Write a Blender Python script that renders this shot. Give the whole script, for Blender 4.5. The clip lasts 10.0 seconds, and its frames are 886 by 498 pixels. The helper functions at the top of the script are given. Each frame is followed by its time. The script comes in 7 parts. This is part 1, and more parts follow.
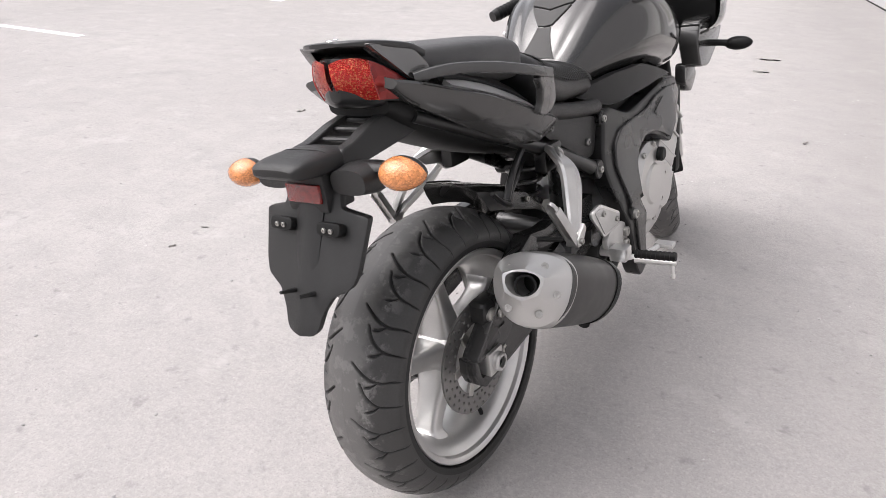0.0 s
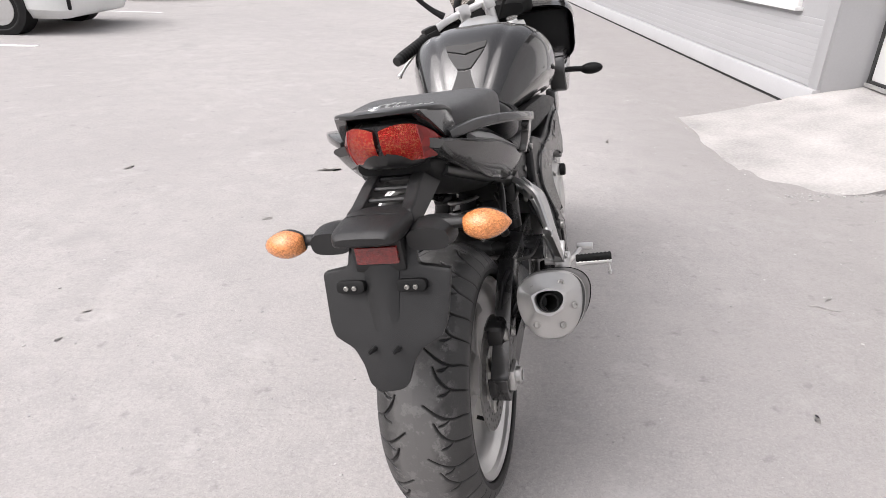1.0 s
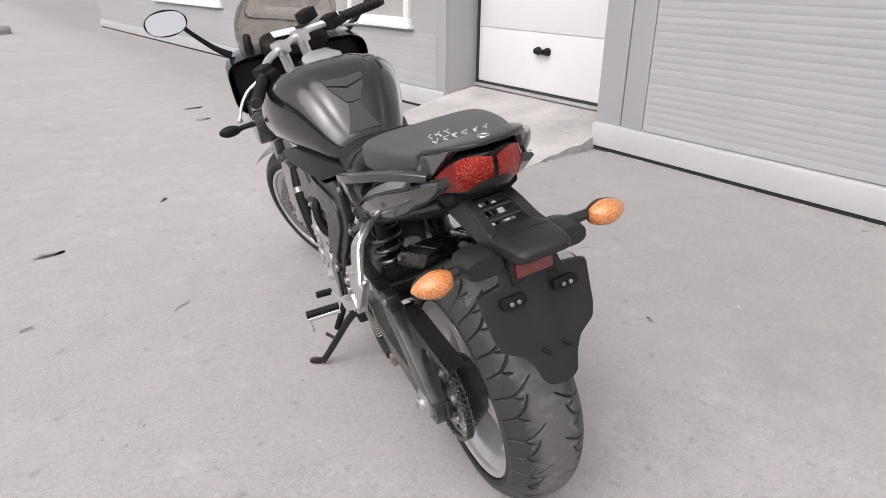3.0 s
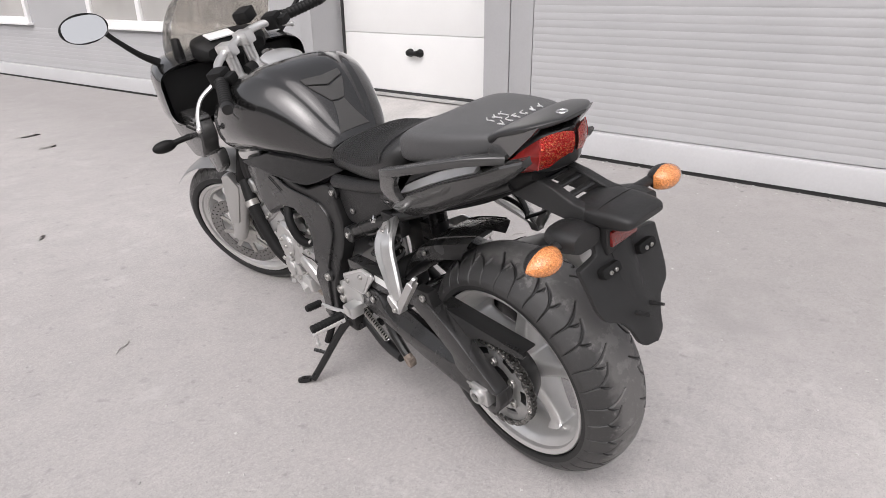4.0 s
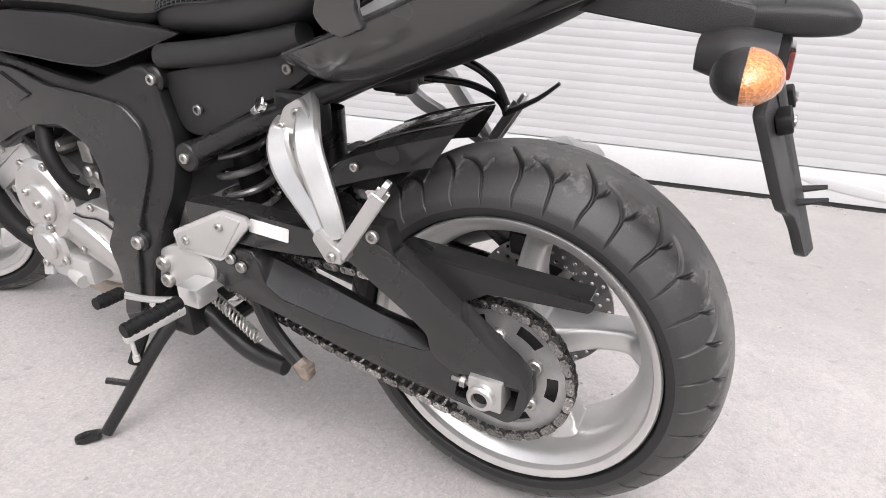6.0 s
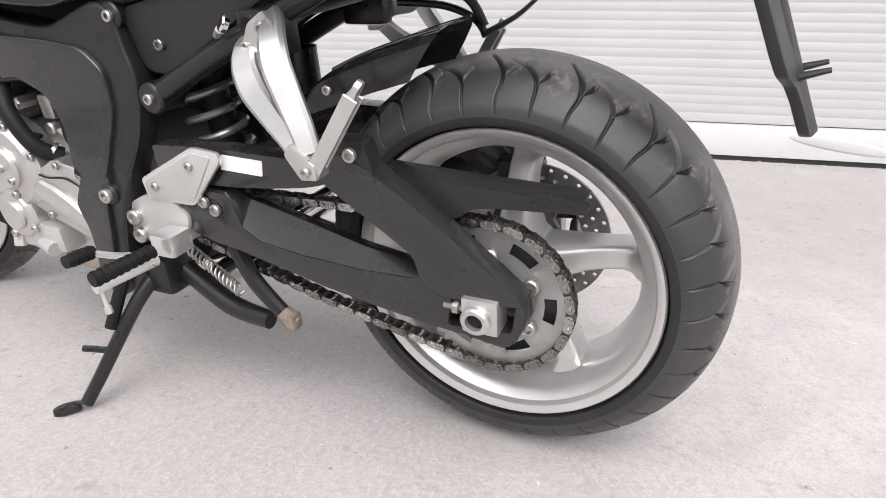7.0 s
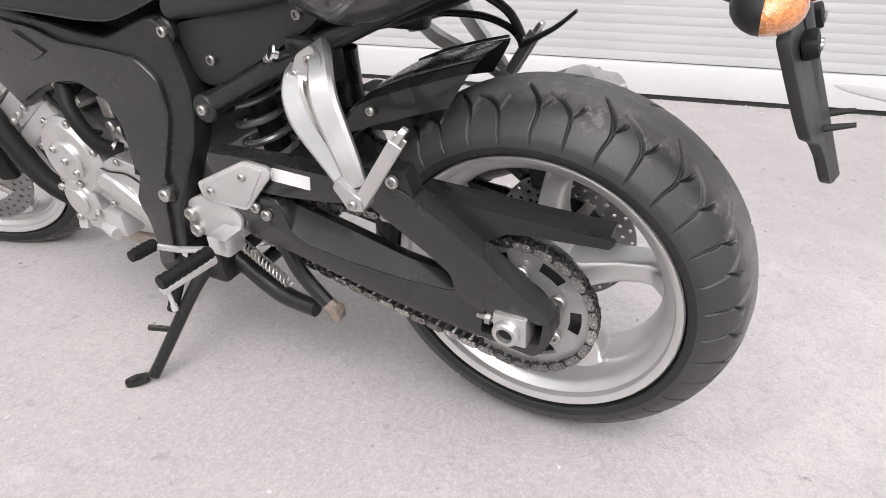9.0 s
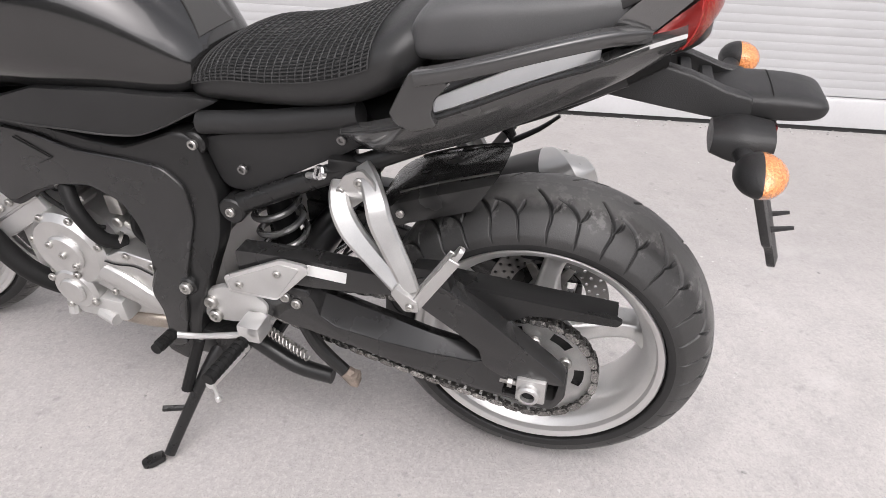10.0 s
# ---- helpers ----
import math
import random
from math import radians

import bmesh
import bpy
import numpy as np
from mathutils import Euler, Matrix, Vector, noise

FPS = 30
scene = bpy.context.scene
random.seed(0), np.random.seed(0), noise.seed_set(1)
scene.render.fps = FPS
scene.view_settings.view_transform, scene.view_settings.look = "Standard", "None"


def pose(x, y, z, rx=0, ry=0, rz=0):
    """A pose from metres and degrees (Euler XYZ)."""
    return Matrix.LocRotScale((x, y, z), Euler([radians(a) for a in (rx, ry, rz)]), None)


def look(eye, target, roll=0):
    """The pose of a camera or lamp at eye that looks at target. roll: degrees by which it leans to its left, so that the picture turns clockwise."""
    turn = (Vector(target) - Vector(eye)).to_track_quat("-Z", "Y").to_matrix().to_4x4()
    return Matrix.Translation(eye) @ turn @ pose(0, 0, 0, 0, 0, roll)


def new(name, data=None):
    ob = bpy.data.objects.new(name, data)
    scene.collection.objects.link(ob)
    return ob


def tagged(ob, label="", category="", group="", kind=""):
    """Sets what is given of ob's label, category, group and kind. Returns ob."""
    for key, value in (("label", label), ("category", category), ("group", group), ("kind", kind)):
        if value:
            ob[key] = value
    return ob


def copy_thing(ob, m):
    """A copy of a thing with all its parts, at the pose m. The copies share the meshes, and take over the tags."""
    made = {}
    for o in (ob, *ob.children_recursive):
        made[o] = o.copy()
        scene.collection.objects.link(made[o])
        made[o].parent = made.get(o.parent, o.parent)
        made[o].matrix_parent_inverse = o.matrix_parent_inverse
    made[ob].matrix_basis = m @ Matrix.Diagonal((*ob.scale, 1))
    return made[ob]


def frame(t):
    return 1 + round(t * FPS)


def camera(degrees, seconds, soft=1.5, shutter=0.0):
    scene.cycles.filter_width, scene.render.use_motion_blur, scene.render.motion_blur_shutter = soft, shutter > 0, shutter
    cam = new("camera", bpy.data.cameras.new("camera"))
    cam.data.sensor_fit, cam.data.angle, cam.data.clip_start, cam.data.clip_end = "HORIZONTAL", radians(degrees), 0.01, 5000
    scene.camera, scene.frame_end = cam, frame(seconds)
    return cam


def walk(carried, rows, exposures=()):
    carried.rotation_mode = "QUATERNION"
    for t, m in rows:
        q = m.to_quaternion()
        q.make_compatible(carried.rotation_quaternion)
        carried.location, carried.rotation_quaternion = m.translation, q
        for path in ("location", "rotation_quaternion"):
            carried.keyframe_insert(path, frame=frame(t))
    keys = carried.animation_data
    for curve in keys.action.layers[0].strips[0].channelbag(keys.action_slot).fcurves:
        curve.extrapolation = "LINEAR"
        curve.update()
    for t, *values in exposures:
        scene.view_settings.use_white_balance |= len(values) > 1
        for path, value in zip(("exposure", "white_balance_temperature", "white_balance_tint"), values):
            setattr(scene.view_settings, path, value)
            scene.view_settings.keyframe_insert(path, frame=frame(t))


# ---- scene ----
cam = camera(69.9, 10.0, soft=0.6)
PATH = [
    (0, (0.43, -1.03, 1.153), (-0.244, 0.594, 0.2), 1.7),
    (0.5, (0.233, -1.085, 1.159), (-0.218, 0.631, 0.237), 2.2),
    (1, (0.004, -1.198, 1.221), (-0.045, 0.596, 0.34), 1.3),
    (1.4, (-0.196, -1.194, 1.22), (-0.063, 0.614, 0.376), 0.5),
    (1.5, (-0.245, -1.201, 1.221), (-0.055, 0.622, 0.421), 0.2),
    (2, (-0.484, -1.18, 1.213), (0.054, 0.55, 0.366), 1.0),
    (2.5, (-0.729, -1.138, 1.23), (0.107, 0.474, 0.391), 1.2),
    (2.8, (-0.822, -1.064, 1.214), (0.157, 0.485, 0.414), 2.6),
    (3, (-0.878, -1.0, 1.22), (0.211, 0.48, 0.429), 0.6),
    (3.2, (-0.964, -0.956, 1.203), (0.19, 0.469, 0.404), 1.9),
    (4.3, (-1.221, -0.556, 1.162), (0.294, 0.473, 0.36), -2.5),
    (4.5, (-1.208, -0.471, 1.151), (0.337, 0.478, 0.307), -2.6),
    (5, (-1.123, -0.252, 1.12), (0.564, 0.434, 0.294), 0.5),
    (5.5, (-1.022, -0.1, 1.009), (0.738, 0.401, 0.202), 5.1),
    (6, (-0.935, -0.075, 0.734), (0.916, 0.359, 0.114), 4.7),
    (6.2, (-0.91, -0.079, 0.646), (0.956, 0.355, 0.074), 3.4),
    (7.3, (-0.919, -0.09, 0.61), (0.929, 0.349, -0.016), 0.4),
    (7.5, (-0.92, -0.09, 0.614), (0.918, 0.373, -0.025), 0.3),
    (8, (-0.926, -0.091, 0.611), (0.915, 0.378, -0.014), 0.6),
    (8.5, (-0.92, -0.086, 0.623), (0.938, 0.365, 0.034), -0.2),
    (8.8, (-0.932, -0.07, 0.699), (0.93, 0.359, 0.108), 1.4),
    (9, (-0.934, -0.081, 0.758), (0.815, 0.4, -0.083), 1.3),
    (9.5, (-0.993, -0.01, 0.899), (0.782, 0.304, 0.032), 3.0),
    (10, (-1.042, 0.15, 0.958), (0.756, 0.229, 0.085), 3.0),
]
walk(cam, [(t, look(eye, target, roll)) for t, eye, target, roll in PATH], exposures=[(t, e, 6500, 14) for t, e in ((0.0, 0.64), (0.5, 0.60), (1.0, 0.56), (1.5, 0.42), (2.0, 0.25), (2.5, 0.23), (3.2, 0.23), (4.3, 0.30), (5.0, 0.48), (5.5, 0.66), (6.0, 0.73), (7.5, 0.74), (8.5, 0.72), (8.8, 0.68), (10.0, 0.56))])

# ---- sky and sun: bright, overcast ----
world = bpy.data.worlds.new("overcast_sky")
scene.world = world
world.use_nodes = True
wn, wl = world.node_tree.nodes, world.node_tree.links
sky = wn.new("ShaderNodeTexSky")
sky.sky_type, sky.sun_disc = "NISHITA", False
sky.sun_elevation, sky.sun_rotation = radians(52), radians(252)
sky.air_density, sky.dust_density, sky.ozone_density = 1.0, 4.0, 0.6
grey = wn.new("ShaderNodeHueSaturation")
grey.inputs["Saturation"].default_value = 0.14
wl.new(sky.outputs[0], grey.inputs["Color"])
wl.new(grey.outputs[0], wn["Background"].inputs["Color"])
wn["Background"].inputs["Strength"].default_value = 0.15
sun = new("sun", bpy.data.lights.new("sun", "SUN"))
sun.data.energy, sun.data.angle, sun.data.color = 1.28, radians(72), (1.0, 0.965, 0.94)
sun.matrix_world = look((0, 0, 20), (6.0, 2.2, 11.6))


# ---- materials ----
def material(name, base, rough=0.5, metal=0.0, var=0.12, scale=18.0, fine=220.0, bump=0.0, bump_scale=None, coat=0.0,
             rough_var=0.12, island=0.0, per_object=0.0, spec=0.5):
    """Principled surface with colour and gloss variation at two scales, and fine relief."""
    m = bpy.data.materials.new(name)
    m.use_nodes = True
    n, l = m.node_tree.nodes, m.node_tree.links
    p = n["Principled BSDF"]
    tc = n.new("ShaderNodeTexCoord")
    big, small = n.new("ShaderNodeTexNoise"), n.new("ShaderNodeTexNoise")
    big.inputs["Scale"].default_value, big.inputs["Detail"].default_value = scale, 5
    small.inputs["Scale"].default_value, small.inputs["Detail"].default_value = fine, 3
    l.new(tc.outputs["Object"], big.inputs["Vector"])
    l.new(tc.outputs["Object"], small.inputs["Vector"])
    add = n.new("ShaderNodeMath")
    add.operation = "MULTIPLY_ADD"
    l.new(small.outputs["Fac"], add.inputs[0])
    add.inputs[1].default_value = 0.5
    l.new(big.outputs["Fac"], add.inputs[2])
    lo, hi = [c * (1 - var) for c in base], [min(1, c * (1 + var)) for c in base]
    ramp = n.new("ShaderNodeMapRange")
    ramp.inputs["From Min"].default_value, ramp.inputs["From Max"].default_value = 0.45, 1.05
    l.new(add.outputs[0], ramp.inputs["Value"])
    mix = n.new("ShaderNodeMix")
    mix.data_type = "RGBA"
    mix.inputs["A"].default_value, mix.inputs["B"].default_value = (*lo, 1), (*hi, 1)
    l.new(ramp.outputs[0], mix.inputs["Factor"])
    colour = mix.outputs["Result"]
    if island or per_object:
        src = n.new("ShaderNodeObjectInfo" if per_object else "ShaderNodeNewGeometry")
        rng = n.new("ShaderNodeMapRange")
        k = per_object or island
        rng.inputs["To Min"].default_value, rng.inputs["To Max"].default_value = 1 - k, 1 + k
        l.new(src.outputs["Random" if per_object else "Random Per Island"], rng.inputs["Value"])
        hsv = n.new("ShaderNodeHueSaturation")
        l.new(rng.outputs[0], hsv.inputs["Value"])
        l.new(colour, hsv.inputs["Color"])
        colour = hsv.outputs[0]
    l.new(colour, p.inputs["Base Color"])
    rr = n.new("ShaderNodeMapRange")
    rr.inputs["To Min"].default_value, rr.inputs["To Max"].default_value = max(0.02, rough - rough_var), min(1, rough + rough_var)
    l.new(big.outputs["Fac"], rr.inputs["Value"])
    l.new(rr.outputs[0], p.inputs["Roughness"])
    p.inputs["Metallic"].default_value = metal
    p.inputs["Specular IOR Level"].default_value = spec
    p.inputs["Coat Weight"].default_value = coat
    p.inputs["Coat Roughness"].default_value = 0.06
    if bump:
        b = n.new("ShaderNodeBump")
        b.inputs["Strength"].default_value, b.inputs["Distance"].default_value = bump, 0.002
        t = small
        if bump_scale:
            t = n.new("ShaderNodeTexNoise")
            t.inputs["Scale"].default_value, t.inputs["Detail"].default_value = bump_scale, 4
            l.new(tc.outputs["Object"], t.inputs["Vector"])
        l.new(t.outputs["Fac"], b.inputs["Height"])
        l.new(b.outputs[0], p.inputs["Normal"])
    return m


def lens_material(name, colour, rough=0.12, cells=170.0, metal=0.0, facet=0.6, glint=None):
    """A coloured lens: a smooth clear skin over a body cut into small bright facets."""
    m = bpy.data.materials.new(name)
    m.use_nodes = True
    n, l = m.node_tree.nodes, m.node_tree.links
    p = n["Principled BSDF"]
    tc, v = n.new("ShaderNodeTexCoord"), n.new("ShaderNodeTexVoronoi")
    v.inputs["Scale"].default_value = cells
    l.new(tc.outputs["Object"], v.inputs["Vector"])
    rng = n.new("ShaderNodeMapRange")
    sep = n.new("ShaderNodeSeparateColor")
    l.new(v.outputs["Color"], sep.inputs[0])
    l.new(sep.outputs[0], rng.inputs["Value"])
    rng.inputs["To Min"].default_value, rng.inputs["To Max"].default_value = 0.0, 1.0
    mix = n.new("ShaderNodeMix")
    mix.data_type = "RGBA"
    mix.inputs["A"].default_value = (*[min(1, c * 1.25) for c in colour], 1)
    mix.inputs["B"].default_value = (*[c * 0.70 for c in colour], 1)
    if glint:
        # glints of the sky in the reflector, painted orange on random facets
        mix.inputs["B"].default_value = (*glint, 1)
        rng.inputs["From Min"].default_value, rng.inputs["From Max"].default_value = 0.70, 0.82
    l.new(rng.outputs[0], mix.inputs["Factor"])
    l.new(mix.outputs["Result"], p.inputs["Base Color"])
    b = n.new("ShaderNodeBump")
    b.inputs["Strength"].default_value, b.inputs["Distance"].default_value = facet, 0.004
    l.new(v.outputs["Distance"], b.inputs["Height"])
    l.new(b.outputs[0], p.inputs["Normal"])
    p.inputs["Roughness"].default_value = rough
    p.inputs["Metallic"].default_value = metal
    p.inputs["Coat Weight"].default_value = 1.0
    p.inputs["Coat Roughness"].default_value = 0.03
    return m


def glass_material(name, colour, rough=0.03):
    m = bpy.data.materials.new(name)
    m.use_nodes = True
    p = m.node_tree.nodes["Principled BSDF"]
    p.inputs["Base Color"].default_value = (*colour, 1)
    p.inputs["Transmission Weight"].default_value = 1.0
    p.inputs["Roughness"].default_value = rough
    p.inputs["IOR"].default_value = 1.1
    return m


def ground_material():
    """Worn pale concrete-like asphalt: fine pale grit, broad pinkish and grey patches, a few oil and water stains."""
    m = bpy.data.materials.new("worn_ground")
    m.use_nodes = True
    n, l = m.node_tree.nodes, m.node_tree.links
    p = n["Principled BSDF"]
    tc = n.new("ShaderNodeTexCoord")

    def tex(scale, detail=6, kind="ShaderNodeTexNoise", rough=0.6):
        t = n.new(kind)
        t.inputs["Scale"].default_value = scale
        if kind == "ShaderNodeTexNoise":
            t.inputs["Detail"].default_value, t.inputs["Roughness"].default_value = detail, rough
        l.new(tc.outputs["Object"], t.inputs["Vector"])
        return t

    def blend(fac, a, b, mode="MIX"):
        x = n.new("ShaderNodeMix")
        x.data_type, x.blend_type = "RGBA", mode
        for key, value in (("Factor", fac), ("A", a), ("B", b)):
            if isinstance(value, (tuple, float)):
                x.inputs[key].default_value = value
            else:
                l.new(value, x.inputs[key])
        return x.outputs["Result"]

    def remap(sock, a, b, c=0.0, d=1.0):
        r = n.new("ShaderNodeMapRange")
        for key, value in zip(("From Min", "From Max", "To Min", "To Max"), (a, b, c, d)):
            r.inputs[key].default_value = value
        l.new(sock, r.inputs["Value"])
        return r.outputs[0]

    broad, mid, grit, speck = tex(0.55, 5), tex(6.0, 8, rough=0.7), tex(110, 6, rough=0.75), tex(230, 3, rough=0.8)
    c = blend(remap(broad.outputs["Fac"], 0.35, 0.65), (0.400, 0.380, 0.370, 1), (0.470, 0.448, 0.436, 1))
    c = blend(remap(mid.outputs["Fac"], 0.42, 0.60, 0.0, 0.65), c, (0.375, 0.360, 0.352, 1))
    c = blend(remap(grit.outputs["Fac"], 0.48, 0.62, 0.0, 0.50), c, (0.55, 0.53, 0.515, 1))
    c = blend(remap(speck.outputs["Fac"], 0.53, 0.66, 0.0, 0.62), c, (0.24, 0.232, 0.228, 1))
    pebble = tex(52, 4, rough=0.7)
    c = blend(remap(pebble.outputs["Fac"], 0.50, 0.64, 0.0, 0.42), c, (0.315, 0.302, 0.295, 1))
    stain = tex(1.3, 3)
    c = blend(remap(stain.outputs["Fac"], 0.63, 0.72, 0.0, 0.35), c, (0.27, 0.26, 0.255, 1))
    # pale scuffs, small dark smudges and damp-looking streaks
    scuff, smudge, fleck = tex(3.4, 7, rough=0.75), tex(15, 4, rough=0.55), tex(38, 3)
    c = blend(remap(scuff.outputs["Fac"], 0.56, 0.66, 0.0, 0.45), c, (0.53, 0.515, 0.505, 1))
    c = blend(remap(smudge.outputs["Fac"], 0.63, 0.73, 0.0, 0.5), c, (0.23, 0.222, 0.218, 1))
    c = blend(remap(fleck.outputs["Fac"], 0.70, 0.76, 0.0, 0.6), c, (0.20, 0.195, 0.19, 1))
    # patches where the surface is pitted and chipped
    patch, chip, chip2 = tex(1.7, 4), tex(46, 4, rough=0.5), tex(31, 4, rough=0.5)
    def times(a, b):
        x = n.new("ShaderNodeMath")
        x.operation = "MULTIPLY"
        l.new(a, x.inputs[0])
        l.new(b, x.inputs[1])
        return x.outputs[0]
    where = remap(patch.outputs["Fac"], 0.54, 0.68, 0.0, 0.45)
    pits = times(where, remap(chip.outputs["Fac"], 0.55, 0.62))
    c = blend(times(where, remap(chip2.outputs["Fac"], 0.58, 0.66, 0.0, 0.4)), c, (0.56, 0.545, 0.53, 1))
    c = blend(times(where, remap(chip.outputs["Fac"], 0.57, 0.65, 0.0, 0.42)), c, (0.25, 0.24, 0.235, 1))
    # a darker strip along the garage front, with a ragged edge
    sep, edge = n.new("ShaderNodeSeparateXYZ"), n.new("ShaderNodeMath")
    l.new(tc.outputs["Object"], sep.inputs[0])
    edge.operation = "MULTIPLY_ADD"
    l.new(tex(1.1, 7, rough=0.65).outputs["Fac"], edge.inputs[0])
    edge.inputs[1].default_value = 1.9
    l.new(sep.outputs[0], edge.inputs[2])
    c = blend(remap(edge.outputs[0], 1.55, 2.6, 0.0, 0.5), c, (0.255, 0.243, 0.236, 1))
    l.new(c, p.inputs["Base Color"])
    p.inputs["Roughness"].default_value = 0.9
    p.inputs["Specular IOR Level"].default_value = 0.25
    b1, b2 = n.new("ShaderNodeBump"), n.new("ShaderNodeBump")
    b1.inputs["Strength"].default_value, b1.inputs["Distance"].default_value = 0.55, 0.0016
    b2.inputs["Strength"].default_value, b2.inputs["Distance"].default_value = 0.4, 0.006
    l.new(grit.outputs["Fac"], b1.inputs["Height"])
    l.new(mid.outputs["Fac"], b2.inputs["Height"])
    b3 = n.new("ShaderNodeBump")
    b3.invert = True
    b3.inputs["Strength"].default_value, b3.inputs["Distance"].default_value = 0.7, 0.004
    l.new(pits, b3.inputs["Height"])
    l.new(b2.outputs[0], b3.inputs["Normal"])
    l.new(b3.outputs[0], b1.inputs["Normal"])
    l.new(b1.outputs[0], p.inputs["Normal"])
    return m


M_GROUND = ground_material()
M_RAMP = material("pale_concrete", (0.430, 0.414, 0.400), 0.9, var=0.30, scale=2.4, fine=60, bump=0.8, bump_scale=45)
M_RAMPSIDE = material("rough_concrete", (0.38, 0.37, 0.36), 0.95, var=0.3, scale=9, fine=70, bump=1.0, bump_scale=40)
M_WALL = material("grey_painted_steel", (0.385, 0.385, 0.39), 0.5, var=0.05, scale=1.5, fine=60, bump=0.05)
M_SLAT = material("grey_painted_slat", (0.415, 0.415, 0.42), 0.45, var=0.05, scale=2.0, fine=80, per_object=0.03)
M_PLINTH = material("pale_painted_plinth", (0.47, 0.47, 0.475), 0.42, var=0.07, scale=2.5, fine=70)
M_DOOR = material("white_door_paint", (0.74, 0.74, 0.73), 0.4, var=0.04, scale=2, fine=120, bump=0.08)
M_WHITE = material("white_plastic", (0.80, 0.80, 0.79), 0.35, var=0.04)
M_DARKGAP = material("dark_seal_and_gap_shade", (0.03, 0.03, 0.03), 0.8, var=0.3)
M_PANE = material("dark_window_glass", (0.04, 0.045, 0.05), 0.05, var=0.1, rough_var=0.02)
M_PALEPANE = material("pale_window_glass", (0.42, 0.41, 0.39), 0.06, var=0.08, scale=3, coat=1.0, rough_var=0.02)
M_PAINT = material("graphite_metallic_paint", (0.052, 0.0515, 0.051), 0.22, metal=0.80, var=0.10, scale=6, fine=1500, coat=1.0, rough_var=0.04)
M_FLANK = material("grey_gloss_flank_paint", (0.17, 0.169, 0.168), 0.20, metal=0.8, var=0.08, scale=8, fine=900, coat=0.8, rough_var=0.04)
M_PANEL = material("dark_grey_gloss_panel", (0.060, 0.0595, 0.059), 0.26, metal=0.3, var=0.10, scale=8, fine=900, coat=0.75, rough_var=0.05)
M_COWL = material("graphite_satin_cowl_paint", (0.034, 0.0337, 0.0335), 0.30, metal=0.3, var=0.08, scale=6, fine=1500, coat=0.25, rough_var=0.04)
M_BLACK = material("satin_black_coating", (0.014, 0.014, 0.014), 0.30, var=0.2, scale=14, fine=400, bump=0.05, spec=0.45)
M_PLASTIC = material("textured_black_plastic", (0.018, 0.018, 0.0182), 0.42, var=0.2, scale=20, fine=600, bump=0.35, bump_scale=900, spec=0.45)
M_DARK = material("matt_black_plastic", (0.009, 0.009, 0.009), 0.55, var=0.3, scale=20, fine=300, spec=0.25)
M_VINYL = material("black_grained_vinyl", (0.084, 0.084, 0.085), 0.44, var=0.12, scale=10, fine=500, bump=0.4, bump_scale=1100)
M_SEAT = material("glossy_black_seat_vinyl", (0.022, 0.022, 0.022), 0.36, var=0.2, scale=12, fine=500, bump=0.25, bump_scale=1100)
M_MESH = material("black_woven_mesh", (0.030, 0.030, 0.030), 0.62, var=0.3, scale=40, fine=800)
M_PAD = material("ribbed_black_rubber_pad", (0.045, 0.044, 0.043), 0.6, var=0.12, scale=30, fine=500)
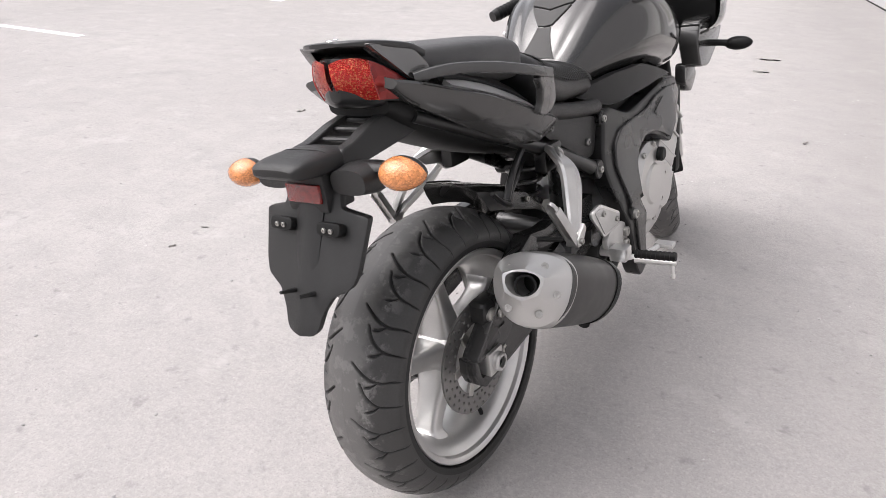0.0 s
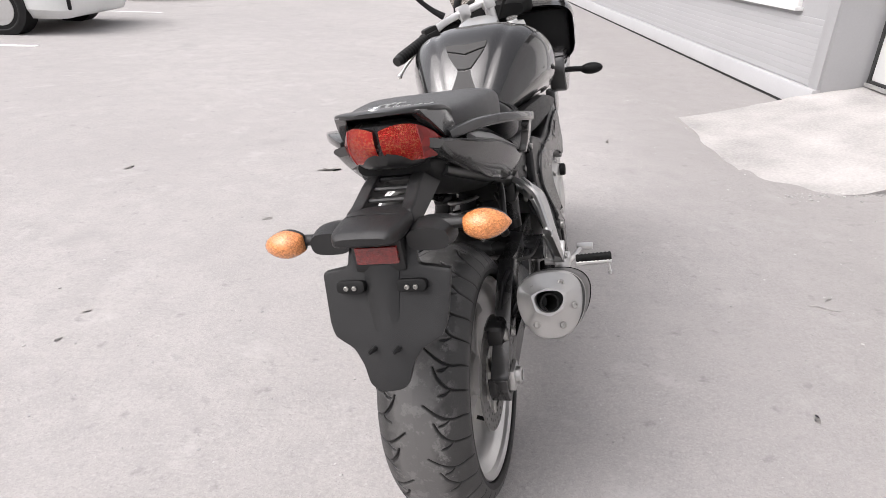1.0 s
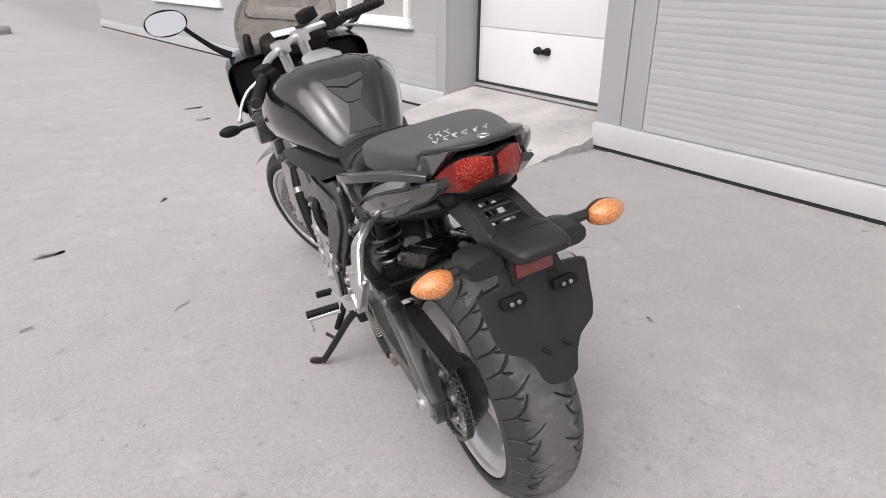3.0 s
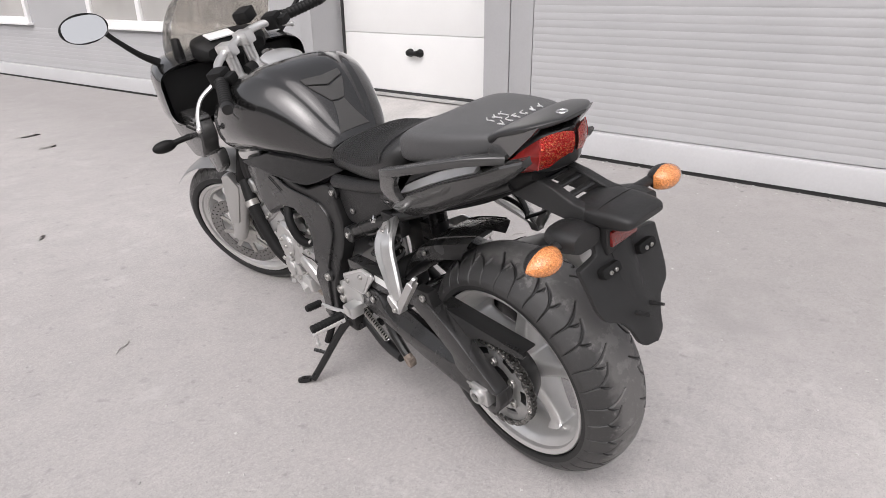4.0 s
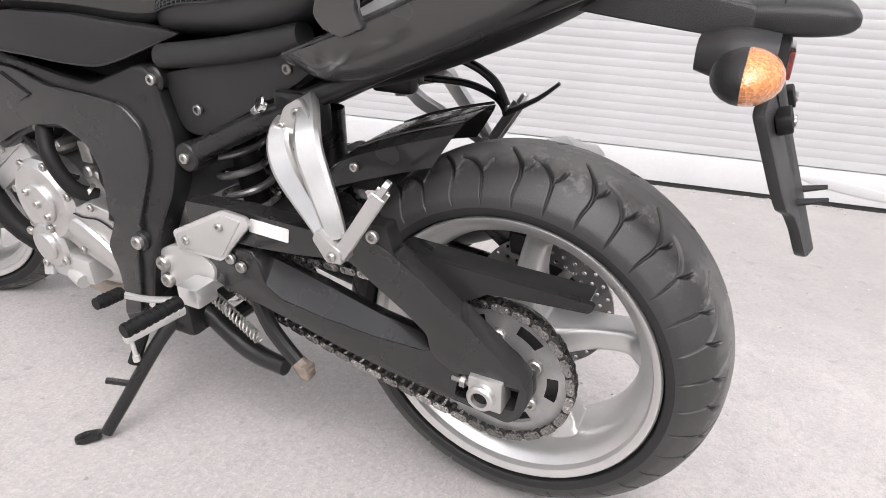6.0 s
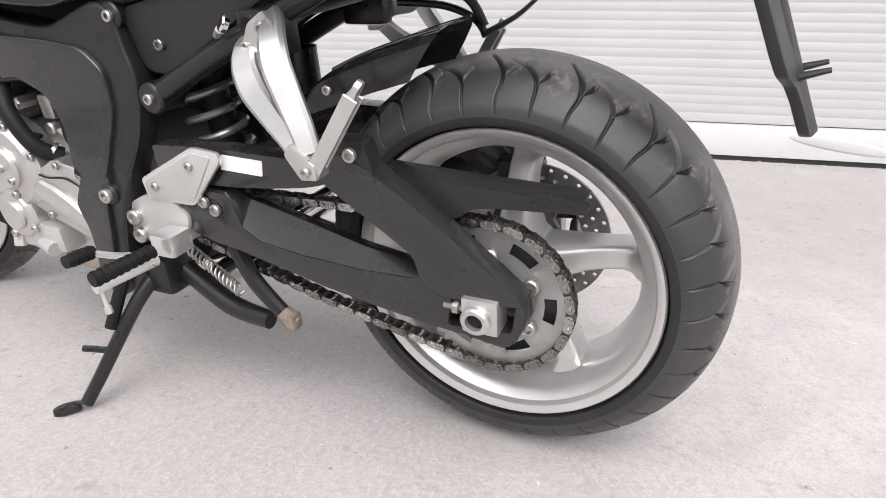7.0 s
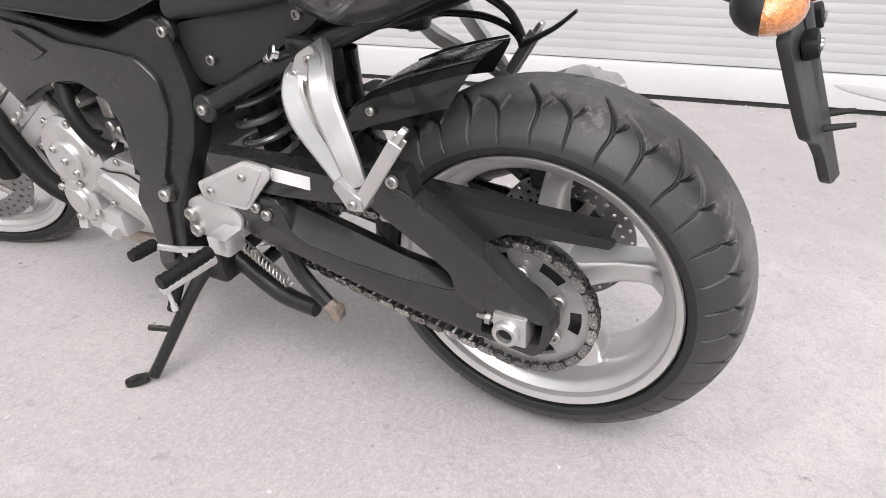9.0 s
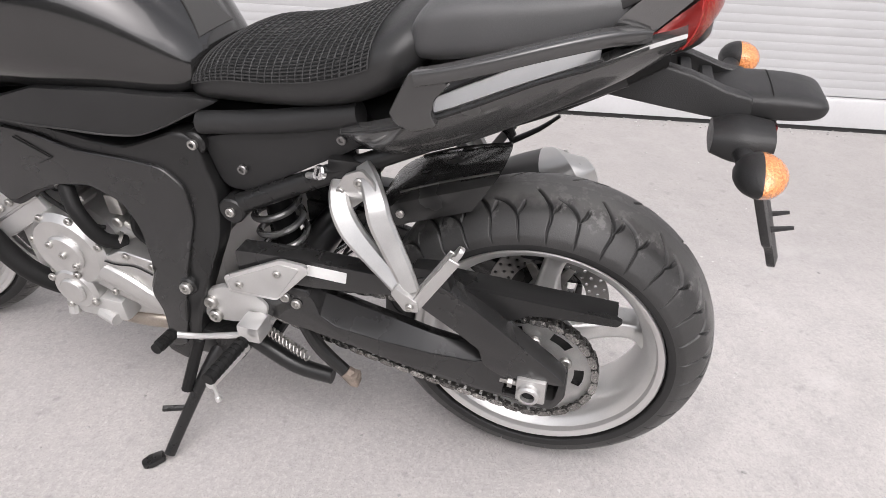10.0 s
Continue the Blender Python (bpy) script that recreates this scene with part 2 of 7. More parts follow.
def tread_material():
    """Black rubber with a dusty, scuffed running band whose ragged edge follows the crown."""
    m = material("worn_tyre_rubber", (0.036, 0.0354, 0.0348), 0.46, var=0.25, scale=14, fine=260, bump=0.2, bump_scale=500)
    n, l = m.node_tree.nodes, m.node_tree.links
    p = n["Principled BSDF"]
    base = p.inputs["Base Color"].links[0].from_socket
    tc = [x for x in n if x.type == "TEX_COORD"][0]
    sep, ab = n.new("ShaderNodeSeparateXYZ"), n.new("ShaderNodeMath")
    ab.operation = "ABSOLUTE"
    l.new(tc.outputs["Object"], sep.inputs[0])
    l.new(sep.outputs[0], ab.inputs[0])
    noise = n.new("ShaderNodeTexNoise")
    noise.inputs["Scale"].default_value, noise.inputs["Detail"].default_value = 45, 6
    l.new(tc.outputs["Object"], noise.inputs["Vector"])
    mad = n.new("ShaderNodeMath")
    mad.operation = "MULTIPLY_ADD"
    l.new(noise.outputs["Fac"], mad.inputs[0])
    mad.inputs[1].default_value = 0.050
    l.new(ab.outputs[0], mad.inputs[2])
    rng = n.new("ShaderNodeMapRange")
    for key, value in (("From Min", 0.058), ("From Max", 0.084), ("To Min", 1.0), ("To Max", 0.0)):
        rng.inputs[key].default_value = value
    l.new(mad.outputs[0], rng.inputs["Value"])
    mix = n.new("ShaderNodeMix")
    mix.data_type = "RGBA"
    l.new(rng.outputs[0], mix.inputs["Factor"])
    l.new(base, mix.inputs["A"])
    mix.inputs["B"].default_value = (0.115, 0.112, 0.109, 1)
    # pale scuffed patches near the shoulders
    scuff, band, both = n.new("ShaderNodeTexNoise"), n.new("ShaderNodeMapRange"), n.new("ShaderNodeMath")
    scuff.inputs["Scale"].default_value, scuff.inputs["Detail"].default_value, scuff.inputs["Roughness"].default_value = 26, 8, 0.7
    l.new(tc.outputs["Object"], scuff.inputs["Vector"])
    spot = n.new("ShaderNodeMapRange")
    for key, value in (("From Min", 0.54), ("From Max", 0.60), ("To Min", 0.0), ("To Max", 0.85)):
        spot.inputs[key].default_value = value
    l.new(scuff.outputs["Fac"], spot.inputs["Value"])
    for key, value in (("From Min", 0.050), ("From Max", 0.082), ("To Min", 1.0), ("To Max", 0.0)):
        band.inputs[key].default_value = value
    l.new(ab.outputs[0], band.inputs["Value"])
    both.operation = "MULTIPLY"
    l.new(spot.outputs[0], both.inputs[0])
    l.new(band.outputs[0], both.inputs[1])
    mix2 = n.new("ShaderNodeMix")
    mix2.data_type = "RGBA"
    l.new(both.outputs[0], mix2.inputs["Factor"])
    l.new(mix.outputs["Result"], mix2.inputs["A"])
    mix2.inputs["B"].default_value = (0.17, 0.166, 0.162, 1)
    # grooves blackened with depth: clean rubber, and the shade down in them
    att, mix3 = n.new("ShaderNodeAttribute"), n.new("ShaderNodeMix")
    att.attribute_name = "groove_black"
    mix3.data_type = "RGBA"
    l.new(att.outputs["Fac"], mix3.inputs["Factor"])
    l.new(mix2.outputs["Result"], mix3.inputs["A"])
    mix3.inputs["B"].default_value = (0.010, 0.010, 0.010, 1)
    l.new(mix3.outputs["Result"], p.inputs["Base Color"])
    return m


M_TYRE = tread_material()
M_SPROCKET = material("scuffed_sprocket_steel", (0.70, 0.695, 0.685), 0.40, metal=0.6, var=0.18, scale=35, fine=500, rough_var=0.08)
M_SWING = material("satin_black_swingarm_paint", (0.020, 0.0198, 0.0198), 0.27, var=0.15, scale=10, fine=700, coat=0.25, rough_var=0.05, spec=0.5)
M_CAST = material("smooth_cast_alloy", (0.58, 0.575, 0.565), 0.33, metal=0.85, var=0.08, scale=30, fine=500, rough_var=0.07, bump=0.04)
M_HEATED = material("heat_tinted_steel", (0.42, 0.37, 0.32), 0.34, metal=0.85, var=0.2, scale=20, fine=300)
M_SPRING = material("glossy_black_spring_paint", (0.20, 0.198, 0.195), 0.28, metal=0.55, var=0.15, coat=0.6)
M_SATIN = material("satin_brushed_alloy", (0.56, 0.555, 0.545), 0.36, metal=0.8, var=0.05, scale=10, fine=600, rough_var=0.05)
M_SIDEWALL = material("tyre_sidewall_rubber", (0.020, 0.020, 0.020), 0.55, var=0.2, scale=20, fine=300, bump=0.15, spec=0.35)
M_RIM = material("silver_painted_alloy", (0.66, 0.655, 0.645), 0.34, metal=0.7, var=0.10, scale=14, fine=500, rough_var=0.06)
M_RIMEDGE = material("bare_alloy_edge", (0.64, 0.63, 0.62), 0.34, metal=0.7, rough_var=0.04, var=0.04, scale=20, fine=400)
M_ALLOY = material("cast_aluminium", (0.56, 0.555, 0.545), 0.46, metal=0.6, var=0.07, scale=18, fine=400, bump=0.06, rough_var=0.06)
M_BRIGHT = material("polished_aluminium", (0.74, 0.735, 0.725), 0.30, metal=0.8, var=0.06, scale=18, fine=400, rough_var=0.06)
M_CHROME = material("chromed_steel", (0.80, 0.80, 0.80), 0.12, metal=1.0, var=0.05, rough_var=0.06)
M_STEEL = material("zinc_steel", (0.46, 0.45, 0.43), 0.38, metal=0.9, var=0.2, scale=60, fine=500)
M_CHAIN = material("oily_chain_steel", (0.34, 0.332, 0.32), 0.27, metal=0.9, var=0.5, scale=140, fine=600, per_object=0.4)
M_CHAINDARK = material("greasy_dark_chain_steel", (0.09, 0.087, 0.083), 0.35, metal=0.7, var=0.4, scale=90, fine=600, per_object=0.3)
M_RUST = material("rusty_steel", (0.22, 0.18, 0.15), 0.8, metal=0.2, var=0.4, scale=60, fine=400, bump=0.5)
M_DISC = material("brake_disc_steel", (0.26, 0.255, 0.25), 0.35, metal=0.9, var=0.15, scale=40, fine=500)
M_CARBON = material("dark_muffler_shell", (0.040, 0.039, 0.038), 0.36, metal=0.3, var=0.15, scale=20, fine=700)
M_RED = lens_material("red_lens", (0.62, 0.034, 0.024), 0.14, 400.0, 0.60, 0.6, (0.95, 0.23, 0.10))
M_REDSIDE = lens_material("dark_red_lens", (0.42, 0.030, 0.026), 0.2, 60.0, 0.2, 0.25)
M_REFLECTOR = lens_material("red_reflector", (0.20, 0.012, 0.010), 0.25, 300.0, 0.0, 0.3)
M_AMBER = lens_material("amber_lens", (0.74, 0.275, 0.085), 0.2, 420.0, 0.1, 0.35)
M_SCREEN = glass_material("smoked_screen", (0.62, 0.57, 0.50))
M_MIRROR = material("mirror_glass", (0.9, 0.9, 0.9), 0.03, metal=1.0, var=0.0, rough_var=0.01)
# graphite paint with the sky's reflection put into its pale colour
M_PALESHEEN = material("pale_sky_sheen", (0.56, 0.56, 0.555), 0.32, metal=0.5, var=0.06, scale=8, fine=900, coat=0.6)
M_LABEL = material("white_sticker", (0.78, 0.78, 0.77), 0.4, var=0.05)
M_CHALK = material("white_chalk_marks", (0.60, 0.60, 0.60), 0.9, var=0.2, scale=90)
M_LINE = material("worn_white_road_paint", (0.78, 0.78, 0.77), 0.8, var=0.12, scale=30)
M_CARWHITE = material("white_car_paint", (0.74, 0.75, 0.74), 0.25, var=0.03, coat=1.0, rough_var=0.05)
M_CARSILVER = material("silver_car_paint", (0.55, 0.56, 0.55), 0.28, metal=0.4, var=0.02, coat=1.0, rough_var=0.03)


# ---- mesh helpers ----
def finish(bm, name, mat, smooth=35):
    """A mesh from a bmesh, shaded smooth with its sharp edges kept."""
    bmesh.ops.recalc_face_normals(bm, faces=bm.faces)
    for f in bm.faces:
        f.smooth = True
    for e in bm.edges:
        e.smooth = not (len(e.link_faces) == 2 and e.calc_face_angle(0.0) > radians(smooth))
    me = bpy.data.meshes.new(name)
    bm.to_mesh(me)
    bm.free()
    me.materials.append(mat)
    return me


def part(name, bm, mat, parent, label="", smooth=35):
    """Links a bmesh (or a ready mesh) as one mesh object under a thing or a part."""
    me = bm if isinstance(bm, bpy.types.Mesh) else finish(bm, name, mat, smooth)
    ob = new(name, me)
    ob.parent = parent
    if label:
        tagged(ob, label)
    return ob


def thing(name, bm, mat, label, category, kind="", group="", smooth=35):
    me = bm if isinstance(bm, bpy.types.Mesh) else finish(bm, name, mat, smooth)
    return tagged(new(name, me), label, category, group, kind)


def joined(*bms):
    """Several bmeshes as one."""
    out = bmesh.new()
    for b in bms:
        me = bpy.data.meshes.new("tmp")
        b.to_mesh(me)
        b.free()
        out.from_mesh(me)
        bpy.data.meshes.remove(me)
    return out


def flipped(bm):
    bmesh.ops.scale(bm, vec=(-1, 1, 1), verts=bm.verts)
    bmesh.ops.reverse_faces(bm, faces=bm.faces)
    return bm


def moved(bm, m):
    bmesh.ops.transform(bm, matrix=m, verts=bm.verts)
    return bm


def box(x0, x1, y0, y1, z0, z1, bevel=0.0, seg=2):
    bm = bmesh.new()
    bmesh.ops.create_cube(bm, size=1)
    bmesh.ops.transform(bm, matrix=Matrix.Translation(((x0 + x1) / 2, (y0 + y1) / 2, (z0 + z1) / 2)) @ Matrix.Diagonal((x1 - x0, y1 - y0, z1 - z0, 1)), verts=bm.verts)
    if bevel:
        bmesh.ops.bevel(bm, geom=bm.edges[:], offset=bevel, segments=seg, affect="EDGES", profile=0.6)
    return bm


def plate(outline, a0, a1, bevel=0.003, axis="x", seg=2, bend=None):
    """A plate of the given outline in the plane across the axis, from a0 to a1 along it, with rounded rims. bend shifts it along the axis."""
    bm = bmesh.new()
    def put(u, v, a):
        return {"x": (a, u, v), "y": (u, a, v), "z": (u, v, a)}[axis]
    lo = [bm.verts.new(put(u, v, a0)) for u, v in outline]
    hi = [bm.verts.new(put(u, v, a1)) for u, v in outline]
    bm.faces.new(lo[::-1])
    bm.faces.new(hi)
    k = len(outline)
    for i in range(k):
        bm.faces.new((lo[i], lo[(i + 1) % k], hi[(i + 1) % k], hi[i]))
    bmesh.ops.recalc_face_normals(bm, faces=bm.faces)
    if bevel:
        rim = [e for e in bm.edges if any(len(f.verts) > 4 or k <= 4 for f in e.link_faces)]
        bmesh.ops.bevel(bm, geom=rim, offset=bevel, segments=seg, affect="EDGES", profile=0.6, clamp_overlap=True)
    if bend:
        ax_u, ax_v = {"x": (1, 2), "y": (0, 2), "z": (0, 1)}[axis]
        for ax_, vals in ((ax_u, [u for u, v in outline]), (ax_v, [v for u, v in outline])):
            lo_, hi_ = min(vals), max(vals)
            cuts = int((hi_ - lo_) / 0.022)
            for c_ in range(1, cuts):
                no, co_ = [0, 0, 0], [0, 0, 0]
                no[ax_], co_[ax_] = 1, lo_ + (hi_ - lo_) * c_ / cuts
                bmesh.ops.bisect_plane(bm, geom=bm.verts[:] + bm.edges[:] + bm.faces[:], plane_co=co_, plane_no=no, dist=1e-5)
        for v in bm.verts:
            v.co = bend(v.co)
    return bm


def rounded(outline, r=0.01, n=3):
    """The outline with its corners rounded off."""
    out, k = [], len(outline)
    for i in range(k):
        p, a, b = Vector(outline[i]), Vector(outline[i - 1]), Vector(outline[(i + 1) % k])
        da, db = (a - p), (b - p)
        ra, rb = min(r, da.length * 0.45), min(r, db.length * 0.45)
        s, e = p + da.normalized() * ra, p + db.normalized() * rb
        for j in range(n + 1):
            t = j / n
            q = s * (1 - t) ** 2 + p * 2 * t * (1 - t) + e * t * t
            out.append((q.x, q.y))
    return out


def spline(points, n=6):
    """Points on a smooth curve through the given ones (any dimension)."""
    P = [np.array(p, float) for p in points]
    out = []
    for i in range(len(P) - 1):
        a, b, c, d = P[max(i - 1, 0)], P[i], P[i + 1], P[min(i + 2, len(P) - 1)]
        for j in range(n):
            t = j / n
            out.append(0.5 * (2 * b + (c - a) * t + (2 * a - 5 * b + 4 * c - d) * t * t + (3 * b - a - 3 * c + d) * t ** 3))
    out.append(P[-1])
    return out


def skin(rings, closed=True, caps=True):
    """A surface through rings of equally many points."""
    bm = bmesh.new()
    R = [[bm.verts.new(tuple(p)) for p in ring] for ring in rings]
    k = len(rings[0])
    for a, b in zip(R, R[1:]):
        for i in range(k if closed else k - 1):
            bm.faces.new((a[i], a[(i + 1) % k], b[(i + 1) % k], b[i]))
    if caps and closed:
        bm.faces.new(R[0][::-1])
        bm.faces.new(R[-1])
    return bm


def tube(points, r, n=10, smooth=0, flat=1.0, side=(0, 0, 1)):
    """A bar along points; r one radius or one for each point; flat squeezes it across the side direction."""
    P = [Vector(p) for p in (spline(points, smooth) if smooth else points)]
    if isinstance(r, (int, float)):
        r = [r] * len(P)
    elif smooth:
        r = [float(q[0]) for q in spline([(v,) for v in r], smooth)]
    rings = []
    u = None
    for i, p in enumerate(P):
        d = (P[min(i + 1, len(P) - 1)] - P[max(i - 1, 0)]).normalized()
        s = Vector(side) if u is None else u
        u = (s - d * s.dot(d))
        u = u.normalized() if u.length > 1e-4 else d.orthogonal().normalized()
        v = d.cross(u)
        rings.append([p + (u * math.cos(a) * flat + v * math.sin(a)) * r[i] for a in (2 * math.pi * j / n for j in range(n))])
    return skin(rings)


def ribbon(points, hw_, hh_, smooth=5, n=16):
    """A flat bar of rounded rectangular section along points, upright across its run."""
    P = [Vector(p) for p in spline(points, smooth)]
    rings = []
    for i, p in enumerate(P):
        d = (P[min(i + 1, len(P) - 1)] - P[max(i - 1, 0)]).normalized()
        s = Vector((0, 0, 1)) if abs(d.z) < 0.85 else Vector((0, 1, 0))
        v = (s - d * s.dot(d)).normalized()
        u = d.cross(v)
        ring = []
        for j in range(n):
            a = 2 * math.pi * j / n
            c, q = math.cos(a), math.sin(a)
            ring.append(p + u * math.copysign(abs(c) ** 0.4, c) * hh_ + v * math.copysign(abs(q) ** 0.4, q) * hw_)
        rings.append(ring)
    return skin(rings)


def lathe(profile, n=64, centre=(0, 0, 0), closed=False):
    """Turns a profile of (x, radius) about the x axis through the centre."""
    bm = bmesh.new()
    c = Vector(centre)
    R = []
    for j in range(n):
        a = 2 * math.pi * j / n
        R.append([bm.verts.new(c + Vector((x, r * math.cos(a), r * math.sin(a)))) for x, r in profile])
    k = len(profile)
    for j in range(n):
        for i in range(k if closed else k - 1):
            bm.faces.new((R[j][i], R[j][(i + 1) % k], R[(j + 1) % n][(i + 1) % k], R[(j + 1) % n][i]))
    if not closed:
        for i in (0, k - 1):
            if profile[i][1] > 1e-5:
                bm.faces.new([R[j][i] for j in range(n)])
    bmesh.ops.remove_doubles(bm, verts=bm.verts, dist=1e-6)
    return bm


def drum(centre, r, x0, x1, n=28, bevel=0.003):
    """A round cover with a rounded rim, its axis along x."""
    s = 1 if x1 > x0 else -1
    return lathe([(x0, 0.0), (x0, r), (x1 - s * bevel, r), (x1, r - bevel), (x1, 0.0)], n, (0, centre[0], centre[1]))


def bolt_mesh(r=0.008, h=0.006):
    """A socket-head bolt, its head towards -x."""
    bm = lathe([(0.0, 0.0), (0.0, r), (-h * 0.75, r), (-h, r * 0.85), (-h, r * 0.5), (-h * 0.4, r * 0.42), (-h * 0.4, 0.0)], 12)
    return finish(bm, "bolt", M_STEEL)


BOLT = bolt_mesh()
BOLT_DARK = bolt_mesh()
BOLT_DARK.materials[0] = M_DISC


def bolt(parent, x, y, z, size=1.0, right=False, name="bolt", turn=0, dark=False):
    ob = new(name, BOLT_DARK if dark else BOLT)
    ob.parent = parent
    ob.matrix_basis = pose(x, y, z, 0, 0, 180 if right else 0) @ pose(0, 0, 0, 0, 0, turn) @ Matrix.Diagonal((size, size, size, 1))
    return ob


def superring(y, zb, zt, hw, n=40, top=2.6, low=3.2, x0=0.0, tilt=0.0):
    """A rounded cross-section at y between the heights zb and zt; tilt leans it along y."""
    zc, hh = (zb + zt) / 2, (zt - zb) / 2
    ring = []
    for j in range(n):
        a = 2 * math.pi * j / n
        c, s = math.cos(a), math.sin(a)
        e = 2 / (top if s > 0 else low)
        z = math.copysign(abs(s) ** e, s) * hh
        ring.append((x0 + math.copysign(abs(c) ** e, c) * hw, y + tilt * z, zc + z))
    return ring


def hull(sections, n=40, steps=5, top=2.6, low=3.2):
    """A smooth body through sections (y, zb, zt, half width[, tilt])."""
    rows = [tuple(q) for q in spline(sections, steps)]
    return skin([superring(*q[:4], n, top, low, 0.0, q[4] if len(q) > 4 else 0.0) for q in rows])


# ---- the yard: ground, ramp, garage front ----
def rise(x, y):
    """The yard climbs a little towards the foot of the slatted wall."""
    f = min(1, max(0, (x - 1.1) / 1.5))
    g = min(1, max(0, (2.9 - y) / 1.2))
    return 0.068 * f * f * (3 - 2 * f) * g * g * (3 - 2 * g)
bm = bmesh.new()
gx = [-400, -40, -8, -2, 0.5] + [1.1 + 0.15 * k for k in range(11)] + [2.9, 8, 40, 400]
gy = [-400, -40, -10, -4, 0] + [1.5 + 0.12 * k for k in range(13)] + [4, 8, 20, 60, 400]
gv = [[bm.verts.new((x, y, rise(x, y))) for y in gy] for x in gx]
for a, c in zip(gv, gv[1:]):
    for k in range(len(gy) - 1):
        bm.faces.new((a[k], c[k], c[k + 1], a[k + 1]))
ground = thing("ground", bm, M_GROUND, "pale worn concrete yard surface with grit and stains", "ground", "structure")

RW, LW, DOORX = 2.755, 2.81, 3.21          # faces of the two wall stretches and of the door
DY0, DY1, HIGH = 2.07, 4.00, 3.6           # the door's opening, and the wall's height

# stretch of wall beside the ramp, with its flat pilaster and slatted front
wall = thing("wall_east", box(RW + 0.03, RW + 0.30, -9.0, DY0, 0.03, HIGH), M_WALL, "pale grey steel garage wall with ribbed cladding", "wall", "structure")
part("pilaster", box(RW, RW + 0.03, 1.855, DY0, 0.19, HIGH, 0.004), M_WALL, wall)
part("pilaster", box(RW + 0.004, RW + 0.03, 1.67, 1.848, 0.19, HIGH, 0.004), M_WALL, wall)
part("reveal", box(RW + 0.30, DOORX + 0.1, DY0 - 0.25, DY0, 0.0, HIGH), M_WALL, wall)
slat_pitch = 0.046
slat = finish(plate([(0.0, 0.0), (-0.0228, 0.0), (-0.0236, 0.006), (-0.0245, 0.013), (-0.0245, 0.033), (-0.0236, 0.040), (-0.0228, 0.0457), (0.0, 0.0457)], -9.0, 1.664, 0.0, "y"), "slat", M_SLAT, 50)
for k in range(50):
    s = part("slat", slat, M_SLAT, wall)
    s.location = (RW + 0.03, 0, 0.195 + k * slat_pitch)
wall.location.z = 0.068
wall_n = thing("wall_north", box(LW + 0.02, LW + 0.32, DY1, 4.56, 0.03, HIGH), M_WALL, "pale grey garage wall beside a window", "wall", "structure")
part("reveal", box(LW + 0.32, DOORX + 0.1, DY1, DY1 + 0.25, 0.0, HIGH), M_WALL, wall_n)
part("below_window", box(LW + 0.02, LW + 0.32, 4.56, 17.2, 0.03, 0.76), M_WALL, wall_n)
part("above_window", box(LW + 0.02, LW + 0.32, 4.56, 17.2, 2.2, HIGH), M_WALL, wall_n)
part("beside_window", box(LW + 0.02, LW + 0.32, 7.84, 9.44, 0.76, 2.2), M_WALL, wall_n)
part("beside_window", box(LW + 0.02, LW + 0.32, 12.7, 17.2, 0.76, 2.2), M_WALL, wall_n)
part("corner_post", box(LW - 0.002, LW + 0.02, DY1, 4.14, 0.19, HIGH, 0.004), M_WALL, wall_n)
slat_n = finish(plate([(0.0, 0.0), (-0.0126, 0.0), (-0.0136, 0.003), (-0.014, 0.006), (-0.014, 0.040), (-0.0136, 0.043), (-0.0126, 0.0458), (0.0, 0.0458)], 4.15, 17.2, 0.0, "y"), "slat", M_SLAT, 50)
for k in range(11):
    s = part("slat", slat_n, M_SLAT, wall_n)
    s.location = (LW + 0.02, 0, 0.195 + k * slat_pitch)
for x, y0, y1, w in ((RW, -9.0, DY0, "a"), (LW, DY1, 17.2, "b")):
    trim = thing("baseboard", plate([(0.03, 0.028), (-0.035, 0.028), (-0.035, 0.172), (-0.028, 0.186), (0.0, 0.190), (0.03, 0.190)], y0, y1, 0.0, "y"), M_PLINTH,
                 "pale painted steel skirting along the garage wall", "baseboard", "structure")
    up = 0.068 if w == "a" else 0.0
    trim.location = (x, 0, up)
    # dark strip that stands in for the shade below the skirting
    gap = thing("trim", box(x - 0.02, x + 0.2, y0, y1, -0.002, 0.03), M_DARKGAP, "dark strip painting the shade in the gap under the wall skirting", "trim", "structure")
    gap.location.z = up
# dent in the skirting
bm = bmesh.new()
bmesh.ops.create_uvsphere(bm, u_segments=24, v_segments=12, radius=1)
moved(bm, pose(RW - 0.036, -1.35, 0.105, 8, 0, 0) @ Matrix.Diagonal((0.005, 0.26, 0.03, 1)))
part("bulge", bm, M_PLINTH, trim_e := [o for o in scene.objects if o.name.startswith("baseboard")][0]).location = (-RW, 0, 0)
roof = thing("ceiling", box(RW - 0.05, RW + 4, -9.0, 17.4, HIGH, HIGH + 0.15), M_WALL, "flat grey garage roof edge", "roof", "structure")
back = thing("wall_back", box(RW + 3.9, RW + 4, -9.0, 17.4, 0, HIGH), M_WALL, "plain grey back wall of the garage", "wall", "structure")
end_n = thing("wall_end", box(LW + 0.0, RW + 4, 17.2, 17.4, 0, HIGH), M_WALL, "plain grey end wall of the garage", "wall", "structure")

# unseen plain walls, added so that the tank's paint mirrors something dark
M_FAR = material("dark_reflection_wall", (0.16, 0.16, 0.16), 0.85, var=0.2, scale=0.6, fine=20)
thing("wall_west", box(-17.3, -17.0, -16.0, 40.0, -0.1, 4.2), M_FAR, "unseen dark wall added for the tank to mirror", "wall", "structure")
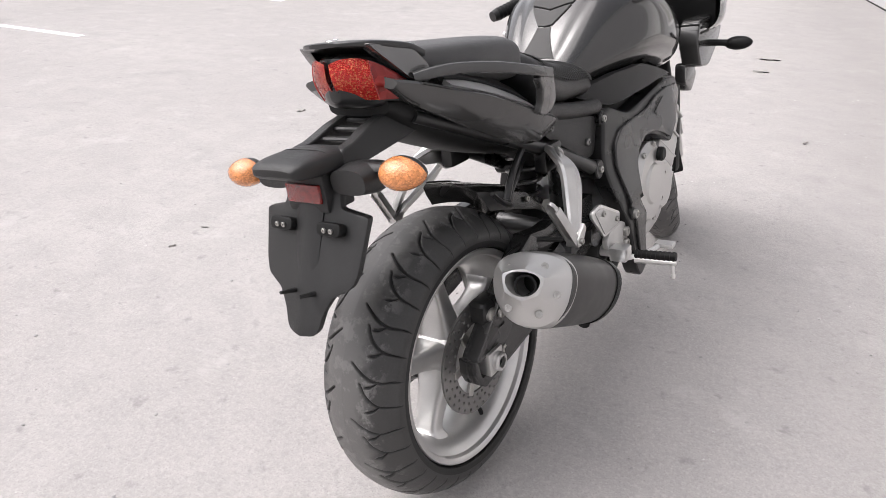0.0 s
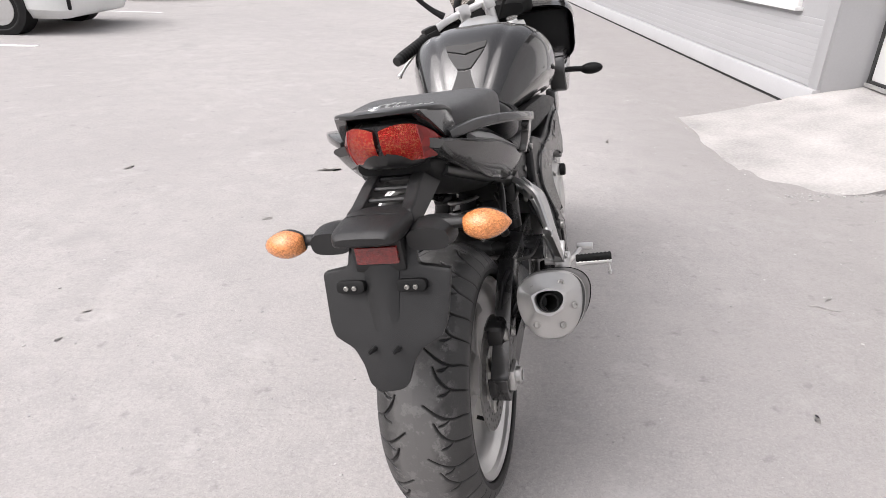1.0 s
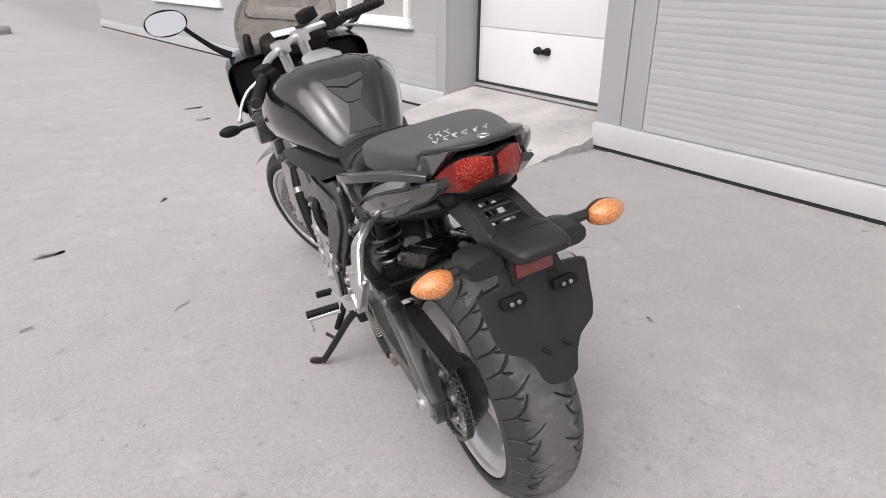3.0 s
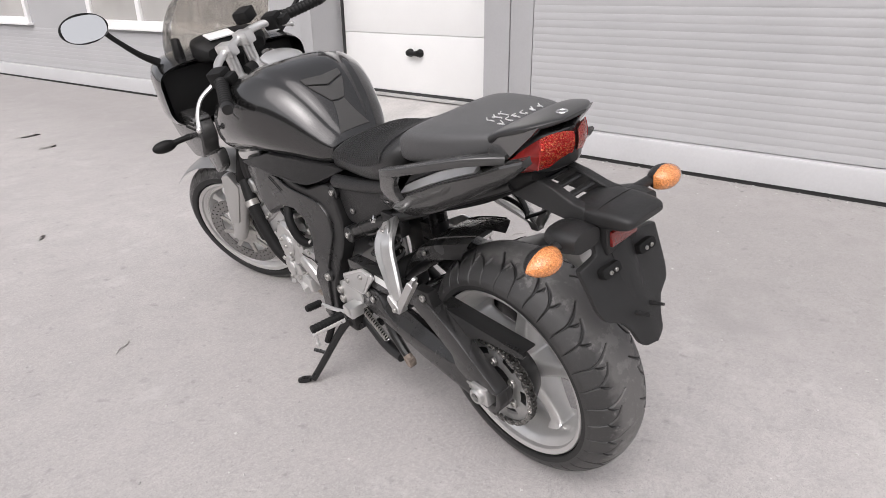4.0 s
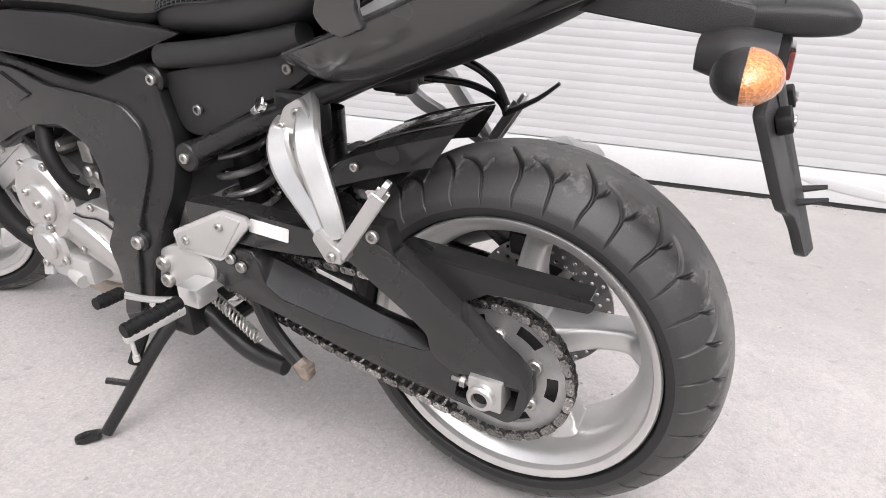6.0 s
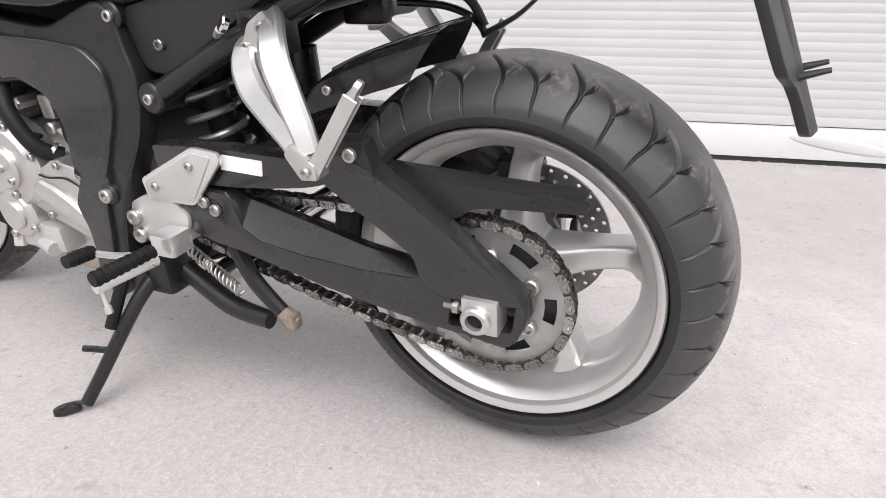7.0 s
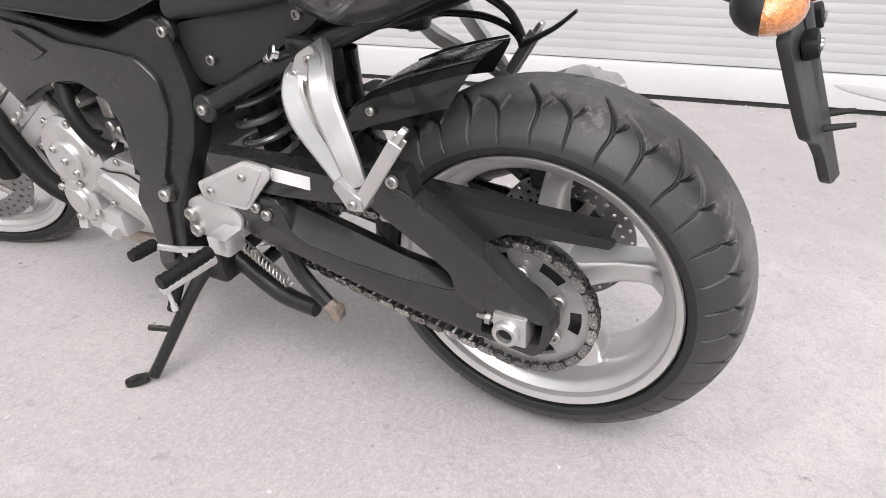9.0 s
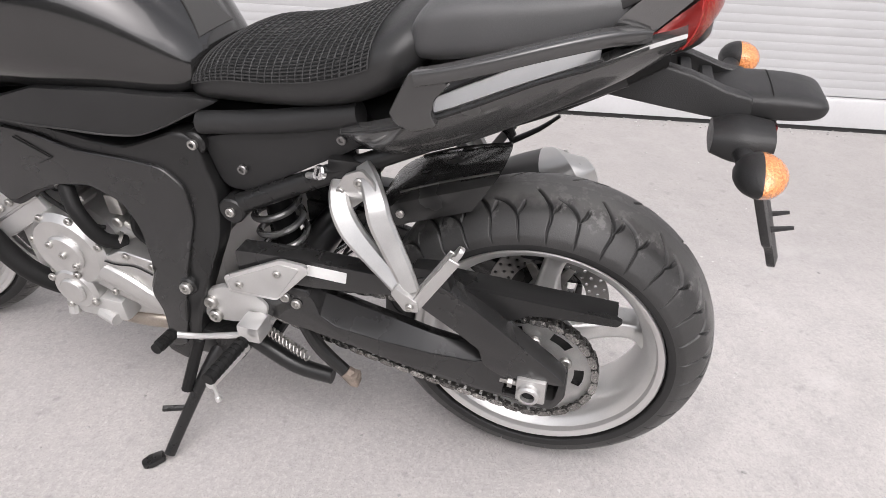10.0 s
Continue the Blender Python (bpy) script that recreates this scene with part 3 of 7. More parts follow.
thing("wall_south", box(-17.0, RW + 4, -16.3, -16.0, -0.1, 3.2), M_FAR, "unseen dark wall added for the tank to mirror", "wall", "structure")

# sectional door with its grip
door = thing("door_1", box(DOORX, DOORX + 0.04, DY0 - 0.2, DY1 + 0.2, 0.27, HIGH - 0.3), M_DOOR, "white sectional garage door, closed, with a black pull handle", "door", "structure")
for k in range(6):
    part("door_panel", box(DOORX - 0.012, DOORX, DY0 - 0.2, DY1 + 0.2, 0.285 + 0.5 * k, 0.28 + 0.5 * (k + 1), 0.004), M_DOOR, door)
part("bottom_seal", box(DOORX - 0.02, DOORX + 0.03, DY0 - 0.2, DY1 + 0.2, 0.235, 0.282, 0.006), M_DARKGAP, door, "black rubber door seal")
part("threshold", box(DOORX - 0.05, DOORX - 0.022, DY0 - 0.0, DY1, 0.235, 0.262, 0.004), M_ALLOY, door, "grey metal threshold strip")
part("frame_strip", box(DOORX - 0.03, DOORX - 0.012, DY1 - 0.025, DY1 + 0.0, 0.24, HIGH - 0.3), M_DARKGAP, door, "black rubber side seal")
hy, hz = 3.10, 0.630
hb = joined(tube([(DOORX - 0.055, hy - 0.05, hz), (DOORX - 0.06, hy, hz - 0.002), (DOORX - 0.055, hy + 0.05, hz)], [0.024, 0.019, 0.024], 12, 4),
            lathe([(0, 0), (0, 0.034), (-0.012, 0.036), (-0.05, 0.024), (-0.055, 0)], 20, (DOORX - 0.012, hy - 0.055, hz)),
            lathe([(0, 0), (0, 0.034), (-0.012, 0.036), (-0.05, 0.024), (-0.055, 0)], 20, (DOORX - 0.012, hy + 0.055, hz)))
part("door_handle", hb, M_DARK, door, "black plastic pull handle")

# window
win = thing("window_1", box(LW - 0.02, LW + 0.03, 4.56, 7.84, 0.76, 0.84, 0.006), M_WHITE, "white plastic window with pale glossy panes", "window", "structure")
part("window_sill", box(LW - 0.055, LW + 0.02, 4.52, 7.88, 0.735, 0.765, 0.006), M_WHITE, win)
part("window_frame", box(LW - 0.02, LW + 0.03, 4.56, 4.65, 0.84, 2.2, 0.006), M_WHITE, win)
part("window_frame", box(LW - 0.02, LW + 0.03, 7.75, 7.84, 0.84, 2.2, 0.006), M_WHITE, win)
part("window_frame", box(LW - 0.02, LW + 0.03, 5.62, 5.70, 0.84, 2.2, 0.006), M_WHITE, win)
part("window_frame", box(LW - 0.02, LW + 0.03, 6.69, 6.77, 0.84, 2.2, 0.006), M_WHITE, win)
for y0, y1 in ((4.65, 5.62), (5.70, 6.69), (6.77, 7.75)):
    part("pane", box(LW + 0.008, LW + 0.014, y0, y1, 0.84, 2.2), M_PALEPANE, win, "pale glossy pane")
win2 = copy_thing(win, pose(0, 4.87, 0))
# this stretch of the front stands at a slight angle to the other
swing_in = pose(LW, DY1, 0, 0, 0, 3.2) @ pose(-LW, -DY1, 0)
for ob in (wall_n, trim, gap, win, win2):
    ob.matrix_world = swing_in @ ob.matrix_basis

# concrete ramp up to the door: a warped slab with a crumbled lip
def ramp_z(u, v):
    return 0.228 * u ** 1.15
bm = bmesh.new()
NU, NV = 44, 40
grid = []
for i in range(NU + 1):
    row = []
    u = i / NU
    for j in range(NV + 1):
        v = j / NV
        x = 1.66 + (DOORX - 0.02 - 1.66) * u
        y0 = 2.0 + 0.07 * u
        y1 = 3.74 + 0.27 * min(1, u * 1.4)
        edge = 0.045 * noise.noise(Vector((v * 7, 0.3, 0))) * (1 - u) ** 6
        side = 0.02 * noise.noise(Vector((u * 9, 2.2, 0))) * (v < 0.02) + 0.03 * noise.noise(Vector((u * 7, 5.1, 0))) * (v > 0.98)
        z = ramp_z(u, v) + 0.006 * noise.noise(Vector((x * 5, y0 + (y1 - y0) * v * 5, 1)))
        if v < 0.03:
            z -= 0.012 * (0.5 + noise.noise(Vector((u * 14, 7, 0))))
        row.append((x + edge, y0 + (y1 - y0) * v + side, max(0.006, z)))
    grid.append(row)
top = [[bm.verts.new(p) for p in row] for row in grid]
for i in range(NU):
    for j in range(NV):
        bm.faces.new((top[i][j], top[i + 1][j], top[i + 1][j + 1], top[i][j + 1]))
ramp = thing("ramp", bm, M_RAMP, "pale concrete ramp rising to the garage door", "ramp", "structure")
bm = bmesh.new()
for j in (0, NV):
    low = [bm.verts.new((p[0], p[1] + (0.004 if j else -0.004) * noise.noise(Vector((p[0] * 30, 3, 1))), -0.02)) for p in (grid[i][j] for i in range(NU + 1))]
    up = [bm.verts.new(grid[i][j]) for i in range(NU + 1)]
    for i in range(NU):
        bm.faces.new((low[i], low[i + 1], up[i + 1], up[i]))
part("ramp_side", bm, M_RAMPSIDE, ramp, "rough broken concrete side of the ramp")
bm = bmesh.new()
low = [bm.verts.new((p[0] - 0.01, p[1], -0.02)) for p in grid[0]]
up = [bm.verts.new(p) for p in grid[0]]
for j in range(NV):
    bm.faces.new((low[j], low[j + 1], up[j + 1], up[j]))
part("ramp_lip", bm, M_RAMP, ramp)


# ---- the motorcycle, leaning left on its side stand ----
bike = tagged(new("motorcycle"), "dark graphite half-faired sport touring motorcycle leaning on its side stand", "motorcycle")
bike.matrix_world = pose(0.0680, -0.0120, 0.0012, 0, -10.9, -11.95)
AX = 0.311                                   # height of the rear axle


def tyre_mesh(name, centre, R, hw, crown, rim_r, rim_hw, pitch_n, mirror, na=720, ns=84):
    """A tyre with narrow grooves cut into its tread: hooked lines that curl from the shoulders towards a plain middle band, with short barbs."""
    # outline of the section: crown, shoulder, sidewall, bead
    half = spline([(0, R), (hw * 0.35, R - crown * 0.07), (hw * 0.68, R - crown * 0.33), (hw * 0.93, R - crown * 0.75), (hw, R - crown), (hw * 0.985, R - crown - 0.018),
                   (rim_hw + 0.002, rim_r + 0.005), (rim_hw - 0.008, rim_r - 0.004)], 12)
    half = np.array(half)
    d = np.r_[0, np.cumsum(np.hypot(*np.diff(half, axis=0).T))]
    s = np.linspace(0, d[-1], ns // 2 + 1)
    hx, hr = np.interp(s, d, half[:, 0]), np.interp(s, d, half[:, 1])
    X = np.r_[-hx[::-1], hx[1:]]
    Rr = np.r_[hr[::-1], hr[1:]]
    S = np.r_[-s[::-1], s[1:]]
    th = np.linspace(0, 2 * np.pi, na, endpoint=False)
    P = 2 * np.pi * R / pitch_n
    depth = np.zeros((na, len(S)))
    q = hw / 0.095
    curves = [  # (along, across) of each groove in one pitch, in metres
        [(0.002, 0.128), (0.000, 0.100), (0.003, 0.074), (-0.005, 0.050), (-0.028, 0.020)],
        [(0.003, 0.070), (0.012, 0.058), (0.014, 0.048)],
        [(0.056, 0.126), (0.054, 0.098), (0.050, 0.072), (0.032, 0.050), (0.008, 0.038)],
        [(0.051, 0.074), (0.060, 0.062), (0.063, 0.050)],
    ]
    for off, sd in ((0.0, 1), (P * 0.5, -1)):
        cols = np.where((S * sd) >= 0)[0]
        sv = np.abs(S[cols])[None]
        u = ((th * R) * mirror - off)[:, None] % P
        for c in curves:
            pts = np.array(spline(c, 4)) * [P / 0.108, q]
            for k, (a, b) in enumerate(zip(pts, pts[1:])):
                f_ = k / (len(pts) - 2)
                wide = q * float(np.interp(f_, [0, 0.4, 0.75, 1], [0.0015, 0.0025, 0.0034, 0.0022]))
                du, dv = b[0] - a[0], b[1] - a[1]
                for shift in (-P, 0, P):
                    t = np.clip(((u - a[0] - shift) * du + (sv - a[1]) * dv) / (du * du + dv * dv), 0, 1)
                    dist = np.hypot(u - a[0] - shift - t * du, sv - a[1] - t * dv)
                    depth[:, cols] = np.maximum(depth[:, cols], np.clip((wide + 0.0010 - dist) / 0.0028, 0, 1))
    SS = np.abs(S)[None]
    fade = np.clip((0.124 * q - SS) / 0.010, 0, 1)
    step = 0.0016 * np.clip((SS - 0.124 * q) / 0.003, 0, 1) * np.clip((0.150 * q - SS) / 0.01, 0, 1)
    r = Rr[None] - 0.0055 * depth * depth * (3 - 2 * depth) * fade - step
    co = np.stack([X[None] * np.ones_like(r), r * np.cos(th)[:, None], r * np.sin(th)[:, None]], -1).reshape(-1, 3) + np.array(centre)
    k = len(S)
    i, j = np.meshgrid(np.arange(na), np.arange(k - 1), indexing="ij")
    i2 = (i + 1) % na
    faces = np.stack([i * k + j, i * k + j + 1, i2 * k + j + 1, i2 * k + j], -1).reshape(-1, 4)
    me = bpy.data.meshes.new(name)
    me.from_pydata(co.tolist(), [], faces.tolist())
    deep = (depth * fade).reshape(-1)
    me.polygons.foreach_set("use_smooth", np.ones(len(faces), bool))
    # groove depth, kept to paint the grooves darker the deeper they go
    groove_black = me.attributes.new("groove_black", "FLOAT", "POINT")
    groove_black.data.foreach_set("value", np.clip(deep * 1.5 - 0.25, 0, 1).astype(np.float32))
    for mt in (M_TYRE, M_SIDEWALL):
        me.materials.append(mt)
    sw = np.tile((np.minimum(np.abs(S[:-1]), np.abs(S[1:])) > 0.124 * q).astype(int), na)
    me.polygons.foreach_set("material_index", sw)
    me.update()
    return me


def disc_mesh(r0, r1, x, thick, holes, rows, name):
    """A drilled brake disc as a ring of cells with round holes left open."""
    bm = bmesh.new()
    per = holes
    for row in range(rows):
        ra, rb = r0 + (r1 - r0) * row / rows, r0 + (r1 - r0) * (row + 1) / rows
        rm = (ra + rb) / 2
        hr = (rb - ra) * 0.24
        for k in range(per):
            tw = 0.5 * (row % 2)
            a0, a1 = 2 * math.pi * (k + tw) / per, 2 * math.pi * (k + 1 + tw) / per
            am = (a0 + a1) / 2
            n = 16
            rings = []
            for xx in (x - thick / 2, x + thick / 2):
                out, inn = [], []
                for q in range(n):
                    t = 4 * q / n
                    e, f = int(t) % 4, t - int(t)
                    cr = [(ra, a0), (ra, a1), (rb, a1), (rb, a0)]
                    (r_, a_), (r2, a2) = cr[e], cr[(e + 1) % 4]
                    rr, aa = r_ + (r2 - r_) * f, a_ + (a2 - a_) * f
                    out.append((xx, rr * math.cos(aa), rr * math.sin(aa)))
                    px, py = (aa - am) * rm, rr - rm
                    g = math.atan2(py, px)
                    hx_, hy_ = hr * math.cos(g), hr * math.sin(g)
                    inn.append((xx, (rm + hy_) * math.cos(am + hx_ / rm), (rm + hy_) * math.sin(am + hx_ / rm)))
                rings.append(([bm.verts.new(p) for p in out], [bm.verts.new(p) for p in inn]))
            (o0, i0), (o1, i1) = rings
            for q in range(n):
                z = (q + 1) % n
                bm.faces.new((o0[q], o0[z], i0[z], i0[q]))
                bm.faces.new((o1[z], o1[q], i1[q], i1[z]))
                bm.faces.new((i0[q], i0[z], i1[z], i1[q]))
                if (row == 0 and q < n // 4) or (row == rows - 1 and n // 2 <= q < 3 * n // 4):
                    bm.faces.new((o0[z], o0[q], o1[q], o1[z]))
    bmesh.ops.remove_doubles(bm, verts=bm.verts, dist=1e-5)
    return finish(bm, name, M_DISC, 30)


def carrier_mesh(r0, arms):
    """The disc's carrier: one plate with an arm to each rivet."""
    star = []
    for k in range(arms):
        a = 2 * math.pi * k / arms
        for r, w in ((r0 * 0.55, -0.011), (r0 + 0.006, -0.008), (r0 + 0.006, 0.008), (r0 * 0.55, 0.011)):
            star.append((r * math.cos(a) - w * math.sin(a), r * math.sin(a) + w * math.cos(a)))
    return plate(star, -0.0045, 0.0045, 0.0015, seg=1)


def wheel_parts(R, hw, first, spokes, width, name, label):
    """A cast wheel: flanged barrel with the hub and tapering flat-faced spokes as its parts."""
    R, hw = R - 0.003, hw - 0.001
    bar = [(-hw, R), (-hw + 0.004, R + 0.002), (-hw + 0.009, R - 0.004), (-hw + 0.014, R - 0.016), (-hw * 0.72, R - 0.024), (-hw * 0.3, R - 0.034), (hw * 0.3, R - 0.034), (hw * 0.72, R - 0.024),
           (hw - 0.014, R - 0.016), (hw - 0.009, R - 0.004), (hw - 0.004, R + 0.002), (hw, R), (hw, R - 0.006), (hw - 0.006, R - 0.014), (hw - 0.016, R - 0.024), (hw * 0.70, R - 0.030),
           (hw * 0.3, R - 0.040), (-hw * 0.3, R - 0.040), (-hw * 0.70, R - 0.030), (-hw + 0.016, R - 0.024), (-hw + 0.006, R - 0.014), (-hw, R - 0.006)]
    wheel = part(name, lathe(bar, 120, closed=True), M_RIM, bike, label, 40)
    part("hub", lathe([(-hw * 0.62, 0.0), (-hw * 0.62, 0.045), (-hw * 0.5, 0.056), (hw * 0.5, 0.056), (hw * 0.62, 0.045), (hw * 0.62, 0.0)], 40), M_RIM, wheel)
    mesh = None
    for k in range(spokes):
        if mesh is None:
            rings = []
            for rr, w, t, sk in ((0.040, width * 1.25, hw * 0.62, 0.0), (0.075, width * 0.95, hw * 0.50, 0.006), (0.12, width * 0.74, hw * 0.38, 0.010), (0.165, width * 0.72, hw * 0.34, 0.008), (R - 0.045, width * 0.95, hw * 0.40, 0.0), (R - 0.033, width * 1.3, hw * 0.48, 0.0)):
                ring = []
                for j in range(20):
                    g = 2 * math.pi * (j + 0.5) / 20
                    c, s = math.cos(g), math.sin(g)
                    ring.append((math.copysign(abs(c) ** 0.38, c) * t, math.copysign(abs(s) ** 0.38, s) * w + sk, rr))
                rings.append(ring)
            mesh = finish(skin([list(q) for q in zip(*[spline([rg[j] for rg in rings], 4) for j in range(20)])]), "spoke", M_RIM, 40)
        sp = part("spoke", mesh, M_RIM, wheel)
        sp.matrix_basis = Matrix.Rotation(radians(first + 360 / spokes * k), 4, "X")
    return wheel


def set_in(ob, y, z, x=0.0, rx=0, ry=0, rz=0):
    ob.matrix_basis = pose(x, y, z, rx, ry, rz)
    return ob


# rear wheel
rear = set_in(wheel_parts(0.229, 0.080, 8, 5, 0.026, "rear_wheel", "silver painted five-spoke alloy rear wheel"), 0, AX)
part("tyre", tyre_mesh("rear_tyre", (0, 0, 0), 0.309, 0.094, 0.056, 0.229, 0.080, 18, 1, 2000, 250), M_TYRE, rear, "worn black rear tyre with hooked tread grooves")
for sg in (-1, 1):
    part("rim_edge", lathe([(sg * 0.077, 0.2285), (sg * 0.0855, 0.2290), (sg * 0.0880, 0.2265), (sg * 0.0872, 0.2225), (sg * 0.083, 0.2160), (sg * 0.074, 0.2130)], 140, closed=True), M_RIMEDGE, rear, "bare metal rim edge")
set_in(part("brake_disc", disc_mesh(0.078, 0.122, 0, 0.005, 30, 3, "rear_disc"), M_STEEL, rear, "drilled steel rear brake disc"), 0, 0, 0.086)
set_in(part("disc_carrier", carrier_mesh(0.078, 6), M_STEEL, rear), 0, 0, 0.086)
valve = tube([(0.02, 0, 0), (0.045, 0, 0.012), (0.05, 0, 0.04)], 0.005, 8, 3)
set_in(part("valve", valve, M_DARK, rear), 0, 0, 0.0).matrix_basis = Matrix.Rotation(radians(-168), 4, "X") @ pose(0.0, 0.0, 0.150)
# sprocket: toothed plate with slots cut between the carrier bolts
TEETH = 45
rp = 0.015875 / (2 * math.sin(math.pi / TEETH))
outer = []
for k in range(TEETH):
    for f, r in ((-0.32, rp - 0.004), (-0.14, rp + 0.004), (0.14, rp + 0.004), (0.32, rp - 0.004)):
        a = 2 * math.pi * (k + 0.5 + f) / TEETH
        outer.append((a, r))
spr = bmesh.new()
N_ = TEETH * 4
radii = [[0.052] * N_, [0.077] * N_, [0.094] * N_, [r for _, r in outer]]
V = [[spr.verts.new((0.0, r * math.sin(-a), r * math.cos(a))) for (a, _), r in zip(outer, ring)] for ring in radii]
for i in range(N_):
    z = (i + 1) % N_
    near = min(abs((math.degrees(outer[i][0]) - 3 + 30) % 60 - 30), 30)
    for lo, hi in ((0, 1), (1, 2), (2, 3)):
        if lo != 1 or near < 17:
            spr.faces.new((V[lo][i], V[hi][i], V[hi][z], V[lo][z]))
bmesh.ops.solidify(spr, geom=spr.faces[:], thickness=0.007)
sprocket = set_in(part("sprocket", spr, M_SPROCKET, rear, "scuffed grey steel rear sprocket with slots"), 0, 0, -0.120)
for k in range(6):
    a = radians(60 * k + 3)
    bolt(rear, -0.1235, 0.067 * math.sin(-a), 0.067 * math.cos(a), 1.45, name="sprocket_nut")
part("carrier", lathe([(-0.115, 0.0), (-0.115, 0.060), (-0.108, 0.070), (-0.106, 0.098), (-0.088, 0.098), (-0.05, 0.078), (-0.045, 0.0)], 48), M_BLACK, rear, "black sprocket carrier hub")

# chain: one link shape, repeated round both sprockets
def link_mesh(name, outer_link):
    w = 0.0095 if outer_link else 0.0065
    out = []
    for sgn in (-1, 1):
        o = [(0.0079 * sx + 0.0062 * math.cos(a) * 1.0, 0.0062 * math.sin(a)) for sx, r0, r1 in ((1, -80, 80), (-1, 100, 260)) for a in (radians(r0 + (r1 - r0) * q / 5) for q in range(6))]
        out.append(plate(o, sgn * w - 0.001, sgn * w + 0.001, 0.0))
    if not outer_link:
        for sx in (-1, 1):
            out.append(moved(lathe([(-0.0065, 0.0), (-0.0065, 0.0052), (0.0065, 0.0052), (0.0065, 0.0)], 10), pose(0, 0.0079 * sx, 0)))
    else:
        for sx in (-1, 1):
            out.append(moved(lathe([(-0.0125, 0.0), (-0.0125, 0.0028), (0.0125, 0.0028), (0.0125, 0.0)], 8), pose(0, 0.0079 * sx, 0)))
    return finish(joined(*out), name, M_CHAIN if outer_link else M_CHAINDARK)
FS, FR = (0.530, 0.372), 0.044            # front sprocket
LINKS = (link_mesh("chain_link", True), link_mesh("chain_link", False))
d = math.hypot(FS[0], FS[1] - AX)
base, gam = math.atan2(FS[1] - AX, FS[0]), math.asin((rp - FR) / d)
up_a, lo_a = base + math.pi / 2 - gam, base - math.pi / 2 + gam
pth = []
for q in range(41):
    a = up_a + (lo_a + 2 * math.pi - up_a) * q / 40
    pth.append((rp * math.cos(a), AX + rp * math.sin(a)))
for q in range(1, 12):
    t = q / 12
    p0 = (rp * math.cos(lo_a), AX + rp * math.sin(lo_a))
    p1 = (FS[0] + FR * math.cos(lo_a), FS[1] + FR * math.sin(lo_a))
    pth.append((p0[0] + (p1[0] - p0[0]) * t, p0[1] + (p1[1] - p0[1]) * t - 0.012 * math.sin(math.pi * t)))
for q in range(21):
    a = lo_a + (up_a - lo_a) * q / 20
    pth.append((FS[0] + FR * math.cos(a), FS[1] + FR * math.sin(a)))
pth.append(pth[0])
pth = np.array(pth)
seg = np.r_[0, np.cumsum(np.hypot(*np.diff(pth, axis=0).T))]
count = 2 * round(seg[-1] / 0.015875 / 2)
chain = part("chain", lathe([(-0.009, 0.0), (-0.009, FR - 0.004), (0.009, FR - 0.004), (0.009, 0.0)], 30), M_STEEL, bike, "oily steel drive chain")
set_in(chain, FS[0], FS[1], -0.120)
for k in range(count):
    s0, s1 = seg[-1] * k / count, seg[-1] * (k + 1) / count
    a, b = (np.array([np.interp(s, seg, pth[:, 0]), np.interp(s, seg, pth[:, 1])]) for s in (s0, s1))
    ob = part("chain_link", LINKS[k % 2], M_CHAIN, chain)
    m = (a + b) / 2
    ob.matrix_basis = Matrix.Translation((0, m[0] - FS[0], m[1] - FS[1])) @ Matrix.Rotation(math.atan2(b[1] - a[1], b[0] - a[0]), 4, "X")

# swingarm: two braced beams with a cross tube
LOWBEAM = [(0.52, 0.380), (0.430, 0.352), (0.400, 0.349), (0.301, 0.327), (0.242, 0.313), (0.148, 0.296), (0.059, 0.284), (0.028, 0.281), (-0.041, 0.272), (-0.056, 0.284), (-0.068, 0.312), (-0.066, 0.345), (-0.056, 0.343), (-0.050, 0.298),
           (0.040, 0.292), (0.030, 0.345)]
# the lower beam's upper side slopes from a low outer crest up to the rim of the opening
CREST = [(0.074, 0.362), (0.090, 0.355), (0.172, 0.353), (0.268, 0.359), (0.345, 0.370), (0.372, 0.390), (0.380, 0.424), (0.392, 0.440), (0.52, 0.446)]
RIDGE = [(0.074, 0.362), (0.100, 0.366), (0.174, 0.377), (0.279, 0.404), (0.345, 0.420), (0.366, 0.425), (0.380, 0.428), (0.392, 0.440), (0.52, 0.446)]
DIAG = [(0.178, 0.522), (0.137, 0.503), (0.089, 0.473), (0.045, 0.439), (-0.021, 0.386), (-0.061, 0.353), (-0.066, 0.343), (-0.053, 0.340), (0.041, 0.336), (0.070, 0.352), (0.078, 0.366), (0.082, 0.388), (0.113, 0.412), (0.156, 0.441), (0.210, 0.478), (0.205, 0.507)]
TOPBEAM = [(0.52, 0.503), (0.405, 0.508), (0.330, 0.506), (0.260, 0.504), (0.175, 0.520), (0.203, 0.476), (0.230, 0.468), (0.254, 0.463), (0.300, 0.457), (0.380, 0.450), (0.52, 0.448)]
def arm(sgn):
    slope = skin([[(x, y, z) for y, z in row] for x, row in ((0.1762, CREST), (0.1745, [(y, z + 0.002) for y, z in CREST]), (0.1530, RIDGE), (0.1400, RIDGE))], closed=False)
    b = joined(plate(rounded(LOWBEAM + RIDGE, 0.004), 0.136, 0.1530, 0.002, seg=2), plate(rounded(LOWBEAM + CREST, 0.006), 0.150, 0.178, 0.003, seg=2), slope, plate(rounded(DIAG, 0.006), 0.143, 0.182, 0.006, seg=2), plate(rounded(TOPBEAM, 0.006), 0.138, 0.174, 0.005, seg=2))
    return flipped(b) if sgn < 0 else b
swing = part("swingarm", arm(-1), M_SWING, bike, "satin black braced swingarm")
part("far_arm", moved(arm(1), Matrix.Translation((-0.046, 0, 0))), M_SWING, swing)
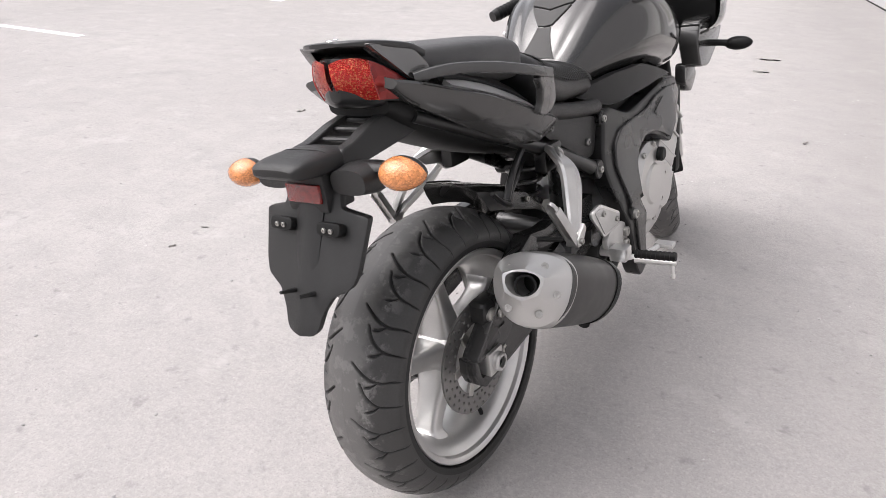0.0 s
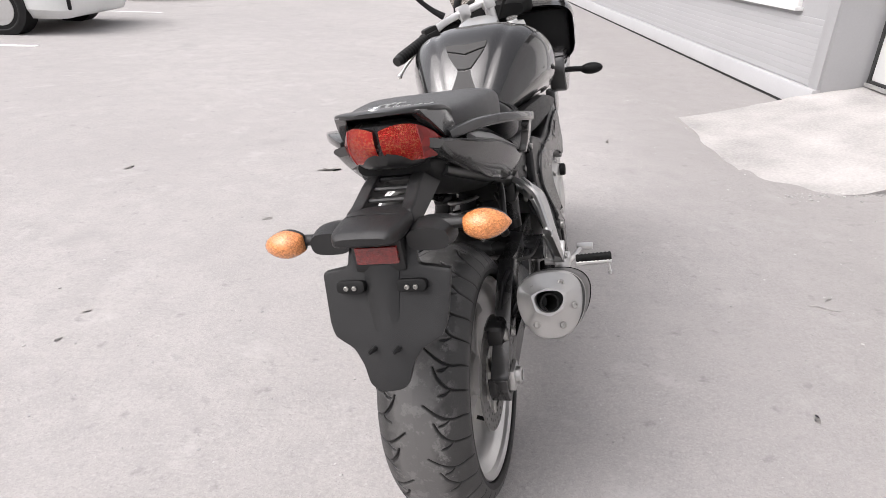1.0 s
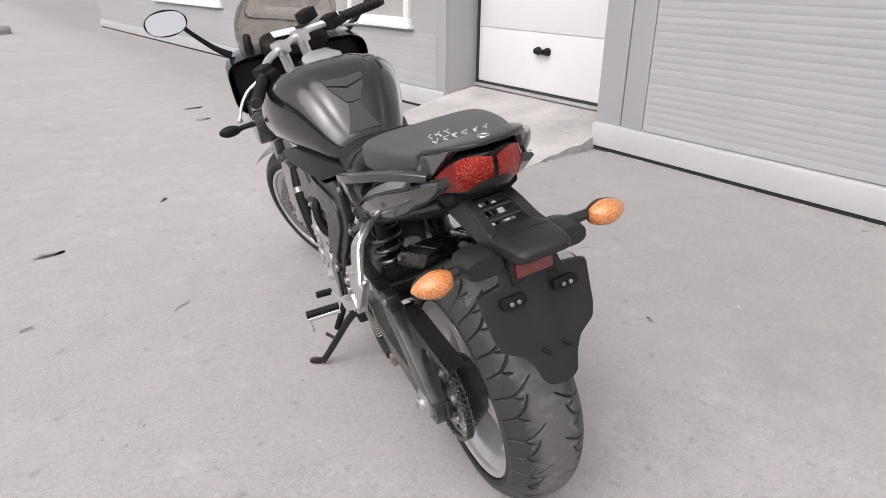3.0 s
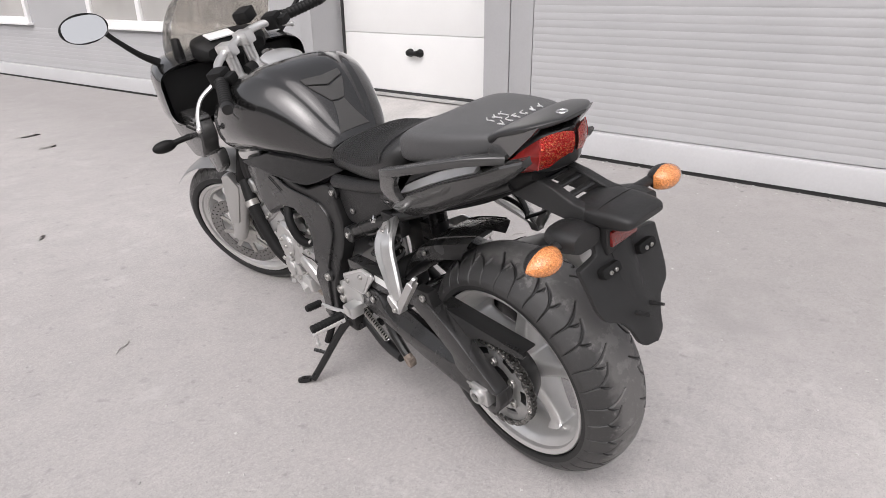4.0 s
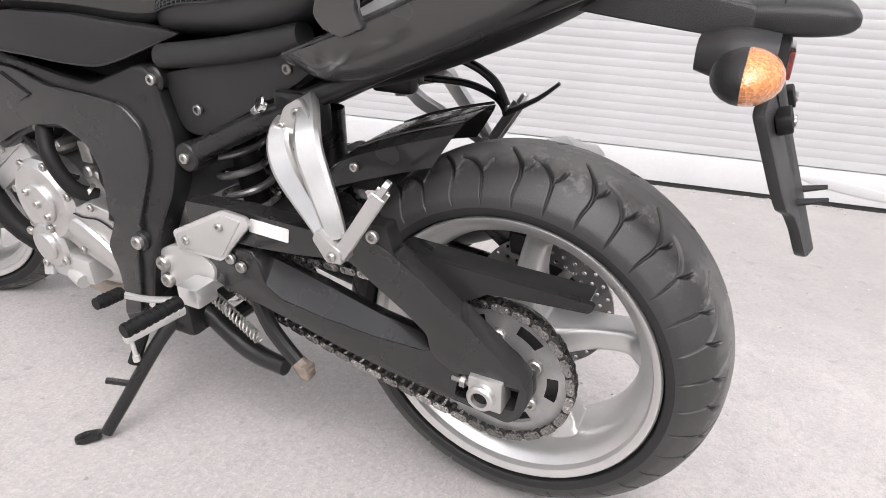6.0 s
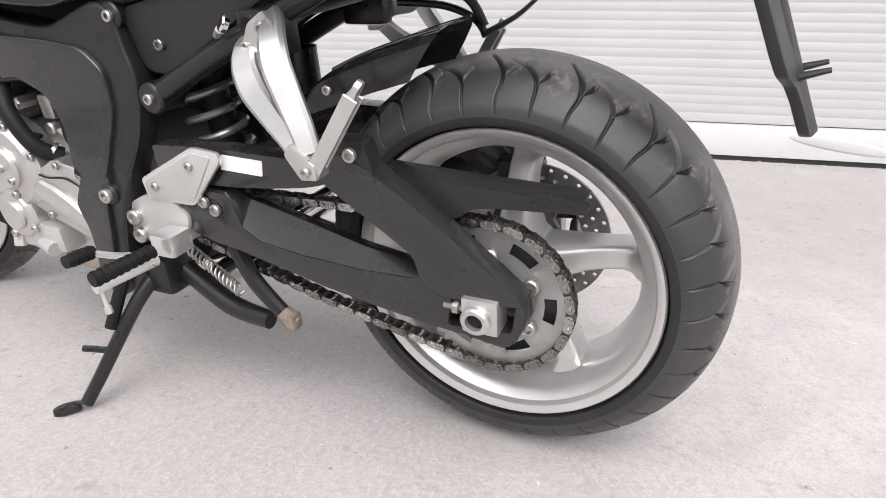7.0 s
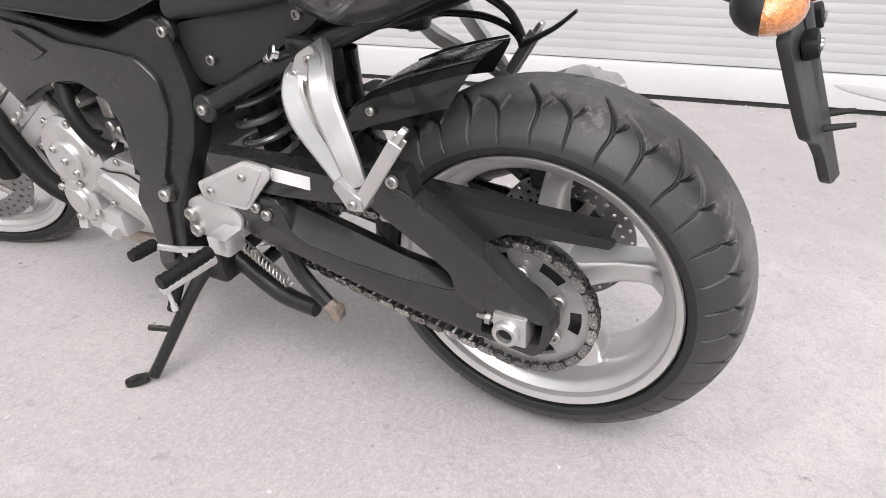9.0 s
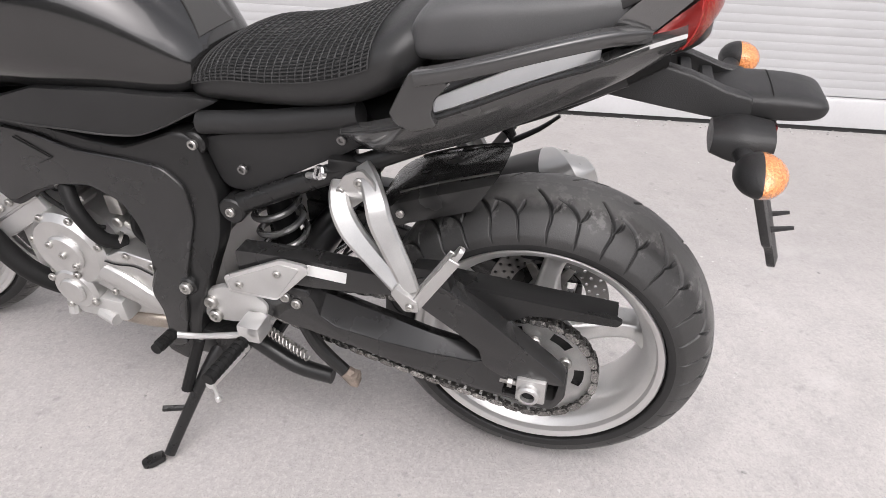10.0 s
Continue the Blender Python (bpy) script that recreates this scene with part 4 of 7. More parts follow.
part("pivot_tube", tube([(-0.15, 0.50, 0.395), (0.15, 0.50, 0.395)], 0.016, 16), M_SWING, swing)
part("cross_tube", tube([(-0.10, 0.44, 0.43), (0.17, 0.44, 0.43)], 0.034, 16), M_SWING, swing)
part("warning_sticker", plate(rounded([(0.384, 0.500), (0.311, 0.497), (0.315, 0.474), (0.390, 0.477)], 0.002, 2), -0.1752, -0.1742, 0.0), M_LABEL, swing, "small white rectangular sticker")
GUARD = [(0.165, 0.500), (0.150, 0.492), (0.070, 0.488), (-0.005, 0.484), (-0.130, 0.479), (-0.137, 0.475), (-0.130, 0.465), (-0.075, 0.462), (-0.019, 0.459), (0.008, 0.455), (0.030, 0.440), (0.060, 0.430), (0.110, 0.470)]
part("chain_guard", joined(plate(rounded(GUARD, 0.003, 2), -0.150, -0.141, 0.0015, seg=1), plate([(0.145, 0.492), (0.0, 0.484), (-0.128, 0.479), (-0.128, 0.475), (0.145, 0.487)], -0.145, -0.104, 0.001)), M_BLACK, swing, "black chain guard")
for sg in (-1, 1):
    blk = joined(box(0.150, 0.190, -0.036, 0.014, 0.296, 0.347, 0.003), lathe([(0.188, 0.012), (0.202, 0.012), (0.202, 0.017), (0.199, 0.020), (0.188, 0.020)], 30, (0, -0.008, 0.320), True))
    blk2 = lathe([(0.1935, 0.0), (0.1935, 0.013), (0.190, 0.013), (0.190, 0.0)], 20, (0, -0.008, 0.320))
    a = part("axle_adjuster", flipped(blk) if sg < 0 else blk, M_SATIN, swing, "bright alloy axle adjuster block")
    a.location = (-0.046 if sg > 0 else 0.0, 0, 0)
    part("axle_bore", flipped(blk2) if sg < 0 else blk2, M_DARK, a)
    part("adjuster_screw", joined(tube([(sg * 0.176, 0.012, 0.322), (sg * 0.176, 0.044, 0.324)], 0.005, 8), tube([(sg * 0.176, 0.022, 0.3225), (sg * 0.176, 0.030, 0.323)], 0.010, 6)), M_STEEL, swing).location = (-0.046 if sg > 0 else 0.0, 0, 0)
part("guard_mount", plate(rounded([(0.205, 0.500), (0.196, 0.536), (0.142, 0.540), (0.130, 0.498), (0.165, 0.505)], 0.006), -0.178, -0.150, 0.003), M_BLACK, swing, "black chain guard mount")
for y, z in ((0.160, 0.522), (0.432, 0.424), (0.412, 0.413)):
    bolt(swing, -0.180, y, z, 1.2)

TX = -0.028                                  # the tank sits a little off the wheels' plane

# main frame spar and lower frame plate, both sides
SPAR = [(1.13, 0.655), (1.09, 0.697), (0.97, 0.712), (0.83, 0.690), (0.70, 0.668), (0.60, 0.705), (0.568, 0.690), (0.560, 0.640), (0.548, 0.600), (0.553, 0.506), (0.585, 0.420), (0.615, 0.330), (0.640, 0.250), (0.668, 0.212),
        (0.720, 0.235), (0.700, 0.295), (0.694, 0.350), (0.708, 0.390), (0.686, 0.455), (0.704, 0.522), (0.735, 0.562), (0.780, 0.586), (0.846, 0.578), (0.90, 0.558), (0.955, 0.525), (1.01, 0.560), (1.09, 0.630)]
FACE = [(1.10, 0.650), (1.06, 0.682), (0.943, 0.690), (0.86, 0.680), (0.796, 0.660), (0.705, 0.652), (0.635, 0.641), (0.600, 0.608), (0.594, 0.543), (0.612, 0.455), (0.632, 0.360), (0.655, 0.270),
        (0.705, 0.250), (0.690, 0.295), (0.686, 0.352), (0.698, 0.392), (0.678, 0.455), (0.696, 0.526), (0.730, 0.570), (0.780, 0.594), (0.850, 0.586), (0.905, 0.566), (0.955, 0.540), (1.0, 0.570), (1.06, 0.622)]
def spar_bend(c):
    z = c.z
    flare = np.interp(z, [0.20, 0.40, 0.56, 0.70], [0.052, 0.052, 0.006, -0.004]) + np.interp(c.y, [0.55, 0.75, 1.0, 1.18], [0.0, 0.020, 0.030, 0.0]) * (z > 0.45)
    return Vector((c.x + math.copysign(flare, c.x), c.y, c.z))
spar = plate(rounded(SPAR, 0.018), 0.100, 0.146, 0.008, seg=3, bend=spar_bend)
frame_part = part("frame", joined(spar, tube([(0.0, 1.16, 0.80), (0.0, 1.10, 0.60)], 0.045, 18), box(-0.13, 0.13, 1.02, 1.14, 0.60, 0.70, 0.02), box(-0.12, 0.12, 0.56, 0.66, 0.25, 0.34, 0.02)), M_BLACK, bike, "satin black frame spars")
spar = plate(rounded(SPAR, 0.018), -0.146, -0.100, 0.008, seg=3, bend=spar_bend)
part("frame_spar", spar, M_BLACK, frame_part)
for sg in (-1, 1):
    fc = plate(rounded(FACE, 0.014), 0.142, 0.154, 0.006, seg=3, bend=spar_bend)
    part("spar_face", flipped(fc) if sg < 0 else fc, M_SWING, frame_part)
    # dark plug stands in for the shade inside a hole in the spar
    part("spar_hole", drum((0.672, 0.520), 0.012, sg * 0.150, sg * 0.1705), M_DARK, frame_part)
    notch = tube([(sg * 0.181, 0.90, 0.672), (sg * 0.180, 0.835, 0.640), (sg * 0.179, 0.875, 0.622)], 0.0016, 6)
    part("spar_seam", notch, M_DARK, frame_part)
for sg in (-1, 1):
    for x, y, z, k in ((0.141, 0.574, 0.682, 1.1), (0.149, 0.527, 0.565, 1.1), (0.2000, 0.619, 0.419, 1.5)):
        bolt(frame_part, sg * x, y, z, k, sg > 0)
    for y_, z_, r_, xa, xb in ((0.574, 0.682, 0.020, 0.11, 0.141), (0.527, 0.565, 0.024, 0.09, 0.149), (0.619, 0.419, 0.018, 0.17, 0.2000)):
        part("frame_boss", drum((y_, z_), r_, sg * xa, sg * xb), M_BLACK, frame_part)
    # triangular cover under the tank
    def trim_bend(c):
        return Vector((c.x + float(np.interp(c.y, [0.52, 0.57, 0.60, 0.645, 0.70, 0.76, 0.84, 0.94, 1.03], [0.095, 0.119, 0.137, 0.158, 0.178, 0.193, 0.206, 0.211, 0.203])), c.y, c.z))
    outline = [(0.97, 0.725), (0.88, 0.754), (0.785, 0.781), (0.675, 0.776), (0.590, 0.760), (0.530, 0.748), (0.63, 0.705), (0.66, 0.700), (0.76, 0.713), (0.865, 0.724)]
    tri = plate(rounded(outline, 0.008), -0.020, 0.005, 0.003, bend=trim_bend)
    tp = part("tank_side_trim", flipped(tri) if sg < 0 else tri, M_PLASTIC, bike, "matt black trim panel below the tank")
    tp.location.x = -0.006 if sg < 0 else -0.036
    lip = tube([tuple(trim_bend(Vector((0.0045, y, z)))) for y, z in ((0.560, 0.7365), (0.600, 0.7185), (0.632, 0.7065), (0.660, 0.7015), (0.710, 0.7065), (0.760, 0.7145), (0.820, 0.7200), (0.875, 0.7265))], 0.0020, 6, 4)
    part("trim_lower_edge", flipped(lip) if sg < 0 else lip, M_COWL, tp, "satin lower edge of the trim")
    # rear side cover with its two fixings, and the rail below it
    cv = plate(rounded([(0.568, 0.690), (0.30, 0.748), (0.255, 0.735), (0.300, 0.700), (0.50, 0.595), (0.545, 0.600)], 0.02), 0.085, 0.128, 0.008)
    cover = part("side_cover", flipped(cv) if sg < 0 else cv, M_PLASTIC, bike, "matt black side cover")
    bolt(cover, sg * 0.1285, 0.499, 0.641, 1.1, sg > 0, dark=True)
    bolt(cover, sg * 0.1285, 0.315, 0.719, 1.0, sg > 0, dark=True)
    part("upper_cover_strip", tube([(sg * 0.125, 0.56, 0.715), (sg * 0.128, 0.42, 0.735), (sg * 0.130, 0.28, 0.765)], 0.019, 22, 4, 1.0), M_PLASTIC, bike)
    part("seat_rail", tube([(sg * 0.130, 0.535, 0.563), (sg * 0.128, 0.40, 0.628), (sg * 0.120, 0.24, 0.700), (sg * 0.075, -0.08, 0.835)], [0.019, 0.017, 0.015, 0.012], 20, 4), M_BLACK, bike, "black tubular seat rail")
part("undertail", hull([(0.34, 0.66, 0.75, 0.085), (0.20, 0.69, 0.80, 0.105), (0.05, 0.745, 0.85, 0.10), (-0.06, 0.80, 0.88, 0.085), (-0.13, 0.845, 0.88, 0.07)], 28), M_DARK, bike, "black undertail tray")
part("inner_box", hull([(1.02, 0.55, 0.72, 0.10), (0.80, 0.56, 0.74, 0.12), (0.60, 0.52, 0.73, 0.10), (0.45, 0.60, 0.74, 0.085), (0.32, 0.68, 0.76, 0.07)], 24), M_DARK, bike, "black airbox and battery tray")

# tank
TANK = [(0.550, 0.775, 0.806, 0.060), (0.560, 0.758, 0.830, 0.088), (0.585, 0.742, 0.864, 0.110), (0.616, 0.734, 0.902, 0.130), (0.662, 0.729, 0.946, 0.152), (0.712, 0.729, 0.980, 0.174), (0.77, 0.731, 1.001, 0.196),
        (0.84, 0.735, 1.006, 0.214), (0.94, 0.725, 0.986, 0.221), (1.03, 0.705, 0.950, 0.212), (1.10, 0.700, 0.905, 0.192), (1.15, 0.715, 0.860, 0.160), (1.165, 0.74, 0.83, 0.12)]
bm = moved(hull(TANK, 112, 6, 2.75, 2.3), Matrix.Translation((TX, 0, 0)))
for v in bm.verts:
    # a flat deck, set off from the rounded flanks by a shallow groove
    zb, zt, half = (float(np.interp(v.co.y, [q[0] for q in TANK], [q[k] for q in TANK])) for k in (1, 2, 3))
    if v.co.z > zb + 0.5 * (zt - zb):
        side = abs(v.co.x - TX) / half
        fade = float(np.interp(v.co.y, [0.56, 0.60, 0.80, 0.98], [0.3, 1.0, 1.0, 0.0]))
        v.co.z -= fade * 0.0045 * math.exp(-((side - 0.56) / 0.075) ** 2)
tank = part("fuel_tank", bm, M_PAINT, bike, "glossy graphite metallic fuel tank", 60)
from mathutils.bvhtree import BVHTree
TREE = BVHTree.FromPolygons([v.co.copy() for v in tank.data.vertices], [tuple(p.vertices) for p in tank.data.polygons])


def on_tank(p, way, lift):
    hit, normal, _, _ = TREE.ray_cast(Vector(p), Vector(way))
    if hit is None:
        hit, normal, _, _ = TREE.find_nearest(Vector(p) + Vector(way) * 0.4)
    if normal.dot(Vector(way)) > 0:
        normal = -normal
    return hit + normal * lift


def tank_patch(corner_rows, lift, nu=16):
    """A thin patch laid on the tank's rear, from rows of (half width, place along the bike, sweep of the chevron)."""
    b = bmesh.new()
    V = []
    for hw_, z0, dz in corner_rows:
        row = []
        for k in range(nu + 1):
            u = -1 + 2 * k / nu
            row.append(b.verts.new(on_tank((TX + u * hw_, z0 + dz * abs(u) - 0.15, 1.25), (0, 0.5, -0.866), lift)))
        V.append(row)
    for a, c in zip(V, V[1:]):
        for k in range(nu):
            b.faces.new((a[k], a[k + 1], c[k + 1], c[k]))
    ext = bmesh.ops.extrude_face_region(b, geom=b.faces[:])
    for v in (g for g in ext["geom"] if isinstance(g, bmesh.types.BMVert)):
        v.co += Vector((0, 0.004, -0.005))
    return b
pad = part("tank_pad", tank_patch([(0.060, 0.672, 0.010), (0.059, 0.650, 0.018), (0.056, 0.632, 0.024)], 0.0035, 24), M_PAD, tank, "black rubber chevron tank pad")
part("pad_chevron", tank_patch([(0.054, 0.624, 0.024), (0.047, 0.606, 0.022), (0.034, 0.586, 0.016), (0.020, 0.572, 0.004)], 0.0035, 24), M_PAD, pad)
part("pad_foot", tank_patch([(0.018, 0.566, 0.004), (0.021, 0.550, 0.002), (0.028, 0.525, 0.0), (0.038, 0.498, 0.0), (0.048, 0.475, 0.0)], 0.0025, 24), M_PAD, pad)
part("fuel_cap", moved(lathe([(0.0, 0.0), (0.0, 0.062), (0.006, 0.062), (0.012, 0.05), (0.012, 0.0)], 36), pose(TX, 0.90, 0.999, 0, -90, 0) @ pose(0, 0, 0, 0, 0, -12)), M_BRIGHT, tank, "bright metal fuel cap")

# rider's seat with its woven cover, pillion seat
SEAT = [(0.585, 0.745, 0.775, 0.095), (0.560, 0.736, 0.808, 0.118), (0.50, 0.736, 0.834, 0.130), (0.42, 0.742, 0.844, 0.142), (0.34, 0.752, 0.863, 0.155), (0.27, 0.772, 0.886, 0.163), (0.215, 0.802, 0.906, 0.158), (0.185, 0.835, 0.906, 0.130)]
seat = part("rider_seat", hull(SEAT, 56, 6, 2.6, 2.6), M_SEAT, bike, "black vinyl rider seat with woven mesh cover", 70)
rows = [tuple(q) for q in spline([(a, b, c + 0.003, d + 0.003) for a, b, c, d in SEAT], 12)]
weave = []
for q in rows[2:-20]:
    ring = superring(*q, 160, 2.6, 2.6)
    weave.append([p for p in (ring[k % 160] for k in range(2, 79))])
b = bmesh.new()
# crossed cords of the mesh
cords = []
for i in range(0, len(weave), 1):
    if i % 2 == 0:
        cords.append([Vector(p) + Vector((0, 0, 0.0008)) for p in weave[i][::2]])
for k in range(0, 77, 2):
    cords.append([Vector(w[k]) for w in weave])
def cord(b, pts, r):
    prev = None
    for i, p in enumerate(pts):
        dv = (pts[min(i + 1, len(pts) - 1)] - pts[max(i - 1, 0)]).normalized()
        u = dv.orthogonal().normalized()
        w = dv.cross(u)
        ring = [b.verts.new(p + u * r * math.cos(a) + w * r * math.sin(a)) for a in (0, math.pi / 2, math.pi, 3 * math.pi / 2)]
        if prev:
            for j in range(4):
                b.faces.new((prev[j], prev[(j + 1) % 4], ring[(j + 1) % 4], ring[j]))
        prev = ring
for c in cords:
    cord(b, c, 0.0013)
part("mesh_cover", b, M_MESH, seat, "black open-weave mesh seat cover")
PILL = [(0.208, 0.850, 0.878, 0.100), (0.200, 0.845, 0.902, 0.128), (0.180, 0.844, 0.924, 0.145), (0.140, 0.848, 0.938, 0.150), (0.06, 0.862, 0.945, 0.142), (-0.01, 0.880, 0.948, 0.126), (-0.052, 0.894, 0.949, 0.110), (-0.068, 0.904, 0.947, 0.100), (-0.072, 0.915, 0.942, 0.094)]
pillion = part("pillion_seat", hull(PILL, 72, 6, 5.0, 3.4), M_VINYL, bike, "black grained vinyl pillion seat", 70)

# tail cowl
cowl = part("tail_cowl", hull([(-0.050, 0.915, 0.944, 0.106), (-0.085, 0.938, 0.958, 0.103), (-0.12, 0.949, 0.966, 0.096), (-0.150, 0.956, 0.971, 0.083), (-0.172, 0.961, 0.973, 0.058), (-0.186, 0.965, 0.972, 0.030)], 48, 6, 3.6, 5.0), M_COWL, bike, "graphite tail cowl", 60)
part("emblem", joined(ring := lathe([(-0.001, 0.0095), (0.0015, 0.0105), (0.0015, 0.0125), (-0.001, 0.0135)], 28, closed=True), box(-0.0005, 0.001, -0.001, 0.001, -0.009, 0.009), moved(box(-0.0005, 0.001, -0.001, 0.001, -0.009, 0.009), Matrix.Rotation(radians(60), 4, "X")), moved(box(-0.0005, 0.001, -0.001, 0.001, -0.009, 0.009), Matrix.Rotation(radians(-60), 4, "X"))), M_CHROME, cowl, "small round silver emblem").matrix_basis = pose(-0.004, -0.158, 0.9738, 0, -90, 0) @ Matrix.Diagonal((0.5, 0.85, 0.85, 1))
for sg in (-1, 1):
    fl = plate(rounded([(-0.044, 0.899), (-0.066, 0.926), (-0.090, 0.949), (-0.146, 0.961), (-0.165, 0.966), (-0.150, 0.949), (-0.100, 0.901), (-0.066, 0.888)], 0.004), 0.085, 0.106, 0.004, bend=lambda c: Vector((c.x + float(np.interp(c.y, [-0.17, -0.14, -0.10, -0.04], [-0.030, -0.018, -0.006, 0.003])), c.y, c.z)))
    part("tail_flank", flipped(fl) if sg < 0 else fl, M_FLANK, cowl, "glossy grey tail flank")
# chalk scribble on the pillion seat
marks = bmesh.new()
def seat_z(x, y):
    f = [s_ for s_ in PILL]
    z = np.interp(-y, [-p[0] for p in f], [p[2] for p in f])
    w = np.interp(-y, [-p[0] for p in f], [p[3] for p in f])
    return z - (1 - (1 - min(1, abs(x) / w) ** 5.0) ** (1 / 5.0)) * 0.036 + 0.0018
random.seed(7)
strokes = []
for row_y, n_, h_ in ((-0.046, 6, 0.024), (-0.010, 3, 0.034)):
    for k in range(n_):
        x0 = -0.055 + k * 0.022 + random.uniform(-0.003, 0.003)
        a = [(x0 + random.uniform(-0.004, 0.004), row_y + random.uniform(-h_ / 2, h_ / 2)) for _ in range(3)]
        strokes.append(spline([(x0, row_y - h_ / 2), *a, (x0 + 0.012, row_y + h_ / 2)], 4))
cords = []
for st in strokes:
    cord(marks, [Vector((p[0], p[1], seat_z(p[0], p[1]))) for p in st], 0.0013)
tagged(part("chalk_scribble", marks, M_CHALK, pillion), "white chalk scribble across the seat", kind="stuff")

# side tail panels and grab rails
for sg in (-1, 1):
    rows_ = []
    for y, zt, zb, xt, xb in ((0.308, 0.743, 0.732, 0.150, 0.145), (0.275, 0.752, 0.722, 0.168, 0.148), (0.235, 0.766, 0.713, 0.176, 0.145), (0.18, 0.785, 0.720, 0.181, 0.140), (0.11, 0.814, 0.746, 0.178, 0.135), (0.03, 0.849, 0.785, 0.165, 0.126), (-0.04, 0.871, 0.823, 0.146, 0.115), (-0.10, 0.893, 0.858, 0.122, 0.103), (-0.142, 0.905, 0.891, 0.105, 0.098)):
        zm = (zt + zb) / 2
        rows_.append([(sg * x, y, z) for x, z in ((xt - 0.026, zt + 0.006), (xt - 0.004, zt + 0.0015), (xt, zt - 0.003), (xt * 0.55 + xb * 0.45 + 0.002, zm), (xb + 0.003, zb + 0.005), (xb - 0.003, zb), (xb - 0.03, zb + 0.004), (xt - 0.045, zm))])
    rings = [list(q) for q in zip(*[spline(c, 5) for c in zip(*rows_)])]
    part("tail_panel", skin(rings), M_PANEL, bike, "dark grey tail side panel", 40)
    rail = ribbon([(sg * 0.100, -0.092, 0.900), (sg * 0.118, -0.075, 0.904), (sg * 0.146, -0.040, 0.905), (sg * 0.178, 0.02, 0.896), (sg * 0.197, 0.075, 0.883), (sg * 0.206, 0.130, 0.869), (sg * 0.206, 0.168, 0.860)], 0.0095, 0.013, 6)
    neck = plate(rounded([(0.176, 0.868), (0.150, 0.871), (0.124, 0.856), (0.146, 0.832), (0.153, 0.808), (0.146, 0.790), (0.180, 0.776), (0.204, 0.786), (0.212, 0.803), (0.194, 0.836)], 0.007), -0.016, 0.0, 0.004, seg=3, bend=lambda c: Vector((c.x + float(np.interp(c.z, [0.77, 0.81, 0.87], [0.190, 0.202, 0.216])), c.y, c.z)))
    part("rail_foot", flipped(neck) if sg < 0 else neck, M_PANEL, bike, "glossy dark foot of the grab rail")
    part("grab_rail", rail, M_PANEL, bike, "dark grey pillion grab rail")
    # upper faces of the tail: a pale ledge, a dark slit, and the slope under the seat
    ledge = ((0.176, 0.1745, 0.790, 0.154, 0.806), (0.13, 0.175, 0.809, 0.151, 0.829), (0.06, 0.166, 0.839, 0.142, 0.860), (0.0, 0.152, 0.861, 0.131, 0.880), (-0.045, 0.140, 0.876, 0.124, 0.889))
    st_ = skin([[(sg * xo, y, zo + 0.003), (sg * xi, y, zi), (sg * (xi - 0.004), y, zi - 0.008), (sg * (xo - 0.010), y, zo - 0.006)] for y, xo, zo, xi, zi in ledge])
    # the sky mirrored in the ledge is painted in as a pale tone
    part("panel_top", st_, M_PALESHEEN, bike, "upper edge of the tail panel, coloured pale for the sky it mirrors")
    st_ = skin([[(sg * (xi - 0.001), y, zi + 0.003), (sg * (xi - 0.030), y, zi + 0.026), (sg * (xi - 0.034), y, zi + 0.018), (sg * (xi - 0.006), y, zi - 0.006)] for y, xo, zo, xi, zi in ledge])
    part("panel_slope", st_, M_COWL, bike)
    part("panel_slit", tube([(sg * (xi + 0.0005), y, zi + 0.0015) for y, xo, zo, xi, zi in ledge], 0.0022, 6, 4), M_DARK, bike)
    lip = tube([(sg * (xo + 0.002), y, zo - 0.001) for y, xo, zo in ((0.30, 0.153, 0.744), (0.235, 0.175, 0.767), (0.18, 0.180, 0.786), (0.11, 0.177, 0.815), (0.03, 0.164, 0.850), (-0.04, 0.145, 0.872), (-0.10, 0.121, 0.894))], 0.0016, 6, 4)
    part("panel_lip", lip, M_COWL, bike)

